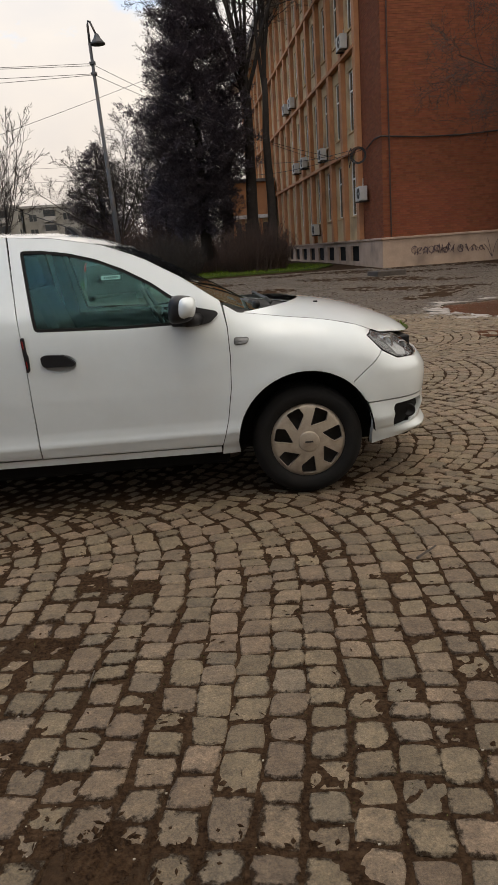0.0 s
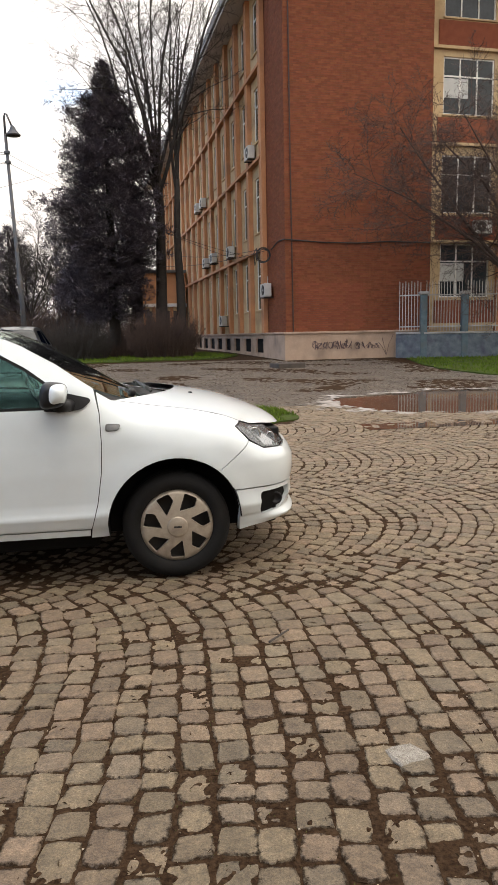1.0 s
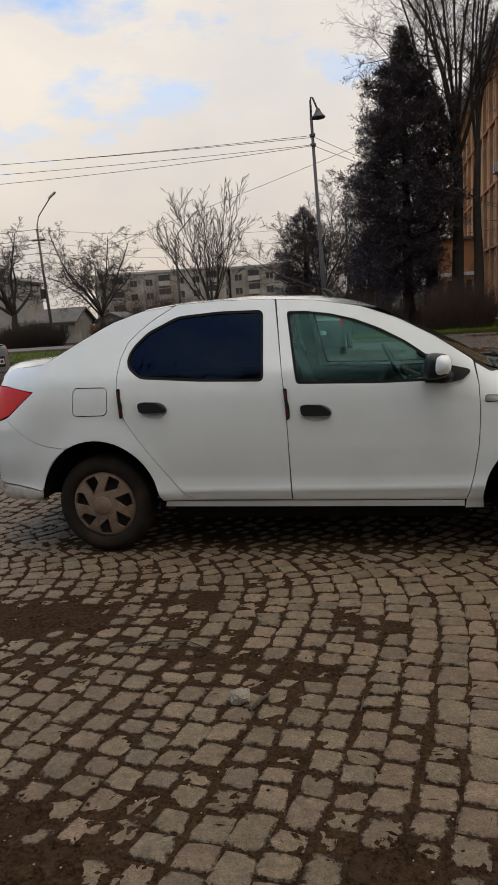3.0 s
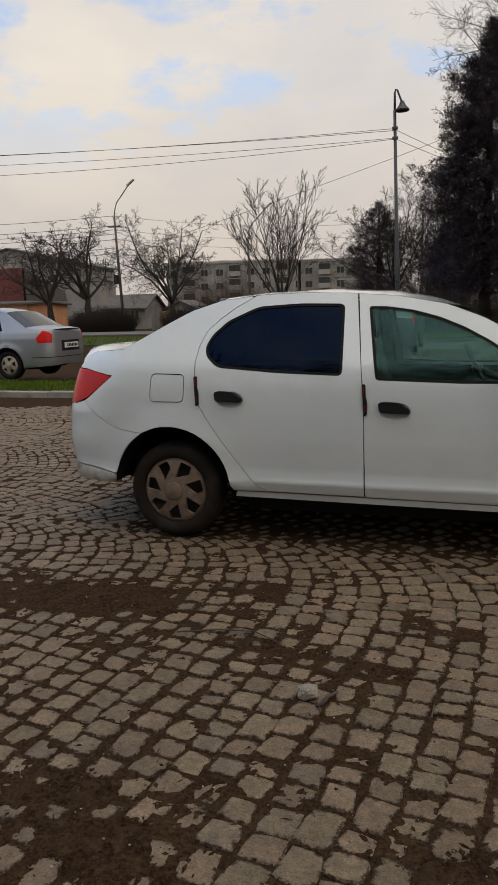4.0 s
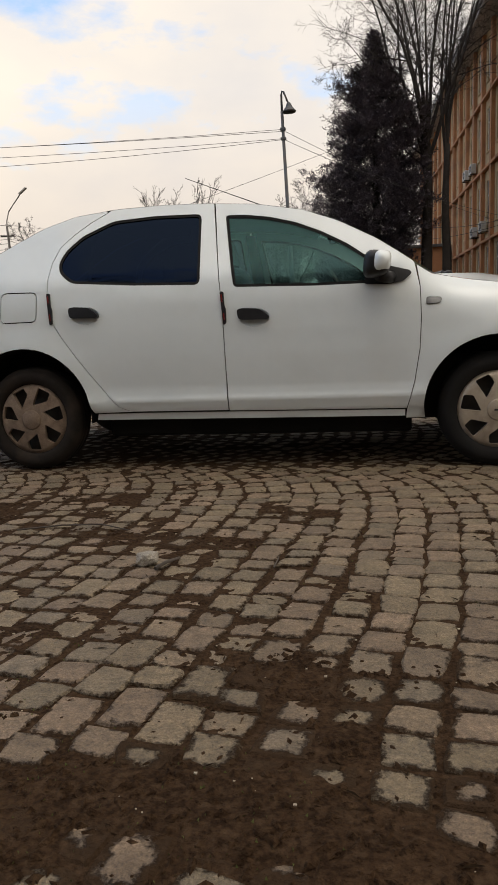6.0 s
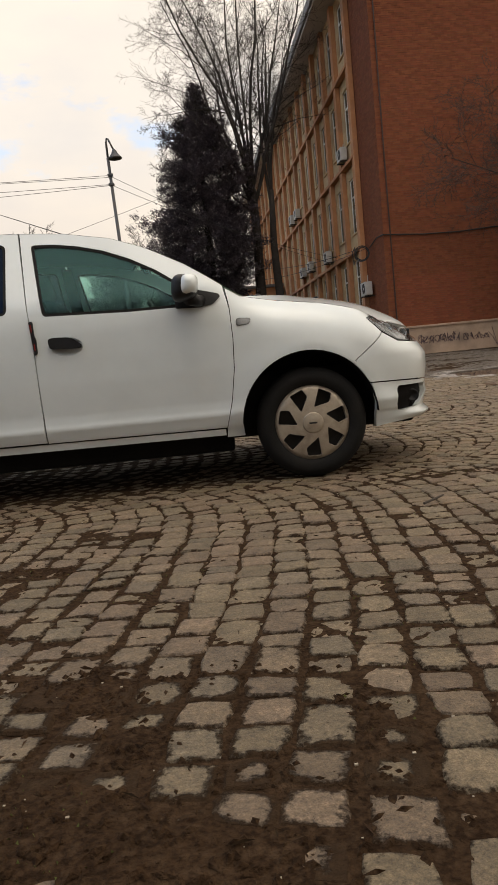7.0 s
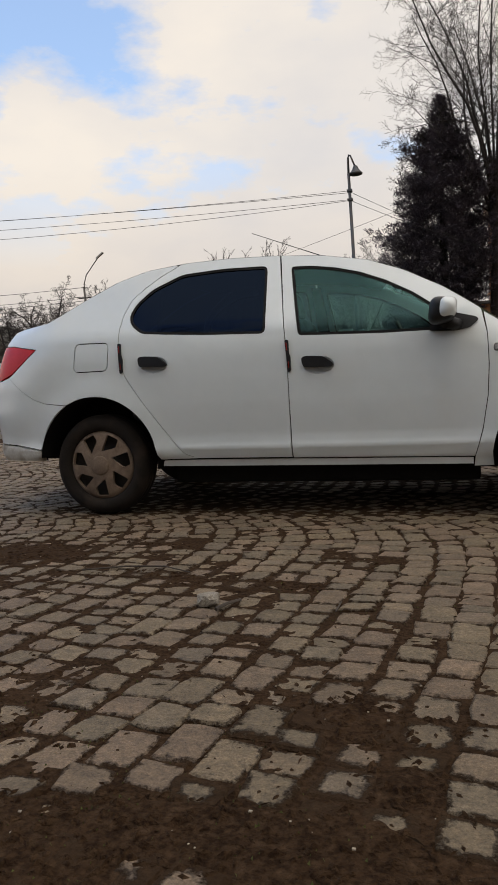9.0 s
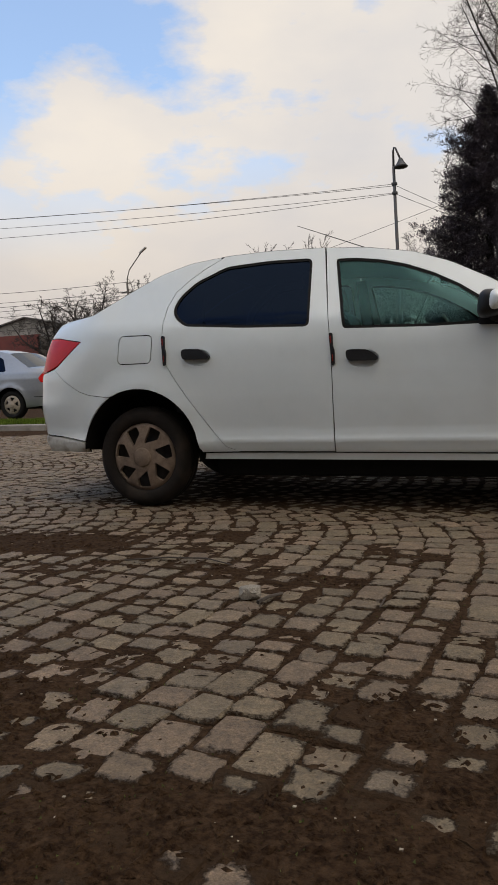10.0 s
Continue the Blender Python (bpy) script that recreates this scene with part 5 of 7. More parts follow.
    Shape().box(1.72, 1.77, C0 - 0.11, C0 + 0.11, 1.30, 1.36, 0.015).done("rear_view_mirror", "black_plastic", car)

    # wheels
    for x, cap_m, ty, lab in ((2.634, "cap_silver", "rubber", "front wheel with silver seven-spoke cover"), (0.0, "cap_muddy", "rubber_muddy", "rear wheel with mud-brown cover")):
        wheel(car, x, 0.015, 0.305, 1, 0.206, cap_m, ty, lab)
        wheel(car, x, 2 * C0 - 0.015, 0.305, -1, 0.206, cap_m, ty, lab)
    bar = Shape().box(2.612, 2.656, -0.0075, -0.005, 0.3, 0.3095)
    bar.done("cover_badge", "steel_dark", car)
    return car


build_white_car()


# ---- the brick school building ----
BX, BY, BROT = 9.0, 23.9, 2.7
BUILD = pose(BX, BY, ground_z(24), 0, 0, BROT)


def wall_with_holes(x0, x1, z0, z1, holes, thick, name, material, parent, m, label="", kind=""):
    """A wall in the local xz plane (outer face at y = 0, body towards +y) with openings right through."""
    xs = sorted({x0, x1, *[h[0] for h in holes], *[h[1] for h in holes]})
    zs = sorted({z0, z1, *[h[2] for h in holes], *[h[3] for h in holes]})
    sh = Shape()
    for a, b_ in zip(xs, xs[1:]):
        for c, d in zip(zs, zs[1:]):
            if any(h[0] <= a and b_ <= h[1] and h[2] <= c and d <= h[3] for h in holes):
                continue
            sh.add([m @ Vector(p) for p in ((a, 0, c), (b_, 0, c), (b_, 0, d), (a, 0, d))], [(0, 1, 2, 3)])
            sh.add([m @ Vector(p) for p in ((a, thick, c), (b_, thick, c), (b_, thick, d), (a, thick, d))], [(3, 2, 1, 0)])
    for a, b_, c, d in (*holes, (x0, x1, z0, z1)):
        q = [(a, c), (b_, c), (b_, d), (a, d)]
        sh.add([m @ Vector((x, y, z)) for y in (0, thick) for x, z in q], [(i, (i + 1) % 4, 4 + (i + 1) % 4, 4 + i) for i in range(4)])
    return sh.done(name, material, parent, label, kind=kind)


def school_window(parent, m, x, z, w, h, cols, curtain, name="window"):
    """Sash frame, panes, sill in an opening; m maps the wall's plane."""
    win = new(name)
    win.parent = parent
    win.matrix_world = m @ Matrix.Translation((x, 0, z))
    t = 0.06
    fr = Shape().box(0, w, 0.06, 0.12, 0, t).box(0, w, 0.06, 0.12, h - t, h).box(0, t, 0.06, 0.12, t, h - t).box(w - t, w, 0.06, 0.12, t, h - t)
    fr.box(t, w - t, 0.055, 0.125, h * 0.66, h * 0.66 + t)
    for i in range(1, cols):
        fr.box(w * i / cols - t / 2, w * i / cols + t / 2, 0.05, 0.13, t, h - t)
    fr.done("window_frame", "sash", win)
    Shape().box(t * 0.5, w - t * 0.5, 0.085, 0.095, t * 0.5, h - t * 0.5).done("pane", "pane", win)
    Shape().box(-0.05, w + 0.05, -0.07, 0.06, -0.07, 0.0, 0.01).done("window_sill", "ochre", win)
    if curtain:
        Shape().box(t, w * 0.5, 0.070, 0.078, h * 0.3, h * 0.64).done("curtain", "curtain", win)
    return win


def air_conditioner(m):
    ac = thing("air_conditioner", m, "dirty white outdoor air conditioner unit fixed to the wall", "air conditioner", group="air conditioners on the facade")
    Shape().box(0, 0.80, -0.40, -0.10, 0, 0.55, 0.02).done("casing", "ac_white", ac)
    sh = Shape().lathe([(0.06, 0.0), (0.20, -0.012), (0.215, 0.0)], (0.30, -0.402, 0.28), 24)
    sh.done("fan_grille", "steel_dark", ac, smooth=True)
    for px in (0.1, 0.66):
        Shape().box(px, px + 0.04, -0.42, 0.0, -0.05, -0.005).done("bracket", "steel_dark", ac)
    Shape().tube([(0.78, -0.2, 0.1), (0.86, -0.12, 0.12), (0.88, -0.05, 0.3), (0.88, -0.03, 0.9)], 0.02, 6).done("pipe", "ac_white", ac)
    return ac


def build_school():
    b = thing("school_building", BUILD, "four-storey brick building with ochre window bays", "building")
    L, D, H = 46.0, 6.25, 15.6
    # the long face runs back from the corner; u along it, outward is -x
    face = BUILD @ Matrix(((0, 1, 0, 0), (1, 0, 0, 0), (0, 0, 1, 0), (0, 0, 0, 1)))   # local (u, depth, z) -> (depth, u, z)
    inv = BUILD.inverted()
    local = inv @ face
    rows = [(2.15, 4.40), (5.55, 7.90), (9.40, 11.65), (13.05, 15.15)]
    first, pitch, w = 3.55, 2.42, 1.18
    bays = [first + pitch * i for i in range(17)]
    holes = [(u, u + w, z0, z1) for u in bays for z0, z1 in rows]
    wall_with_holes(2.9, L, 1.12, H, holes, 0.35, "wall", "ochre", b, local, "ochre plastered window wall")
    # brick pier at the corner and the brick end wall (backing; bricks are laid on them later)
    Shape().box(0.024, 0.5, 0.024, 2.9, 1.12, H).box(0.5, D, 0.024, 0.5, 1.12, H).box(0.35, D + 6, L, L + 0.3, 0, H).box(D + 4.5, D + 4.8, 2.4, L, 1.12, H).done("wall", "mortar", b)
    # plinth with cellar openings
    vents = [(u - 0.1, u + w + 0.15, 0.22, 0.86) for u in bays]
    wall_with_holes(-0.06, L, -0.3, 1.04, vents, 0.10, "plinth", "plinth", b, local @ Matrix.Translation((0, -0.06, 0)), "stained beige plinth")
    Shape().box(0.042, D, -0.06, 0.30, -0.3, 1.04).done("plinth", "plinth", b)
    Shape().box(-0.12, 0.5, -0.12, L, 1.04, 1.12, 0.01).box(0.5, D, -0.12, 0.4, 1.04, 1.12, 0.01).done("plinth_ledge", "plinth", b)
    # near-black sheet stands in for the unlit cellar behind the openings
    Shape().box(0.05, 0.09, 0.31, L - 0.1, -0.2, 1.0).done("cellar_dark_sheet", "dark_inner", b)
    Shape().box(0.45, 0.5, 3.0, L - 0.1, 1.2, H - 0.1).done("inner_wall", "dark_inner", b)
    # pilasters, ledges and spandrels
    rng = random.Random(5)
    for i in range(18):
        u = first - (pitch - w) / 2 + pitch * i
        Shape().box(-0.21, -0.002, u - 0.21, u + 0.21, 1.12, 15.55, 0.015).done("pilaster", "salmon", b)
    for z in (4.62, 8.42, 12.10):
        Shape().box(-0.25, -0.004, 2.9, L, z, z + 0.14, 0.01).done("ledge", "salmon", b)
    for u in bays:
        for k, (z0, z1) in enumerate(rows):
            school_window(b, face, u, z0, w, z1 - z0, 2, rng.random() < 0.35)
    # eaves slab
    sl = Shape().box(-0.95, D + 16.2, -0.85, L + 0.5, H, H + 0.12, 0.02)
    sl.done("roof_slab", "eave", b)
    Shape().box(-1.05, D + 16.3, -0.95, L + 0.6, H + 0.12, H + 0.55, 0.03).done("gutter_board", "concrete", b)
    # set-back bay right of the brick wall
    back = 0.80
    rhs = [(D + 0.86, D + 3.20, z0 + 0.32 + 0.10 * k, z1 + 0.32 + 0.10 * k) for k, (z0, z1) in enumerate(rows)]
    bayface = Matrix.Translation((0, back, 0))
    wall_with_holes(D, D + 4.15, -0.3, H, rhs, 0.4, "wall", "ochre", b, bayface, "ochre bay wall with wide windows")
    Shape().box(D - 0.3, D - 0.004, 0.5, back, -0.3, H).done("wall", "ochre", b)
    Shape().box(D + 3.50, D + 4.10, back - 0.15, back - 0.002, -0.3, H).box(D + 0.02, D + 0.30, back - 0.13, back - 0.002, -0.3, H).done("pilaster", "salmon", b)
    for x0, x1, z0, z1 in rhs:
        school_window(b, BUILD @ bayface, x0, z0, x1 - x0, z1 - z0, 3, rng.random() < 0.4)
        Shape().box(x0 - 0.25, x1 + 0.25, back - 0.05, back - 0.002, z0 - 1.10, z0 - 0.13).done("spandrel", "brick", b, "brick spandrel panel")
        Shape().box(D + 0.30, D + 3.50, back - 0.15, back, z0 - 1.24, z0 - 1.12, 0.01).done("ledge", "ochre", b)
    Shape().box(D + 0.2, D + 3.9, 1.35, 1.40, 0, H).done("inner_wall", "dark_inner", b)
    Shape().box(D + 4.15, D + 16.0, 0.3, 2.6, -0.3, H).done("wall", "brick", b, "plain brick wall past the bay")
    # down-pipe, cable along the brick wall, coil
    Shape().tube([(0.30, -0.03, -0.1), (0.30, -0.03, 1.2), (0.24, -0.03, 8.0), (0.20, -0.03, H)], 0.026, 8).done("down_pipe", "pipe_brown", b)
    Shape().tube([(-0.05, 1.9, 4.55), (-0.05, 0.8, 4.75), (-0.03, -0.03, 4.72), (1.5, -0.03, 4.62), (3.0, -0.03, 4.60), (4.4, -0.03, 4.68), (6.2, -0.03, 4.64)], 0.025, 6).done("cable", "cable", b)
    return b, face


school, FACE = build_school()
for u, z in ((4.25, 8.75), (8.9, 5.0), (13.8, 5.2), (16.4, 5.2), (16.9, 8.85), (1.75, 2.62), (19.0, 8.9), (11.3, 1.55)):
    air_conditioner(FACE @ Matrix.Translation((u, 0.0, z)) @ Matrix.Rotation(0, 4, "Z"))


def build_coil():
    c = thing("cable_coil", FACE @ Matrix.Translation((1.75, -0.42, 4.30)) @ Matrix.Rotation(radians(-62), 4, "Z"), "coiled black cable hung on the brick corner", "cable")
    sh = Shape()
    for k in range(4):
        r = 0.24 + 0.025 * k
        sh.tube([(r * math.cos(2 * math.pi * i / 30), -0.03 * k, r * math.sin(2 * math.pi * i / 30)) for i in range(31)], 0.012, 6, cap=False)
    sh.tube([(0.30, 0, 0.3), (0.42, 0, 0.1), (0.38, 0, -0.42), (0.30, 0, -0.1), (0.30, 0, 0.3)], 0.016, 6)
    sh.done("coil", "cable", c)


build_coil()
air_conditioner(BUILD @ Matrix.Translation((6.25 + 2.25, 0.77, 5.10)))


# bricks of the end wall and the corner pier
def build_bricks():
    rng = random.Random(21)
    bl, bh, jt, jv = 0.245, 0.066, 0.014, 0.004
    me = Shape().box(0, bl, -0.018, 0.03, 0, bh)
    mesh = mesh_of("brick", me.v, me.f)
    mesh.materials.append(M["brick"])
    rest = Shape()
    count = 0
    z, row = 1.125, 0
    while z < 15.55:
        x = 0.04 - (bl / 2 if row % 2 else 0)
        while x < 6.2:
            a, b_ = max(x, 0.0), min(x + bl, 6.25)
            d = rng.uniform(-0.005, 0.005)
            if count < 300 and 1.2 < z < 3.0 and 0.3 < x < 3.2 and b_ - a > 0.24:
                ob = new("brick", mesh)
                ob.parent = school
                ob.matrix_world = BUILD @ Matrix.Translation((x, 0.03 + d, z))
                count += 1
            elif b_ - a > 0.04:
                rest.box(a, b_, 0.012 + d, 0.06, z, z + bh)
            x += bl + jv
        y = 0.02 + (bl / 2 if row % 2 else 0)
        while y < 2.85:
            d = rng.uniform(-0.005, 0.005)
            rest.box(0.012 + d, 0.06, y, min(y + bl, 2.89), z, z + bh)
            y += bl + jv
        z += bh + jt
        row += 1
    rest.done("brickwork", "brick", school, "reddish brown brickwork", kind="stuff")


def build_annex():
    """A low wing that projects from the far part of the long face."""
    a = thing("school_annex", pose(4.35, 50.0, ground_z(45), 0, 0, BROT), "low salmon and ochre wing projecting from the school", "building")
    Shape().box(0.06, 3.2, 0.06, 7.0, -0.3, 3.1).done("wall", "ochre", a, "ochre plastered lower wall")
    Shape().box(0.0, 3.25, 0.0, 7.0, 3.35, 5.6).done("wall", "salmon", a, "salmon plastered upper wall")
    Shape().box(-0.18, 3.25, -0.18, 7.1, 3.1, 3.35, 0.02).done("ledge", "eave", a, "pale stone ledge")
    Shape().box(-0.3, 3.25, -0.3, 7.2, 5.6, 5.8, 0.02).done("roof", "roof_grey", a)
    for i in range(5):
        Shape().box(0.02 + 0.66 * i, 0.24 + 0.66 * i, -0.06, 0.059, -0.3, 3.1, 0.01).done("pilaster", "salmon", a)
        if i < 4:
            Shape().box(0.27 + 0.66 * i, 0.65 + 0.66 * i, 0.03, 0.059, 0.9, 2.8).done("pane", "pane", a)


# ---- road, kerb, grass, puddles ----
def strip(name, pts, material, z_of, label="", category="", kind="structure"):
    """A flat sheet with thickness over a ground polygon."""
    v2, tris, loops = fill(pts, (), 1.2)
    sh = Shape().add([(x, y, z_of(x, y)) for x, y in v2], tris)
    lp = loops[0]
    k = len(lp)
    sh.add([(x, y, z_of(x, y)) for x, y in lp] + [(x, y, z_of(x, y) - 0.15) for x, y in lp], [(i, (i + 1) % k, k + (i + 1) % k, k + i) for i in range(k)])
    return tagged(sh.done(name, material), label, category, kind=kind)


strip("road", [(-300, 34), (-30, 33), (-4, 36.5), (-4, 44), (-30, 42), (-300, 43)], "asphalt", lambda x, y: ground_z(y) + 0.03, "grey asphalt road, slightly worn", "road")


def blob(cx, cy, rx, ry, seed, n=36, rough=0.25):
    out = []
    for i in range(n):
        a = 2 * math.pi * i / n
        k = 1 + rough * noise.noise((math.cos(a) * 1.4 + seed, math.sin(a) * 1.4, seed * 0.37))
        out.append((cx + rx * k * math.cos(a), cy + ry * k * math.sin(a)))
    return out


def build_puddle(name, poly, z, label):
    v2, tris, _ = fill(poly, (), 0.8)
    sh = Shape().add([(x, y, z) for x, y in v2], tris)
    lp = resample(poly, 0.8)
    tagged(sh.done(name, "water"), label, "puddle", kind="structure")


build_puddle("puddle", [(5.6, 5.0), (14.5, 5.0), (14.5, 12.2), (5.6, 12.2)], 0.072, "muddy brown puddle mirroring the wall and fence")


def build_silt():
    """A thin pale crust on the puddle's near shore."""
    step, v, f, seen = 0.04, [], [], {}
    for i in range(int(9.0 / step)):
        for j in range(int(8.0 / step)):
            x, y = 5.4 + i * step, 4.8 + j * step
            q = puddle(x, y)
            shore = (q - 0.95) / (0.75 + 0.5 * noise.noise((x * 0.7, y * 0.7, 9.1)))
            if not 0.0 < shore < 1.0 or x > 11.0 or noise.noise((x * 2.2, y * 3.2, 6.6)) + 0.7 * noise.noise((x * 7, y * 7, 2.6)) + 0.5 * noise.noise((x * 15, y * 15, 4.6)) < 0.85 * shore - 0.08:
                continue
            ids = []
            for a, b_ in ((0, 0), (1, 0), (1, 1), (0, 1)):
                key = (i + a, j + b_)
                if key not in seen:
                    seen[key] = len(v)
                    px, py = 5.4 + key[0] * step + 0.03 * noise.noise((key[0] * 0.9, key[1] * 0.9, 1.1)), 4.8 + key[1] * step
                    v.append((px, py, ground_z(py) + 0.006 + 0.007 * noise.noise((px * 5, py * 5, 2.1))))
                ids.append(seen[key])
            f.append(tuple(ids))
    tagged(solid("silt_crust", v, f, "silt", smooth=True), "pale dried silt crust along the puddle shore", "silt", kind="stuff")


build_silt()


def lawn(name, poly, lift, density, height, label, seed):
    """Turf with many upright blades."""
    t = thing(name, None, label, "grass", kind="structure")
    v2, tris, loops = fill(poly, (), 0.35)
    rng = random.Random(seed)
    top = lambda x, y: ground_z(y) + lift + 0.02 * noise.noise((x * 1.7, y * 1.7, 2.2))
    sh = Shape().add([(x, y, top(x, y)) for x, y in v2], tris)
    lp = loops[0]
    k = len(lp)
    sh.add([(x, y, top(x, y)) for x, y in lp] + [(x, y, ground_z(y) - 0.1) for x, y in lp], [(i, (i + 1) % k, k + (i + 1) % k, k + i) for i in range(k)])
    sh.done("turf", "turf", t, smooth=True)
    xs, ys = [p[0] for p in poly], [p[1] for p in poly]
    area = (max(xs) - min(xs)) * (max(ys) - min(ys))
    v, f = [], []
    for _ in range(int(area * density)):
        x, y = rng.uniform(min(xs), max(xs)), rng.uniform(min(ys), max(ys))
        if not inside((x, y), poly) or noise.noise((x * 1.1, y * 1.1, seed)) < -0.32:
            continue
        z = top(x, y)
        for _ in range(3):
            a, h, w = rng.uniform(0, 6.28), height * rng.uniform(0.5, 1.3), height * 0.12
            lx, ly = math.cos(a) * h * 0.45, math.sin(a) * h * 0.45
            k = len(v)
            v += [(x - math.sin(a) * w, y + math.cos(a) * w, z - 0.01), (x + math.sin(a) * w, y - math.cos(a) * w, z - 0.01), (x + lx, y + ly, z + h)]
            f.append((k, k + 1, k + 2))
    tagged(solid("grass_blades", v, f, "grass", t, "green winter grass"), kind="stuff")


lawn("grass_verge", [(-16, 6.55), (-3.35, 6.55), (-3.2, 8.2), (-16, 8.2)], 0.10, 420, 0.06, "green grass verge behind a kerb", 3)
lawn("grass_patch", blob(4.45, 7.1, 0.62, 1.15, 1.3), 0.02, 400, 0.06, "small tuft of grass growing among cobbles", 4)
lawn("grass_strip", [(-9, 25.2), (1.0, 25.6), (6.8, 26.6), (8.0, 29.5), (7.0, 34), (-9, 34)], 0.04, 60, 0.09, "green grass strip before the shrubs", 5)
lawn("grass_strip", [(13.6, 22.7), (12.7, 19.5), (12.2, 16.8), (12.3, 14.2), (13.6, 12.2), (15.5, 11.0), (26, 11.0), (26, 21.0), (14.8, 22.5)], 0.03, 80, 0.08, "green grass beside the fence and puddle", 6)
lawn("grass_strip", [(-22, 22), (-5, 23), (-4, 30), (-22, 31)], 0.04, 12, 0.09, "thin grass beside the road", 7)


def build_kerb():
    rng = random.Random(8)
    k = thing("kerb", None, "worn concrete kerb stones along the verge", "kerb", kind="structure")
    x = -15.0
    while x < -3.4:
        ln = rng.uniform(0.95, 1.05)
        dz, dy = rng.uniform(-0.012, 0.012), rng.uniform(-0.015, 0.015)
        Shape().box(x, min(x + ln - 0.012, -3.3), 6.40 + dy, 6.56 + dy, -0.05, 0.185 + dz, 0.018).done("kerb_stone", "kerb", k)
        x += ln


build_kerb()


# ---- trees ----
def bare_tree(name, m, seed, height, trunk_r, label, group="", material="bark_dark", fork=0.22, limbs=6, angle=(18, 48), reach=0.62,
              gnarl=0.10, lift=0.05, dense=1.0, twig=0.006, stems=(), spread=(26, 52), lean=(0, 0), shoot=1.0, slim=1.0):
    """Tapered trunk, ascending limbs, and a crown of side shoots and fine twigs with gaps. stems: low forks as (height, way, length, radius)."""
    t = thing(name, m, label, "tree", group)
    rng = random.Random(seed)
    trunk, crown = Shape(), Shape()
    top = height * fork
    n = 7
    pts = [Vector((lean[0] * i / n + trunk_r * noise.noise((seed, i * 0.3, 0.3)), lean[1] * i / n + trunk_r * noise.noise((seed, i * 0.3, 7.3)), -0.15 + i / n * (top + 0.15))) for i in range(n + 1)]
    trunk.tube(pts, [trunk_r * (1.35 if i == 0 else 1.08 - 0.54 * (i / n) ** 1.5) for i in range(n + 1)], 12)
    trunk.done("trunk", material, t, smooth=True)
    steps_, sides, kids = (7, 6, 5, 3), (7, 5, 3, 3), (10 * dense, 8 * dense, 6 * dense)

    def limb(p, d, length, r, level):
        count = steps_[level]
        line, ways = [p], []
        for i in range(count):
            k = gnarl * (1.0 + 0.8 * level)
            d = (d + Vector((rng.gauss(0, k), rng.gauss(0, k), rng.gauss(0, k * 0.7) + lift))).normalized()
            p = p + d * (length / count)
            line.append(p)
            ways.append(d)
        end = max(r * 0.22, twig * 0.7)
        radii = [r + (end - r) * i / count for i in range(count + 1)]
        if level < 2:
            crown.tube(line, radii, sides[level], cap=False)
        else:
            a = d.cross(Vector((0.3, 0.2, 0.93))).normalized()
            b = d.cross(a)
            ring_ = (a, a * -0.5 + b * 0.87, a * -0.5 - b * 0.87)
            crown.add([q + o * radii[i] for i, q in enumerate(line) for o in ring_], [(i * 3 + k, i * 3 + (k + 1) % 3, i * 3 + 3 + (k + 1) % 3, i * 3 + 3 + k) for i in range(count) for k in range(3)])
        if level == 3:
            return
        number, az = max(2, int(kids[level] * rng.uniform(0.8, 1.2))), rng.uniform(0, 6.28)
        low = (0.22, 0.15, 0.15)[level]
        for j in range(number):
            q = min(low + (1 - low) * (j + rng.random()) / number, 0.995)
            seg = int(q * count)
            base = line[seg].lerp(line[seg + 1], q * count - seg)
            d0 = ways[seg]
            a = d0.cross(Vector((0.31, 0.17, 0.93))).normalized()
            b = d0.cross(a)
            az += 2.4 + rng.uniform(-0.5, 0.5)
            open_ = radians(rng.uniform(*spread))
            way = d0 * math.cos(open_) + (a * math.cos(az) + b * math.sin(az)) * math.sin(open_)
            limb(base, way, length * (1.0 - 0.55 * q) * rng.uniform(0.36, 0.62) * (shoot if level == 0 else 1.0), max((r + (end - r) * q) * 0.42, twig * (1.7, 1.25, 1.0)[level]), level + 1)

    for i in range(limbs):
        az = 2 * math.pi * (i + rng.uniform(-0.3, 0.3)) / limbs
        tilt = radians(rng.uniform(*angle)) if i else radians(angle[0] * 0.3)
        base = pts[-1] if i < 3 else pts[-2].lerp(pts[-1], rng.random())
        limb(base, Vector((math.cos(az) * math.sin(tilt), math.sin(az) * math.sin(tilt), math.cos(tilt))), (height - top) * reach * rng.uniform(0.85, 1.2), trunk_r * slim * rng.uniform(0.34, 0.52), 0)
    for z, way, length, r in stems:
        q = min(z / top, 0.99) * n
        limb(pts[int(q)].lerp(pts[int(q) + 1], q - int(q)), Vector(way).normalized(), length, r, 0)
    crown.done("crown", material, t, smooth=False)
    return t


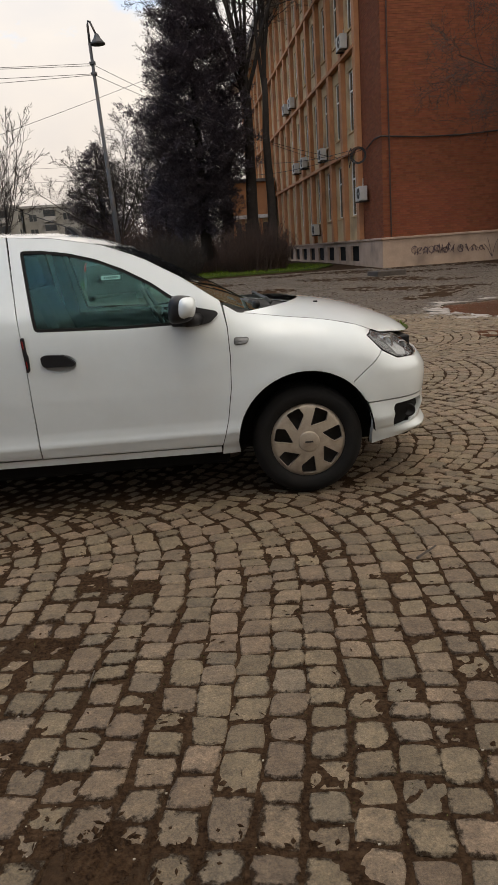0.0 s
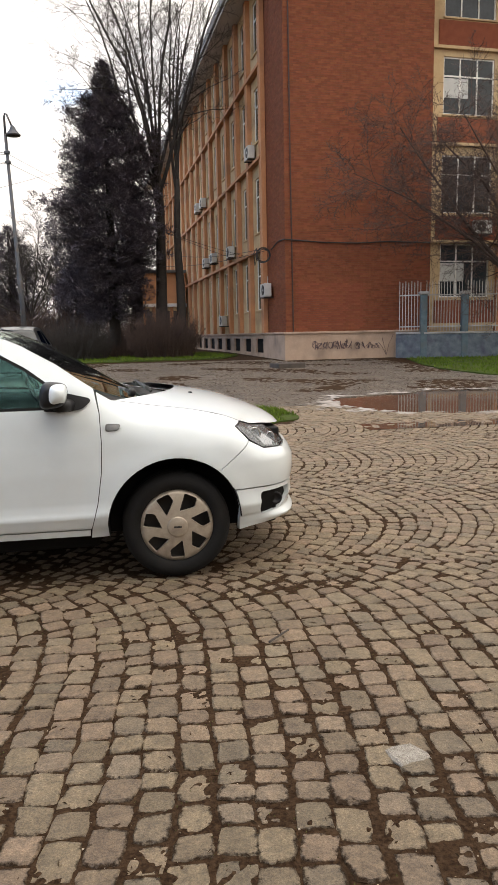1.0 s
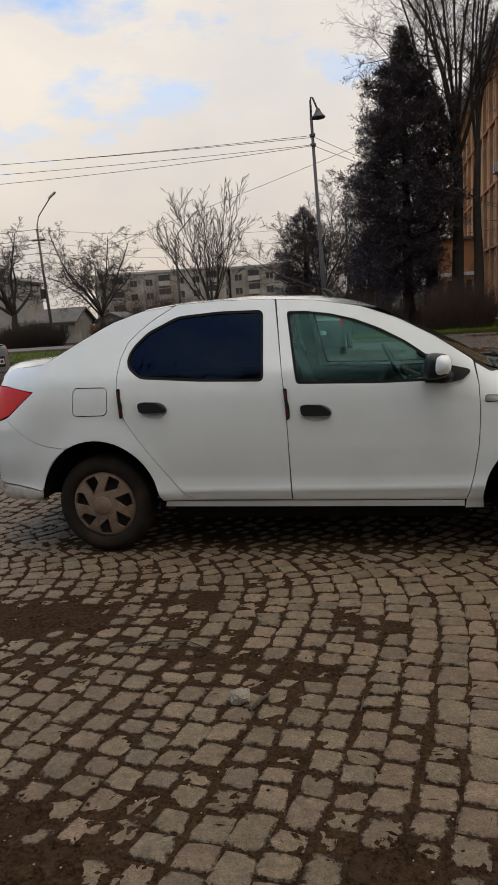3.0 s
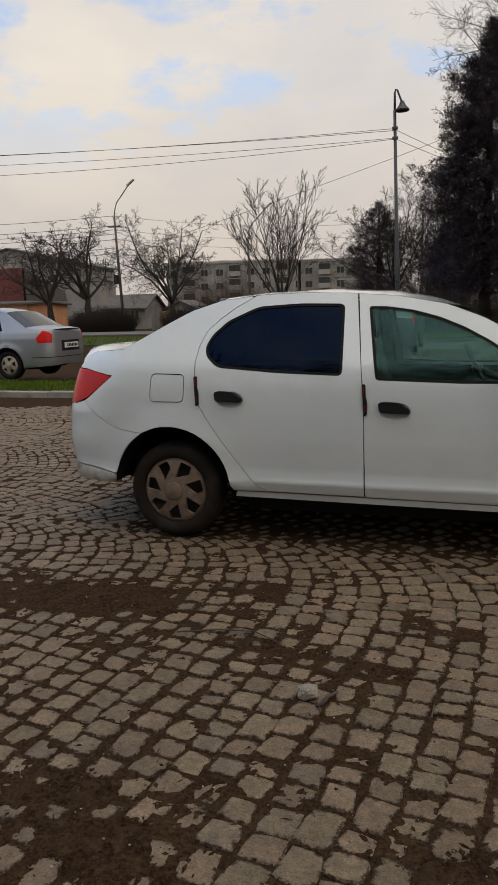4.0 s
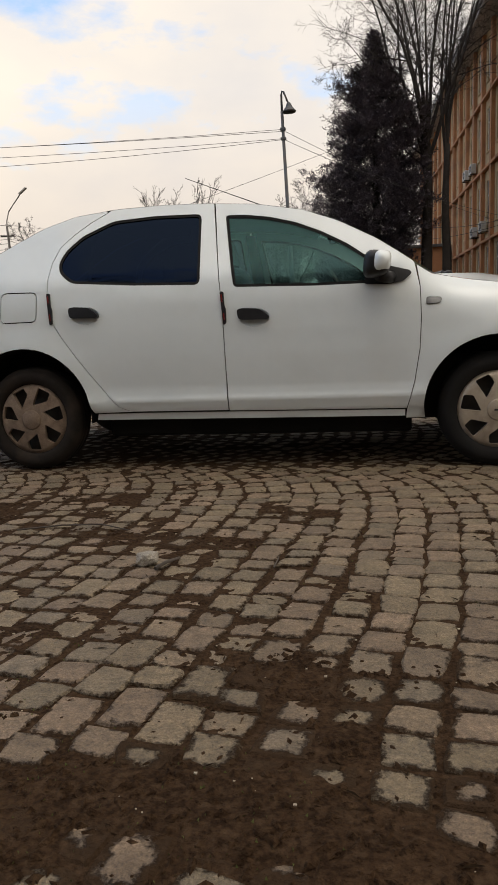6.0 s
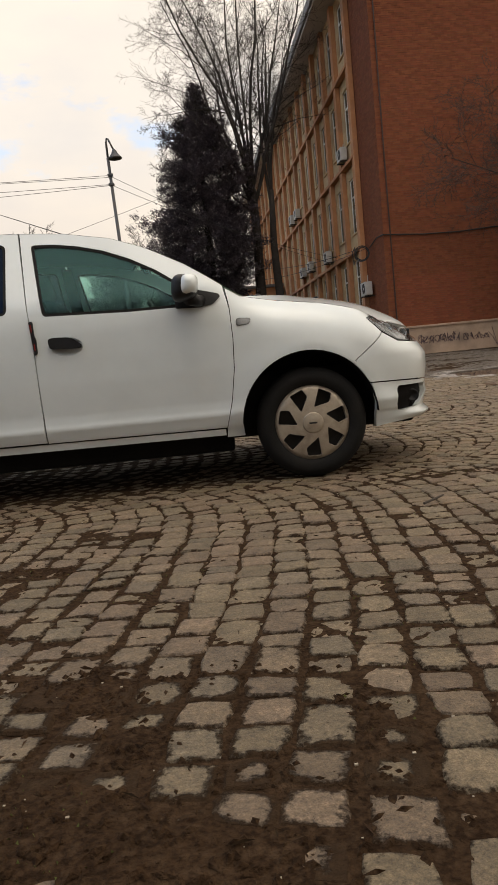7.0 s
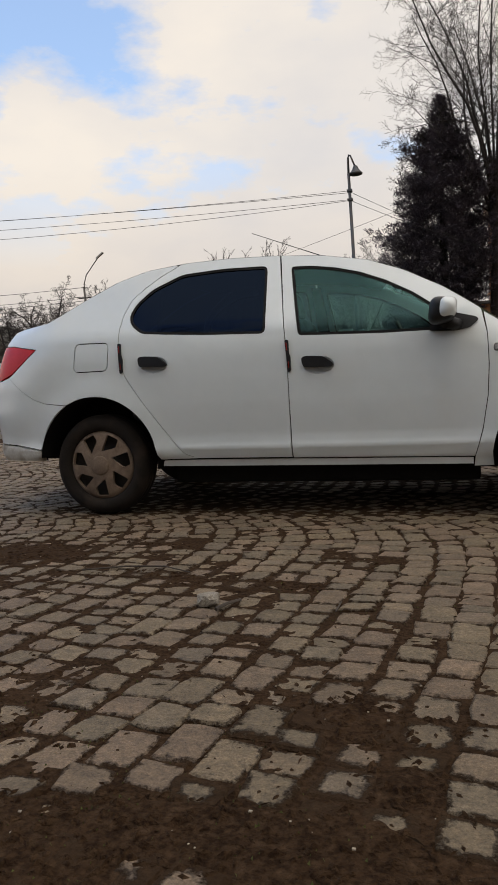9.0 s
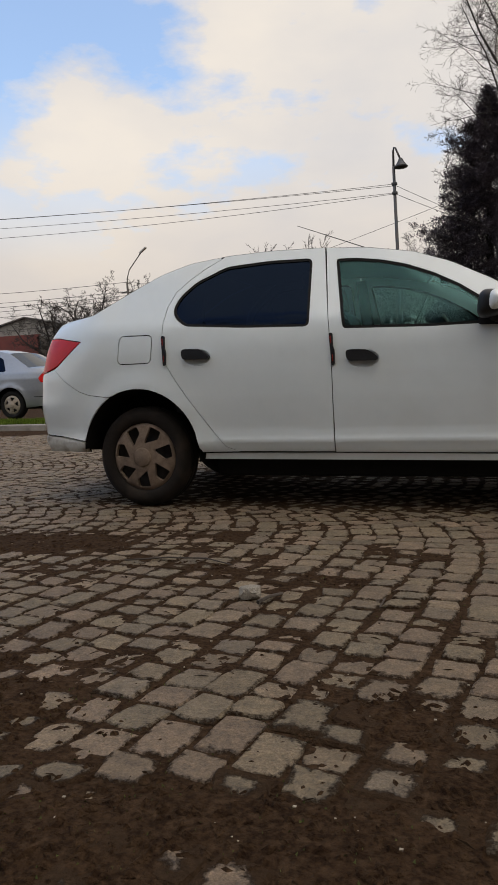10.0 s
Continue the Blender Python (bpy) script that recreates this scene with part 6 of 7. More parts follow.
def conifer(name, m, seed, profile, label, density=1.0, rag=0.45):
    """A dark evergreen: trunk and boughs of small needle sprays; profile gives (height, radius) from the lowest boughs to the tip."""
    t = thing(name, m, label, "tree")
    rng = random.Random(seed)
    height = profile[-1][0]
    Shape().tube([(0, 0, -0.15), (0.05, 0, height * 0.5), (0, 0, height * 0.97)], [0.30, 0.17, 0.02], 9).done("trunk", "bark_dark", t, smooth=True)
    v, f = [], []
    low = profile[0][0]
    for w in range(int((height - low) * 13)):
        z = low + (height - low) * (w + rng.random()) / ((height - low) * 13)
        r = curve_at(profile, z)
        for b in range(int((4 + 5.0 * r) * density)):
            a = rng.uniform(0, 2 * math.pi)
            clump = noise.noise((math.cos(a) * 1.5 + seed, math.sin(a) * 1.5, z * 0.9)) + 0.6 * noise.noise((math.cos(a) * 3.5 + seed, math.sin(a) * 3.5, z * 2.2))
            if clump < -0.62:
                continue
            ln = max(r * (1 + rag * clump) * rng.uniform(0.55, 1.12), 0.12)
            droop = rng.uniform(-0.30, 0.18)
            for s in range(int((3 + 2.2 * ln) * density)):
                k = 0.2 + 0.8 * rng.random() ** 0.5
                x0, y0, z0 = math.cos(a) * ln * k, math.sin(a) * ln * k, z - droop * ln * k + rng.uniform(-0.10, 0.10)
                for _ in range(13):
                    x, y, zz = x0 + rng.gauss(0, 0.11), y0 + rng.gauss(0, 0.09), z0 + rng.gauss(0, 0.07)
                    b1, up = a + rng.uniform(-1.5, 1.5), rng.uniform(-0.08, 0.14)
                    l2, wd = rng.uniform(0.08, 0.22), rng.uniform(0.014, 0.032)
                    n0 = len(v)
                    v += [(x - math.sin(b1) * wd, y + math.cos(b1) * wd, zz), (x + math.sin(b1) * wd, y - math.cos(b1) * wd, zz + wd * rng.uniform(-1, 1)),
                          (x + math.cos(b1) * l2, y + math.sin(b1) * l2, zz + up)]
                    f.append((n0, n0 + 1, n0 + 2))
    solid("crown", v, f, "needles", t)
    return t


def shrub(name, m, seed, sx, sy, h, stems, label, material="brush", group=""):
    """A leafless thicket of thin stems."""
    t = thing(name, m, label, "shrub", group)
    rng = random.Random(seed)
    sh = Shape()
    for _ in range(stems):
        x, y = rng.uniform(-sx, sx), rng.uniform(-sy, sy)
        if (x / sx) ** 2 + (y / sy) ** 2 > 1:
            continue
        k = 1 - 0.5 * ((x / sx) ** 2 + (y / sy) ** 2)
        p = Vector((x, y, -0.05))
        d = Vector((x / sx * 0.35 + rng.uniform(-0.3, 0.3), y / sy * 0.3 + rng.uniform(-0.3, 0.3), 1))
        ln = h * k * rng.uniform(0.6, 1.1)
        pts = [p + d * ln * q + Vector((rng.uniform(-1, 1), rng.uniform(-1, 1), 0)) * 0.07 * q for q in (0, 0.4, 0.75, 1.0)]
        sh.tube(pts, [0.010, 0.008, 0.006, 0.003], 3, cap=False)
        for _ in range(5):
            q = rng.uniform(0.3, 0.95)
            b0 = p + d * ln * q
            e = b0 + Vector((rng.uniform(-0.4, 0.4), rng.uniform(-0.4, 0.4), rng.uniform(0.05, 0.4))) * h * 0.4
            sh.tube([b0, e], [0.006, 0.002], 3, cap=False)
    sh.done("twig_mass", material, t, kind="stuff")
    return t


def at(x, y, rz=0):
    return pose(x, y, ground_z(y), 0, 0, rz)


conifer("evergreen_tree", at(2.25, 31.2), 2, [(1.7, 1.2), (2.8, 1.9), (4.6, 2.5), (6.8, 2.95), (8.9, 2.35), (11.2, 1.40), (12.6, 0.50), (13.4, 0.05)], "tall dark evergreen tree with a ragged pointed crown")
NEAR = "bare trees by the building"
bare_tree("bare_tree", at(4.68, 31.6), 35, 23.0, 0.28, "tall bare deciduous tree with long ascending limbs", NEAR, fork=0.37, limbs=9, angle=(5, 24), reach=0.74, gnarl=0.085, lift=0.02, dense=1.4, twig=0.0055,
          stems=((6.3, (-0.20, -0.05, 1), 12.5, 0.09), (7.4, (-0.74, 0.1, 0.55), 6.2, 0.045), (8.2, (-0.62, -0.35, 0.62), 6.4, 0.045), (7.8, (-0.70, 0.3, 0.66), 6.4, 0.045), (5.6, (-0.80, -0.2, 0.25), 4.6, 0.03), (6.8, (-0.80, -0.1, 0.38), 5.6, 0.035)),
          spread=(32, 66), shoot=0.78, slim=0.7)
bare_tree("bare_tree", at(5.5, 31.4), 47, 20.0, 0.22, "tall bare deciduous tree close to the building", NEAR, fork=0.42, limbs=5, angle=(4, 13), reach=0.70, gnarl=0.08, lift=0.03, dense=1.05, twig=0.006, spread=(30, 60), shoot=0.6, slim=0.8)
bare_tree("bare_tree", at(3.42, 32.0), 53, 10.5, 0.34, "stout bare tree between evergreen and building", NEAR, fork=0.36, limbs=5, angle=(8, 30), reach=0.6, gnarl=0.08, dense=0.8, twig=0.006)
bare_tree("bare_tree", at(1.2, 33.5), 59, 8.5, 0.16, "slim bare tree under the evergreen", NEAR, fork=0.35, limbs=5, angle=(8, 35), reach=0.7, gnarl=0.10, dense=0.9, twig=0.006)
conifer("evergreen_tree", at(0.2, 38.0), 5, [(0.6, 1.3), (2.0, 1.7), (4.0, 1.2), (5.6, 0.1)], "dark evergreen tree behind the lamp", 0.9)
shrub("shrub", at(4.45, 29.0), 4, 1.3, 0.9, 2.3, 1500, "brown leafless shrub on the grass")
shrub("shrub", at(0.4, 29.2), 6, 1.5, 0.9, 2.0, 1000, "dark leafless shrub on the grass", "bark_dark")
shrub("thicket", at(3.5, 34.6), 19, 1.8, 0.9, 2.4, 700, "tall brown leafless thicket behind the trees")
shrub("thicket", at(-1.2, 34.0), 23, 2.2, 0.9, 3.0, 900, "brown leafless thicket behind the lamp")
shrub("shrub", at(2.6, 30.6), 9, 1.0, 0.6, 1.0, 300, "low brown leafless shrub")
shrub("shrub", at(-3.2, 30.0), 10, 2.2, 1.0, 1.7, 700, "brown leafless shrub on the grass")
bare_tree("bare_tree", at(18.2, 20.6), 61, 14.5, 0.24, "bare tree with reddish twigs beside the fence", "", "brush", fork=0.16, limbs=12, angle=(18, 72), reach=0.62, gnarl=0.12, lift=0.02, dense=1.8, twig=0.006, spread=(30, 62), slim=0.8)
# across the road
ROW = "bare trees across the road"
bare_tree("bare_tree", at(-3.4, 46), 71, 10.4, 0.24, "rounded bare tree across the road", ROW, fork=0.22, limbs=10, angle=(10, 66), reach=0.78, gnarl=0.08, lift=0.02, dense=1.3, twig=0.0085, spread=(28, 55), slim=0.62)
conifer("evergreen_tree", at(-4.7, 48), 12, [(0.5, 2.4), (2.5, 2.6), (4.5, 2.2), (6.0, 1.7), (7.6, 1.2), (8.6, 0.2)], "dark ragged evergreen tree across the road", 0.75, 0.7)
bare_tree("bare_tree", at(-11.4, 46), 73, 10.4, 0.20, "fan-shaped bare tree across the road", ROW, fork=0.15, limbs=11, angle=(8, 56), reach=0.78, gnarl=0.05, lift=0.045, dense=0.95, twig=0.010, spread=(16, 34), slim=0.75)
bare_tree("bare_tree", at(-19.6, 45.5), 79, 8.9, 0.27, "broad dark gnarled bare tree across the road", ROW, fork=0.24, limbs=9, angle=(16, 74), reach=0.88, gnarl=0.15, lift=0.0, dense=1.25, twig=0.0095, spread=(30, 62), slim=0.8)
bare_tree("bare_tree", at(-27.0, 46), 83, 9.2, 0.34, "knobbly pruned bare tree across the road", ROW, fork=0.28, limbs=7, angle=(15, 58), reach=0.82, gnarl=0.16, lift=0.03, dense=1.1, twig=0.012, spread=(35, 70))
bare_tree("bare_tree", at(-31.0, 47), 89, 9.4, 0.32, "dark bare tree before the white house", ROW, fork=0.26, limbs=7, angle=(15, 54), reach=0.80, gnarl=0.13, lift=0.03, dense=1.2, twig=0.011, spread=(35, 65))
bare_tree("bare_tree", at(0.6, 50), 97, 9.0, 0.20, "bare tree far behind the lamp", ROW, fork=0.2, limbs=8, angle=(8, 50), reach=0.75, gnarl=0.09, dense=1.15, twig=0.013)
bare_tree("bare_tree", at(-1.6, 55), 101, 8.0, 0.20, "bare tree far behind the lamp", ROW, fork=0.2, limbs=7, angle=(8, 45), reach=0.75, gnarl=0.09, dense=1.15, twig=0.013)
for i, (x, y, h, w) in enumerate(((-1, 70, 5, 9), (8, 66, 7, 9), (-12, 74, 4, 8), (-24, 70, 6.0, 6))):
    shrub("thicket", at(x, y), 120 + i, w, 3.0, h, 1200, "dense brown thicket far off", "brush", "far thickets")
for i, (x0, w, h) in enumerate(((-25.2, 2.6, 2.0), (-16.0, 4.0, 2.2))):
    shrub("hedge", at(x0, 44.9), 140 + i, w, 0.9, h, 3200, "dark clipped hedge along the far pavement", "bark_dark")
# trees behind the camera, seen mirrored in the car's windows
for x, y, seed, h in ((-2.0, -10.5, 201, 16.0), (4.0, -11.0, 207, 16.5), (-8.0, -10.5, 211, 14.0), (1.0, -14.0, 213, 15.0)):
    bare_tree("bare_tree", at(x, y), seed, h, 0.28, "bare street tree mirrored in the car windows", "bare street trees", fork=0.16, limbs=8, angle=(15, 60), reach=0.6, gnarl=0.08, lift=0.02, dense=1.1, twig=0.010)


# ---- lamps, poles, wires ----
def street_lamp():
    t = thing("street_lamp", at(-0.60, 20.6) @ Matrix.Rotation(radians(-1.7), 4, "Y"), "tall dark metal lamp post with a hooked arm and bell lamp", "street lamp")
    Shape().tube([(0, 0, -0.2), (0, 0, 3.2), (0, 0, 3.25), (0, 0, 7.55)], [0.085, 0.080, 0.062, 0.048], 12).done("pole", "lamp_metal", t, smooth=True)
    Shape().tube([(0, 0, -0.2), (0, 0, 0.5)], [0.13, 0.11], 12).done("base", "lamp_metal", t, smooth=True)
    Shape().tube([(0, 0, 7.5), (0.01, 0, 8.05), (0.04, 0, 8.16), (0.09, 0, 8.14), (0.16, 0, 7.95), (0.22, 0, 7.78)], [0.04, 0.035, 0.033, 0.032, 0.030, 0.03], 9).done("arm", "lamp_metal", t, smooth=True)
    m = Shape()
    prof = [(0.03, 7.80), (0.07, 7.76), (0.11, 7.66), (0.19, 7.56), (0.23, 7.52), (0.22, 7.49), (0.05, 7.50)]
    for k in range(20):
        a0, a1 = 2 * math.pi * k / 20, 2 * math.pi * (k + 1) / 20
        for (r0, z0), (r1, z1) in zip(prof, prof[1:]):
            m.add([(0.24 + r0 * math.cos(a0), r0 * math.sin(a0), z0), (0.24 + r0 * math.cos(a1), r0 * math.sin(a1), z0), (0.24 + r1 * math.cos(a1), r1 * math.sin(a1), z1), (0.24 + r1 * math.cos(a0), r1 * math.sin(a0), z1)], [(0, 1, 2, 3)])
    m.done("lamp_bell", "lamp_metal", t, smooth=True)
    for z in (6.95, 6.65):
        Shape().box(-0.09, 0.09, -0.07, 0.07, z, z + 0.08, 0.01).done("wire_clamp", "lamp_metal", t)


street_lamp()


def concrete_pole(x, y, h, lean, arm, name="street_lamp", label="grey concrete street lamp pole with a long arm", box=True):
    t = thing(name, at(x, y), label, "street lamp")
    Shape().tube([(lean, 0, -0.2), (0, 0, h)], [0.13, 0.08], 10).done("pole", "roof_grey", t, smooth=True)
    if arm:
        Shape().tube([(0, 0, h - 0.6), (0.03, 0, h + 0.35), (0.35, -0.2, h + 0.95), (1.75, -0.9, h + 2.0)], 0.04, 7).done("arm", "roof_grey", t, smooth=True)
        Shape().box(-0.35, 0.35, -0.12, 0.12, -0.06, 0.06, 0.04, Matrix.Translation((1.95, -1.0, h + 2.12)) @ Matrix.Rotation(radians(-35), 4, "Y")).done("lamp_head", "ac_white", t)
    if box:
        Shape().box(-0.16, 0.16, -0.34, -0.1, h - 4.9, h - 4.2, 0.05).done("junction_box", "cable", t)
        Shape().box(-0.5, 0.5, -0.06, 0.06, h - 0.75, h - 0.66).done("cross_arm", "steel_dark", t)
    return t


concrete_pole(-23.8, 45, 8.4, 0.35, True)
concrete_pole(-15.0, 50, 6.9, 0.1, True, label="thin grey street lamp pole farther along the road", box=False)
concrete_pole(-2.5, 60, 9.4, 0.0, False, "utility_pole", "thin dark utility pole", False)


def wire(a, b, sag, r=0.008, n=24):
    t = Shape().tube([(a[0] + (b[0] - a[0]) * q, a[1] + (b[1] - a[1]) * q, a[2] + (b[2] - a[2]) * q - sag * 4 * q * (1 - q)) for q in (i / n for i in range(n + 1))], r, 4)
    return tagged(t.done("overhead_wire", "cable"), "thin black overhead wire between poles", "wire", "overhead wires")


LP = (-0.82, 20.6)
for dz, sag in ((7.22, 0.5), (7.16, 0.42), (6.93, 0.55), (6.90, 0.9)):
    wire((*LP, dz), (-40, 17, dz + 1.6), sag)
wire((*LP, 7.2), (8.6, 33.0, 5.2), 0.25)
wire((*LP, 6.92), (8.6, 30.5, 5.1), 0.3)
wire((-17.5, 44, 7.3), (6, 47, 14.5), 0.2, 0.014)
for k, (dz, dx) in enumerate(((8.9, 0), (8.2, 1.0), (7.9, 0.6), (7.6, -0.4), (7.2, 0.3), (6.6, 0), (6.2, 0))):
    wire((-23.8, 45, dz), (-60, 40 - k * 0.6, dz + 0.8 - 0.2 * k), 0.6, 0.017)
    if k % 2 == 0:
        wire((-23.8, 45, dz), (-2.5, 60, dz + 0.3), 0.7, 0.010)
wire((8.75, 26.0, 4.95), (5.0, 52, 8.0), 0.5, 0.014)
wire((8.75, 26.0, 4.85), (3.0, 52, 7.2), 0.6, 0.014)


# ---- houses across the road ----
def house_window(parent, x, y, z, w, h):
    win = new("window")
    win.parent = parent
    win.location = (x, y, z)
    t = 0.07
    Shape().box(0, w, -0.06, 0.0, 0, t).box(0, w, -0.06, 0, h - t, h).box(0, t, -0.06, 0, t, h - t).box(w - t, w, -0.06, 0, t, h - t).box(w / 2 - t / 2, w / 2 + t / 2, -0.055, 0, t, h - t).done("window_frame", "plaster_white", win)
    Shape().box(t / 2, w - t / 2, -0.03, -0.004, t / 2, h - t / 2).done("pane", "pane", win)


def gabled_house(x, y, w, d, h, ridge, wall, roof, label, rz=0, along=True, windows=()):
    t = thing("house", at(x, y, rz), label, "house", "houses across the road")
    Shape().box(0, w, 0, d, -0.3, h).done("wall", wall, t)
    o = 0.35
    if along:
        v = [(-o, -o, h), (w + o, -o, h), (w + o, d / 2, h + ridge), (-o, d / 2, h + ridge), (w + o, d + o, h), (-o, d + o, h)]
        f = [(0, 1, 2, 3), (3, 2, 4, 5)]
        g = [(0, 0, h), (0, d, h), (0, d / 2, h + ridge * 0.93), (w, 0, h), (w, d, h), (w, d / 2, h + ridge * 0.93)]
    else:
        v = [(-o, -o, h), (-o, d + o, h), (w / 2, d + o, h + ridge), (w / 2, -o, h + ridge), (w + o, d + o, h), (w + o, -o, h)]
        f = [(0, 1, 2, 3), (3, 2, 4, 5)]
        g = [(0, 0, h), (w, 0, h), (w / 2, 0, h + ridge * 0.93), (0, d, h), (w, d, h), (w / 2, d, h + ridge * 0.93)]
    v2 = v + [(a, b_, c - 0.14) for a, b_, c in v]
    f2 = f + [tuple(i + 6 for i in q[::-1]) for q in f] + [(a, b_, b_ + 6, a + 6) for q in f for a, b_ in zip(q, q[1:] + q[:1])]
    solid("roof", v2, f2, roof, t)
    solid("gable", g[:3], [(0, 1, 2)], wall, t)
    solid("gable", g[3:], [(0, 1, 2)], wall, t)
    for wx, wz, ww, wh in windows:
        house_window(t, wx, -0.002, wz, ww, wh)
    return t


orange = gabled_house(-46.83, 50, 11.5, 6.5, 2.5, 0.2, "plaster_orange", "roof_grey", "orange plastered outbuilding with a sheet-clad upper wall")
Shape().box(0.2, 11.5, -0.05, 0.15, 2.7, 5.5, 0.02).done("sheet_wall", "roof_red", orange, "dark red sheet cladding")
solid("sheet_roof", [(x, y, z) for x in (11.3, 11.56) for y, z in ((-0.05, 2.72), (6.5, 2.72), (6.2, 3.6), (-0.05, 5.4))], [(3, 2, 1, 0), (4, 5, 6, 7), (0, 1, 5, 4), (1, 2, 6, 5), (2, 3, 7, 6), (3, 0, 4, 7)], "roof_grey", orange, "grey sheet metal side with a small window")
Shape().box(11.5, 11.60, 1.30, 2.27, 3.7, 4.5).done("window", "pane", orange)
gabled_house(-55.79, 62, 21, 3.5, 6.2, 2.4, "plaster_white", "roof_grey", "two-storey white house with a low grey roof", along=False, windows=((9, 3.6, 1.3, 1.5), (14, 3.6, 1.3, 1.5), (18.6, 3.4, 0.9, 1.5)))
gabled_house(-30.91, 56, 4.0, 4, 1.9, 1.3, "plaster_white", "roof_grey", "low white house with an old tiled roof", windows=((0.8, 0.8, 0.9, 0.9), (2.5, 0.8, 0.9, 0.9)))
gabled_house(-26.66, 60, 3.2, 4, 1.7, 0.9, "plaster_white", "roof_grey", "small white house with a grey gable", along=False, windows=((1.1, 0.7, 0.9, 0.8),))
gabled_house(-22.46, 63, 3.6, 5, 1.6, 1.2, "concrete", "roof_grey", "low shed with a dark tiled roof", windows=())


def board_fence(x, y, n, h, label):
    t = thing("wooden_fence", at(x, y), label, "fence")
    for i in range(n):
        Shape().box(i * 0.17, i * 0.17 + 0.15, -0.02, 0.02, 0.05, h + 0.04 * (i % 2), 0.006).done("board", "wood_fence", t)
    for z in (0.35, h - 0.3):
        Shape().box(0, n * 0.17, 0.02, 0.06, z, z + 0.08).done("rail", "wood_fence", t)


board_fence(-21.6, 47.5, 15, 1.4, "brown wooden board fence and gate")
gate = thing("gate_post", at(-22.0, 47.4), "yellowish gate post beside the wooden fence", "post")
Shape().box(-0.2, 0.2, -0.2, 0.2, -0.1, 2.0, 0.02).done("post", "plaster_white", gate)


def apartment(x, y, w, d, floors, rz, label):
    t = thing("apartment_block", at(x, y, rz), label, "apartment block", "far apartment blocks")
    h = floors * 3.0 + 0.8
    Shape().box(0, w, 0, d, -0.5, h).done("wall", "block_wall", t)
    Shape().box(-0.3, w + 0.3, -0.3, d + 0.3, h, h + 0.5).done("roof", "concrete", t)
    n = int(w / 3.6)
    for fl in range(floors):
        for i in range(n):
            x0 = 1.0 + i * 3.6
            if i % 3 == 1:
                bal = new("balcony")
                bal.parent = t
                bal.location = (x0 - 0.4, 0, 0.9 + fl * 3.0)
                Shape().box(0, 2.6, -1.1, 0, -0.1, 1.0).done("parapet", "concrete", bal)
                Shape().box(0.1, 2.5, -1.05, -0.05, 1.0, 2.3).done("glazing", "pane", bal)
                Shape().box(0, 2.6, -1.1, 0, 2.3, 2.45).done("slab", "concrete", bal)
            else:
                house_window(t, x0, -0.002, 1.0 + fl * 3.0, 1.7, 1.5)
        for k in range(int(d / 4)):
            win = new("window")
            win.parent = t
            Shape().box(w + 0.002, w + 0.05, 1.2 + k * 4, 2.8 + k * 4, 1.0 + fl * 3.0, 2.5 + fl * 3.0).done("pane", "pane", win)
    return t


apartment(-66, 150, 30, 11, 4, 6, "pale four-storey apartment block far off")
apartment(-36, 158, 13, 22, 4, 4, "white four-storey apartment block far off")
apartment(-31, 190, 9, 20, 4, 4, "white apartment block in the distance")
# an unseen row house, added to close the street behind the camera and block low sky light
back = thing("house", pose(-45, -25, -0.1), "unseen plain low row house added behind the street trees to block light", "house")
Shape().box(0, 96, -10, 0, 0, 8.6).done("wall", "concrete", back)
for i in range(22):
    for fl in range(2):
        win = new("window")
        win.parent = back
        Shape().box(1.5 + i * 4, 3.3 + i * 4, 0.002, 0.06, 1.2 + fl * 3.1, 2.8 + fl * 3.1).done("pane", "pane", win)
# a low brick house far behind the bare trees
gabled_house(5.2, 52, 4.5, 8, 3.6, 1.2, "salmon", "roof_grey", "salmon house wall behind the bare trees", windows=((0.6, 1.2, 1.0, 1.5), (2.7, 1.2, 1.0, 1.5)))


# ---- fence beside the school ----
def build_fence():
    t = thing("fence", pose(0, 0, 0), "pale iron railing on a blue-grey painted wall with pillars", "fence")
    run = [(13.55, 23.6), (14.42, 22.95), (16.03, 22.65), (17.64, 22.42), (19.25, 22.2), (20.86, 21.97), (22.47, 21.75)]
    for i, ((x0, y0), (x1, y1)) in enumerate(zip(run, run[1:])):
        a, ln = math.atan2(y1 - y0, x1 - x0), math.hypot(x1 - x0, y1 - y0)
        m = Matrix.Translation((x0, y0, ground_z(y0))) @ Matrix.Rotation(a, 4, "Z")
        Shape().box(0, ln, -0.10, 0.10, -0.2, 0.95, 0.015, m).done("wall_base", "fence_wall", t)
        Shape().box(0, ln, -0.14, 0.14, 0.95, 1.03, 0.015, m).done("coping", "concrete", t)
        if i:
            Shape().box(-0.13, 0.13, -0.13, 0.13, -0.2, 2.50, 0.02, m).done("pillar", "fence_blue", t)
            Shape().box(-0.18, 0.18, -0.18, 0.18, 2.50, 2.62, 0.02, m).done("pillar_cap", "concrete", t)
        for z in (1.22, 2.46):
            Shape().box(0.12, ln - 0.12, -0.02, 0.02, z, z + 0.045, 0, m).done("rail", "fence_pale", t)
        n = int(ln / 0.115)
        for k in range(1, n):
            Shape().box(k * ln / n - 0.011, k * ln / n + 0.011, -0.011, 0.011, 1.06, 2.98 + 0.06 * (k % 2), 0, m).done("bar", "fence_pale", t)


build_fence()


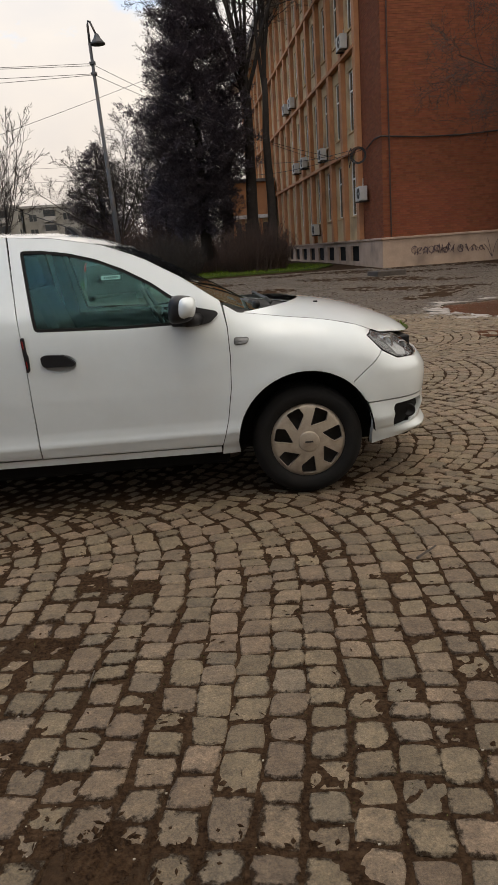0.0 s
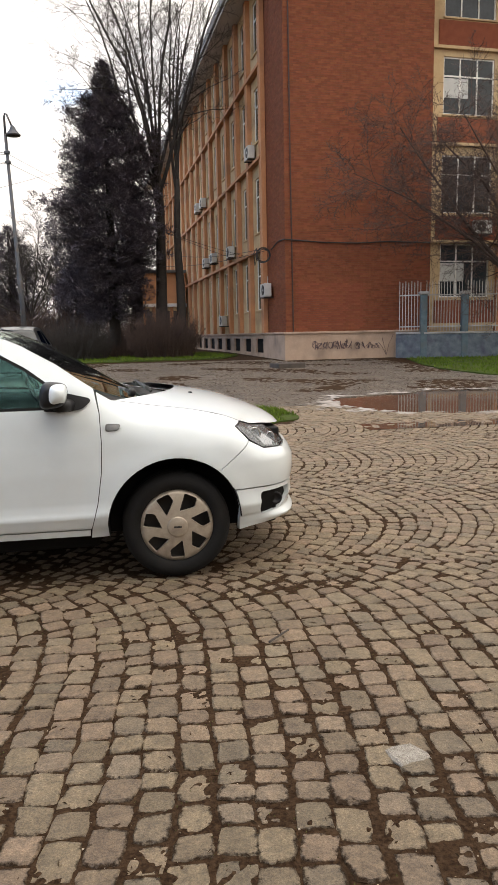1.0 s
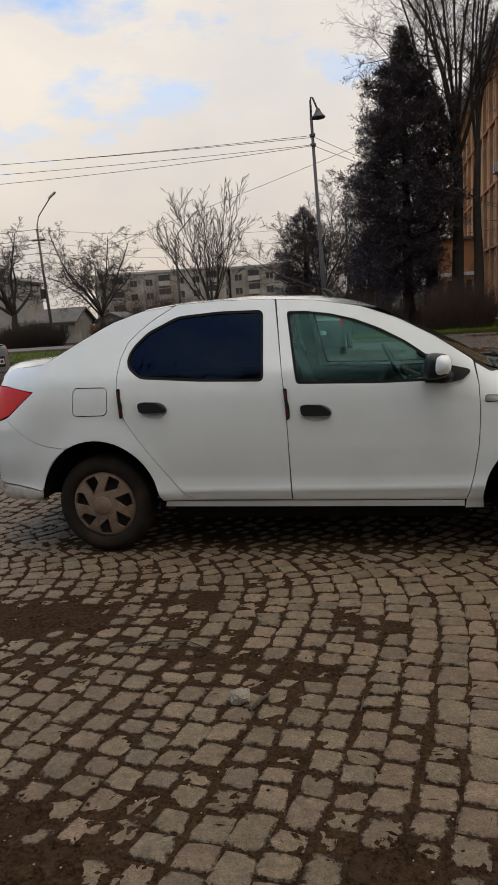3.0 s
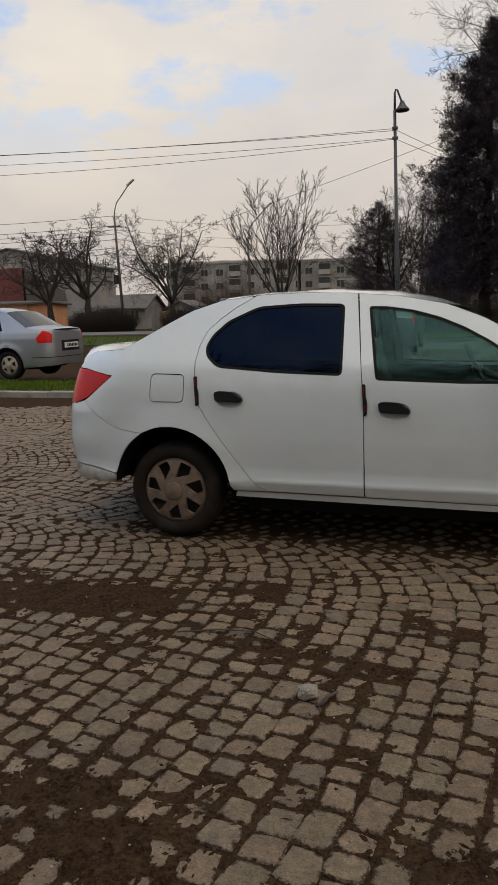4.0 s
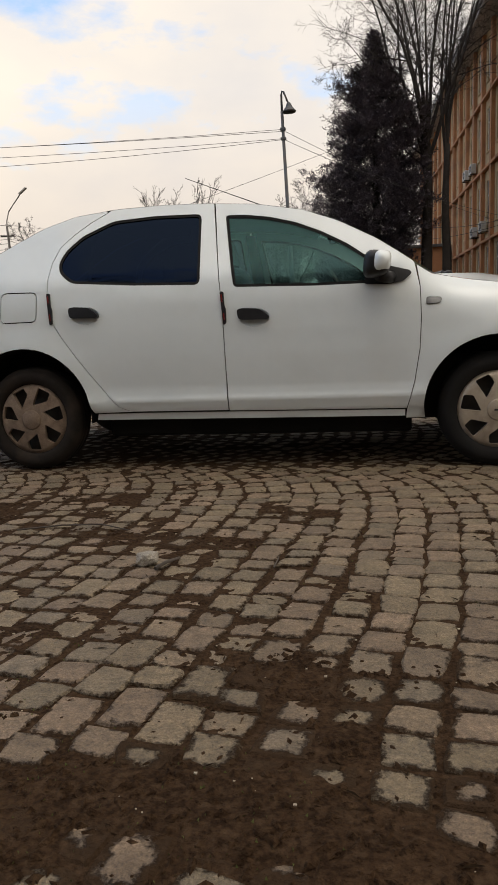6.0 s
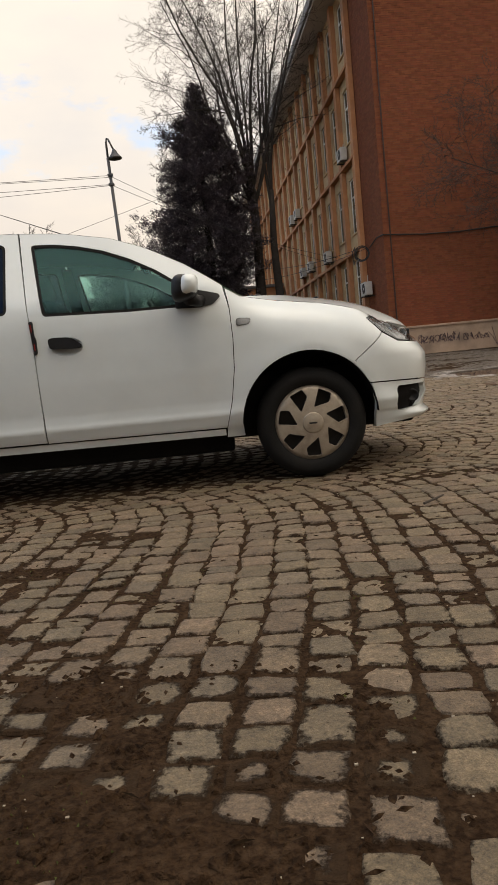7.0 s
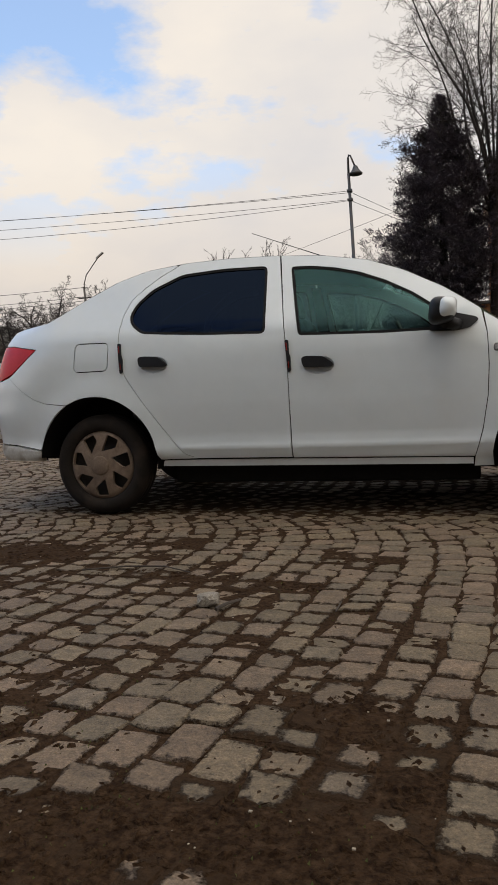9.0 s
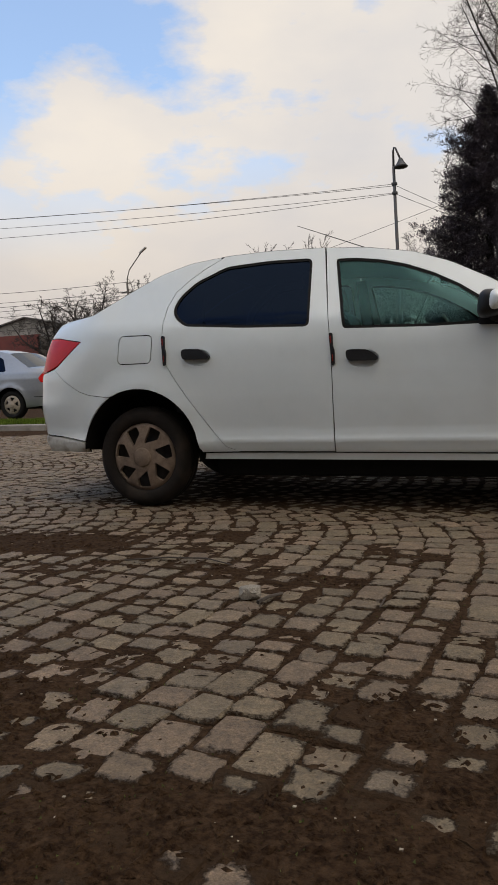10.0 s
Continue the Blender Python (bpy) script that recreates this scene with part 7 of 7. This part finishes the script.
def build_graffiti():
    """Scrawled strokes on the plinth; no readable words."""
    rng = random.Random(77)
    t = thing("graffiti", BUILD @ Matrix.Translation((1.1, -0.066, 0.33)), "dark scrawled graffiti on the beige plinth", "graffiti")
    x = 0.0
    while x < 2.75:
        h, w = rng.uniform(0.24, 0.40) * (1.0 if x < 1.6 else 0.8), rng.uniform(0.14, 0.26)
        zig = [(x + w * rng.uniform(-0.1, 1.1), 0, 0.06 + h * q) for q in (rng.uniform(0, 0.2), 1.0, rng.uniform(0.3, 0.6), rng.uniform(0.8, 1.0), 0.0, rng.uniform(0.4, 0.7))]
        Shape().tube(zig, 0.015, 4).done("stroke", "graffiti", t)
        if rng.random() < 0.6:
            cx, cz, r = x + w * 0.5, 0.06 + h * 0.55, rng.uniform(0.07, 0.12)
            Shape().tube([(cx + r * math.cos(k * 0.7), 0, cz + r * 1.2 * math.sin(k * 0.7)) for k in range(9)], 0.014, 4).done("stroke", "graffiti", t)
        x += w * 1.0 if not 1.45 < x < 1.7 else 0.3
    for stroke in ([(3.0, 0, 0.5), (3.12, 0, 0.1), (3.2, 0, -0.25)], [(3.2, 0, -0.2), (3.3, 0, 0.2), (3.5, 0, 0.62)], [(3.18, 0, -0.2), (3.02, 0, 0.1), (2.85, 0, 0.3)]):
        Shape().tube(stroke, 0.010, 4).done("stroke", "graffiti", t)


build_graffiti()
rail = thing("handrail", at(2.4, 33.0), "pale metal handrail by a low stair", "handrail")
Shape().tube([(-0.2, 0, 1.45), (0.75, 0, 2.0), (1.0, 0, 2.0)], 0.03, 6).tube([(0.7, 0, 0), (0.7, 0, 2.0)], 0.025, 6).tube([(-0.1, 0, 0), (-0.1, 0, 1.5)], 0.025, 6).done("rail", "fence_pale", rail)
slab = thing("concrete_slab", at(8.0, 19.6, 12), "dark broken slab lying on wet ground", "slab")
Shape().box(-0.5, 0.5, -0.4, 0.4, -0.05, 0.16, 0.03).done("slab", "bark", slab)

# ---- small things on the cobbles ----
def pebble(x, y, s, seed, label, name="stone", material="stone_grey"):
    rng = random.Random(seed)
    bm = bmesh.new()
    bmesh.ops.create_icosphere(bm, subdivisions=3, radius=0.56)
    for q in bm.verts:
        c = q.co.copy()
        k = 1 + 0.30 * noise.noise(c * 2.2 + Vector((seed, 0, 0))) + 0.12 * noise.noise(c * 6 + Vector((0, seed, 0)))
        c = Vector([max(-0.44, min(0.44, v * k)) for v in c])
        q.co = Vector((c.x * s[0], c.y * s[1], c.z * s[2])) * 1.1
    bm.verts.index_update()
    v, f = [tuple(q.co) for q in bm.verts], [tuple(q.index for q in g.verts) for g in bm.faces]
    bm.free()
    ob = solid(name, v, f, material)
    ob.matrix_world = pose(x, y, s[2] * 0.5 + (0.002 if s[2] > 0.02 else -0.002), 0, 0, rng.uniform(0, 90))
    return tagged(ob, label, "stone")


pebble(1.22, -1.63, (0.075, 0.06, 0.042), 1, "small pale broken stone lying on cobbles", material="stone_pale")
rngp = random.Random(3)
grit = Shape()
for _ in range(900):
    x, y = rngp.uniform(-0.5, 4.2), rngp.uniform(-3.1, -0.1)
    s = rngp.choice((0.001, 0.0013, 0.0015, 0.002, 0.003))
    z = max(mud_height(x, y), -0.004)
    grit.box(x - s, x + s, y - s * 0.8, y + s * 0.8, z - s * 0.5, z + s * 0.7)
tagged(grit.done("gravel", "stone_grey"), "scattered grit and tiny stones on the mud", "gravel", kind="stuff")


# clods, leaf bits and crumbs on the mud
clods = Shape()
for i in range(16000):
    x, y = rngp.uniform(-0.6, 3.9), rngp.uniform(-3.2, -0.2) if i % 2 else rngp.uniform(-3.2, -2.2)
    h = mud_height(x, y)
    if mud_and_shade(x, y) < rngp.uniform(0.15, 0.6):
        continue
    s = rngp.choice((0.003, 0.004, 0.005, 0.007, 0.010, 0.014))
    a, k = rngp.uniform(0, 6.28), rngp.uniform(0.5, 1.6)
    ux, uy = math.cos(a) * s * k, math.sin(a) * s * k
    wx, wy = -math.sin(a) * s / k, math.cos(a) * s / k
    clods.add([(x + ux, y + uy, h), (x + wx, y + wy, h + s * 0.1), (x - ux, y - uy, h), (x - wx, y - wy, h - s * 0.1), (x + ux * 0.2, y + uy * 0.2, h + s * 0.6)],
              [(0, 1, 4), (1, 2, 4), (2, 3, 4), (3, 0, 4)])
tagged(clods.done("mud_clods", "mud"), "crumbs and clods of brown mud", "mud", kind="stuff")
moss = Shape()
for _ in range(9000):
    x, y = rngp.uniform(0.8, 4.6), rngp.uniform(-3.1, 0.0)
    if noise.noise((x * 1.3, y * 1.3, 5.5)) < -0.02:
        continue
    h = mud_height(x, y)
    a, s, l = rngp.uniform(0, 6.28), rngp.uniform(0.0015, 0.004), rngp.uniform(0.002, 0.006)
    c, d = math.cos(a) * s, math.sin(a) * s
    moss.add([(x - c, y - d, h - 0.001), (x + c, y + d, h - 0.001), (x + d * 0.8, y - c * 0.8, h + l)], [(0, 1, 2)])
tagged(moss.done("moss", "moss"), "low green moss in the joints between cobbles", "moss", kind="stuff")
litter = Shape()
for _ in range(800):
    x, y = rngp.uniform(-0.6, 3.9), rngp.uniform(-3.2, -0.2)
    h = max(mud_height(x, y), -0.003) + 0.003
    a, l, w = rngp.uniform(0, 6.28), rngp.uniform(0.005, 0.022), rngp.uniform(0.0010, 0.0028)
    c, s = math.cos(a), math.sin(a)
    litter.add([(x - c * l, y - s * l, h), (x + s * w, y - c * w, h + 0.004), (x + c * l, y + s * l, h + 0.001), (x - s * w, y + c * w, h + 0.002)], [(0, 1, 2), (0, 2, 3)])
tagged(litter.done("leaf_litter", "litter"), "dark bits of dead leaf and straw on the ground", "leaf litter", kind="stuff")


def stick(pts, r, label):
    t = Shape().tube([(x, y, z) for x, y, z in pts], [r * (1 - 0.5 * i / len(pts)) for i in range(len(pts))], 5)
    tagged(t.done("twig", "bark"), label, "twig")


stick([(1.27, -1.70, 0.012), (1.29, -1.64, 0.014), (1.32, -1.58, 0.010)], 0.007, "short pale twig beside the stone")
stick([(0.55, -1.27, 0.012), (0.72, -1.21, 0.016), (0.88, -1.18, 0.012), (1.02, -1.26, 0.012)], 0.004, "long thin twig lying on the mud")
stick([(1.66, -1.67, 0.012), (1.665, -1.58, 0.014)], 0.003, "dry grass stalk on the cobbles")
stick([(2.95, -0.95, 0.012), (3.06, -0.86, 0.02)], 0.006, "dark twig in the joint of the cobbles")


# ---- other parked cars ----
def other_car(m, plan, profile, cuts, wheels, r, paint, windows, tail, label, belt, group=""):
    """A parked car: one body shell, lofted top, glazing, lamps, wheels. cuts: rear screen start and end, windscreen start and end."""
    car = thing("car", m, label, "car", group)
    c = 0.80

    def depth(s, z):
        d = curve_at([(0.15, 0.10), (0.25, 0.03), (0.40, 0.008), (0.60, 0.0), (0.80, 0.008), (belt, 0.035)], z) if z < belt else 0.035 + (z - belt) * 0.5
        for wx in wheels:
            q = math.hypot(s - wx, z - r)
            d -= 0.016 * math.exp(-((q - r - 0.07) / 0.06) ** 2)
        return d

    b = Body(plan, depth, c)
    S = b.at_x
    bottom = [(b.first, 0.30), (S(-0.8), 0.27)]
    for wx in wheels:
        bottom += arc(wx, r, r + 0.065, 190, -10, 20)
    bottom += [(S(plan[-1][0] - 0.25), 0.22), (b.last, 0.22)]
    z_end, z_first = profile[-1][1], profile[0][1]
    top = [(b.last, z_end)] + [(S(x), z) for x, z in profile[::-1]] + [(b.first, z_first)]
    for side in (1, -1):
        b.panel(Shape(), bottom + top, windows, (side,), 0, 0.02, 0.06).done("body", paint, car, smooth=True)
        for w in windows:
            b.panel(Shape(), w, (), (side,), 0.012, 0, 0.1).done("window_glass", "glass_tint", car, smooth=True)
    zp = lambda x: curve_at(profile, x)
    half = lambda p: (p[0], c - p[1], p[2])
    xs = [profile[0][0], *cuts, profile[-1][0]]
    for k, (name, mat_) in enumerate((("boot", paint), ("rear_screen", "pane"), ("roof", paint), ("windscreen", "pane"), ("bonnet", paint))):
        a, e = xs[k], xs[k + 1]
        n = 10
        line = [a + (e - a) * i / n for i in range(n + 1)]
        v, f = loft([half(b.point(S(x), zp(x) - 0.002)) for x in line], [(x + (0.06 if k == 3 else -0.05 if k < 2 else 0), zp(x) + 0.035) for x in line], c, 10)
        solid(name, v, f, mat_, car, smooth=True)
    for side in (1, -1):
        b.panel(Shape(), rounded([(S(x), z) for x, z in tail], 0.02, 3), (), (side,), -0.006, 0.03, 0.05).done("tail_lamp", "red_lens", car, "red tail lamp", smooth=True)
        b.panel(Shape(), [(b.first, 0.44), (S(-0.55), 0.44), (S(-0.55), 0.455), (b.first, 0.455)], (), (side,), -0.003, 0.004, 0.08).done("bumper_line", "black_plastic", car)
        hx = 0.62
        b.panel(Shape(), rounded([(hx, belt - 0.16), (hx + 0.18, belt - 0.165), (hx + 0.18, belt - 0.12), (hx, belt - 0.115)], 0.015, 3), (), (side,), -0.02, 0.02, 0.04).done("handle", "black_plastic", car, smooth=True)
        for x0 in (0.30, 1.22, 2.05):
            b.panel(Shape(), [(x0, 0.32), (x0 + 0.006, 0.32), (x0 + 0.006, belt - 0.03), (x0, belt - 0.03)], (), (side,), -0.001, 0, 0.1).done("door_seam", "dark_inner", car)
    plate = Shape().box(plan[0][0] - 0.03, plan[0][0] + 0.02, c - 0.26, c + 0.26, 0.62, 0.73, 0.004).done("number_plate", "plate_white", car, "white number plate with dark bars")
    for i in range(7):
        Shape().box(plan[0][0] - 0.033, plan[0][0] - 0.029, c - 0.21 + i * 0.06, c - 0.17 + i * 0.06, 0.645, 0.705).done("plate_bar", "dark_inner", plate)
    Shape().box(plan[0][0] - 0.005, plan[0][0] + 0.04, c - 0.34, c + 0.34, 0.56, 0.78, 0.01).done("plate_recess", "black_plastic", car)
    Shape().box(-0.5, 2.6, c - 0.66, c + 0.66, 0.20, 0.55, 0.03).done("floor_pan", "dark_inner", car)
    Shape().box(0.2, 1.7, c - 0.6, c + 0.6, 0.5, belt - 0.05, 0.05).done("cabin_trim", "dark_inner", car)
    for wx in wheels:
        wheel(car, wx, 0.01, r, 1, r * 0.66, "cap_silver", "rubber", "wheel with silver five-spoke rim", 5)
        wheel(car, wx, 2 * c - 0.01, r, -1, r * 0.66, "cap_silver", "rubber", "wheel with silver five-spoke rim", 5)
    return car


SEDAN_PLAN = [(-0.99, 0.0), (-0.98, 0.40), (-0.93, 0.62), (-0.80, 0.755), (-0.5, 0.81), (0.2, 0.835), (1.2, 0.84), (2.2, 0.835), (2.7, 0.80), (3.0, 0.70), (3.15, 0.5), (3.22, 0.0)]
SEDAN_TOP = [(-0.93, 0.985), (-0.80, 1.015), (-0.52, 1.030), (-0.42, 1.045), (0.10, 1.355), (0.45, 1.425), (0.95, 1.445), (1.45, 1.395), (1.75, 1.26), (2.30, 0.985), (2.6, 0.945), (2.95, 0.85), (3.1, 0.74)]
sedan_windows = [rounded([(0.10, 0.985), (0.92, 0.965), (0.90, 1.375), (0.52, 1.375), (0.22, 1.24)], 0.03, 3), rounded([(1.0, 0.962), (1.98, 0.955), (1.58, 1.27), (1.30, 1.365), (0.99, 1.375)], 0.03, 3)]
other_car(pose(-7.27, 9.95, 0.195, 0, 0, 181), SEDAN_PLAN, SEDAN_TOP, (-0.42, 0.10, 1.45, 2.30), (0.0, 2.48), 0.295, "paint_silver", sedan_windows,
          ((-0.66, 0.82), (-0.80, 0.985), (-0.90, 0.965), (-0.945, 0.90), (-0.93, 0.74), (-0.72, 0.735)), "silver four-door saloon car parked behind the grass verge", 0.95)

HATCH_PLAN = [(-0.72, 0.0), (-0.71, 0.45), (-0.66, 0.66), (-0.52, 0.77), (-0.2, 0.82), (0.2, 0.835), (1.2, 0.84), (2.2, 0.835), (2.7, 0.80), (3.0, 0.70), (3.15, 0.5), (3.22, 0.0)]
HATCH_TOP = [(-0.66, 1.00), (-0.60, 1.06), (-0.42, 1.36), (-0.30, 1.46), (0.2, 1.50), (0.8, 1.52), (1.4, 1.47), (1.75, 1.30), (2.30, 1.02), (2.6, 0.97), (2.95, 0.87), (3.1, 0.76)]
hatch_windows = [rounded([(-0.25, 1.06), (0.92, 1.0), (0.90, 1.42), (0.0, 1.40)], 0.03, 3), rounded([(1.0, 0.99), (1.98, 0.98), (1.58, 1.30), (1.30, 1.39), (0.99, 1.42)], 0.03, 3)]
other_car(pose(0.25, 17.6, ground_z(17.6), 0, 0, 90), HATCH_PLAN, HATCH_TOP, (-0.60, -0.36, 1.45, 2.30), (0.0, 2.48), 0.30, "paint_dark", hatch_windows,
          ((-0.45, 1.12), (-0.48, 0.88), (-0.64, 0.88), (-0.62, 1.10)), "dark hatchback parked on the cobbles beyond the white car", 1.0)


build_annex()
build_bricks()
build_cobbles()
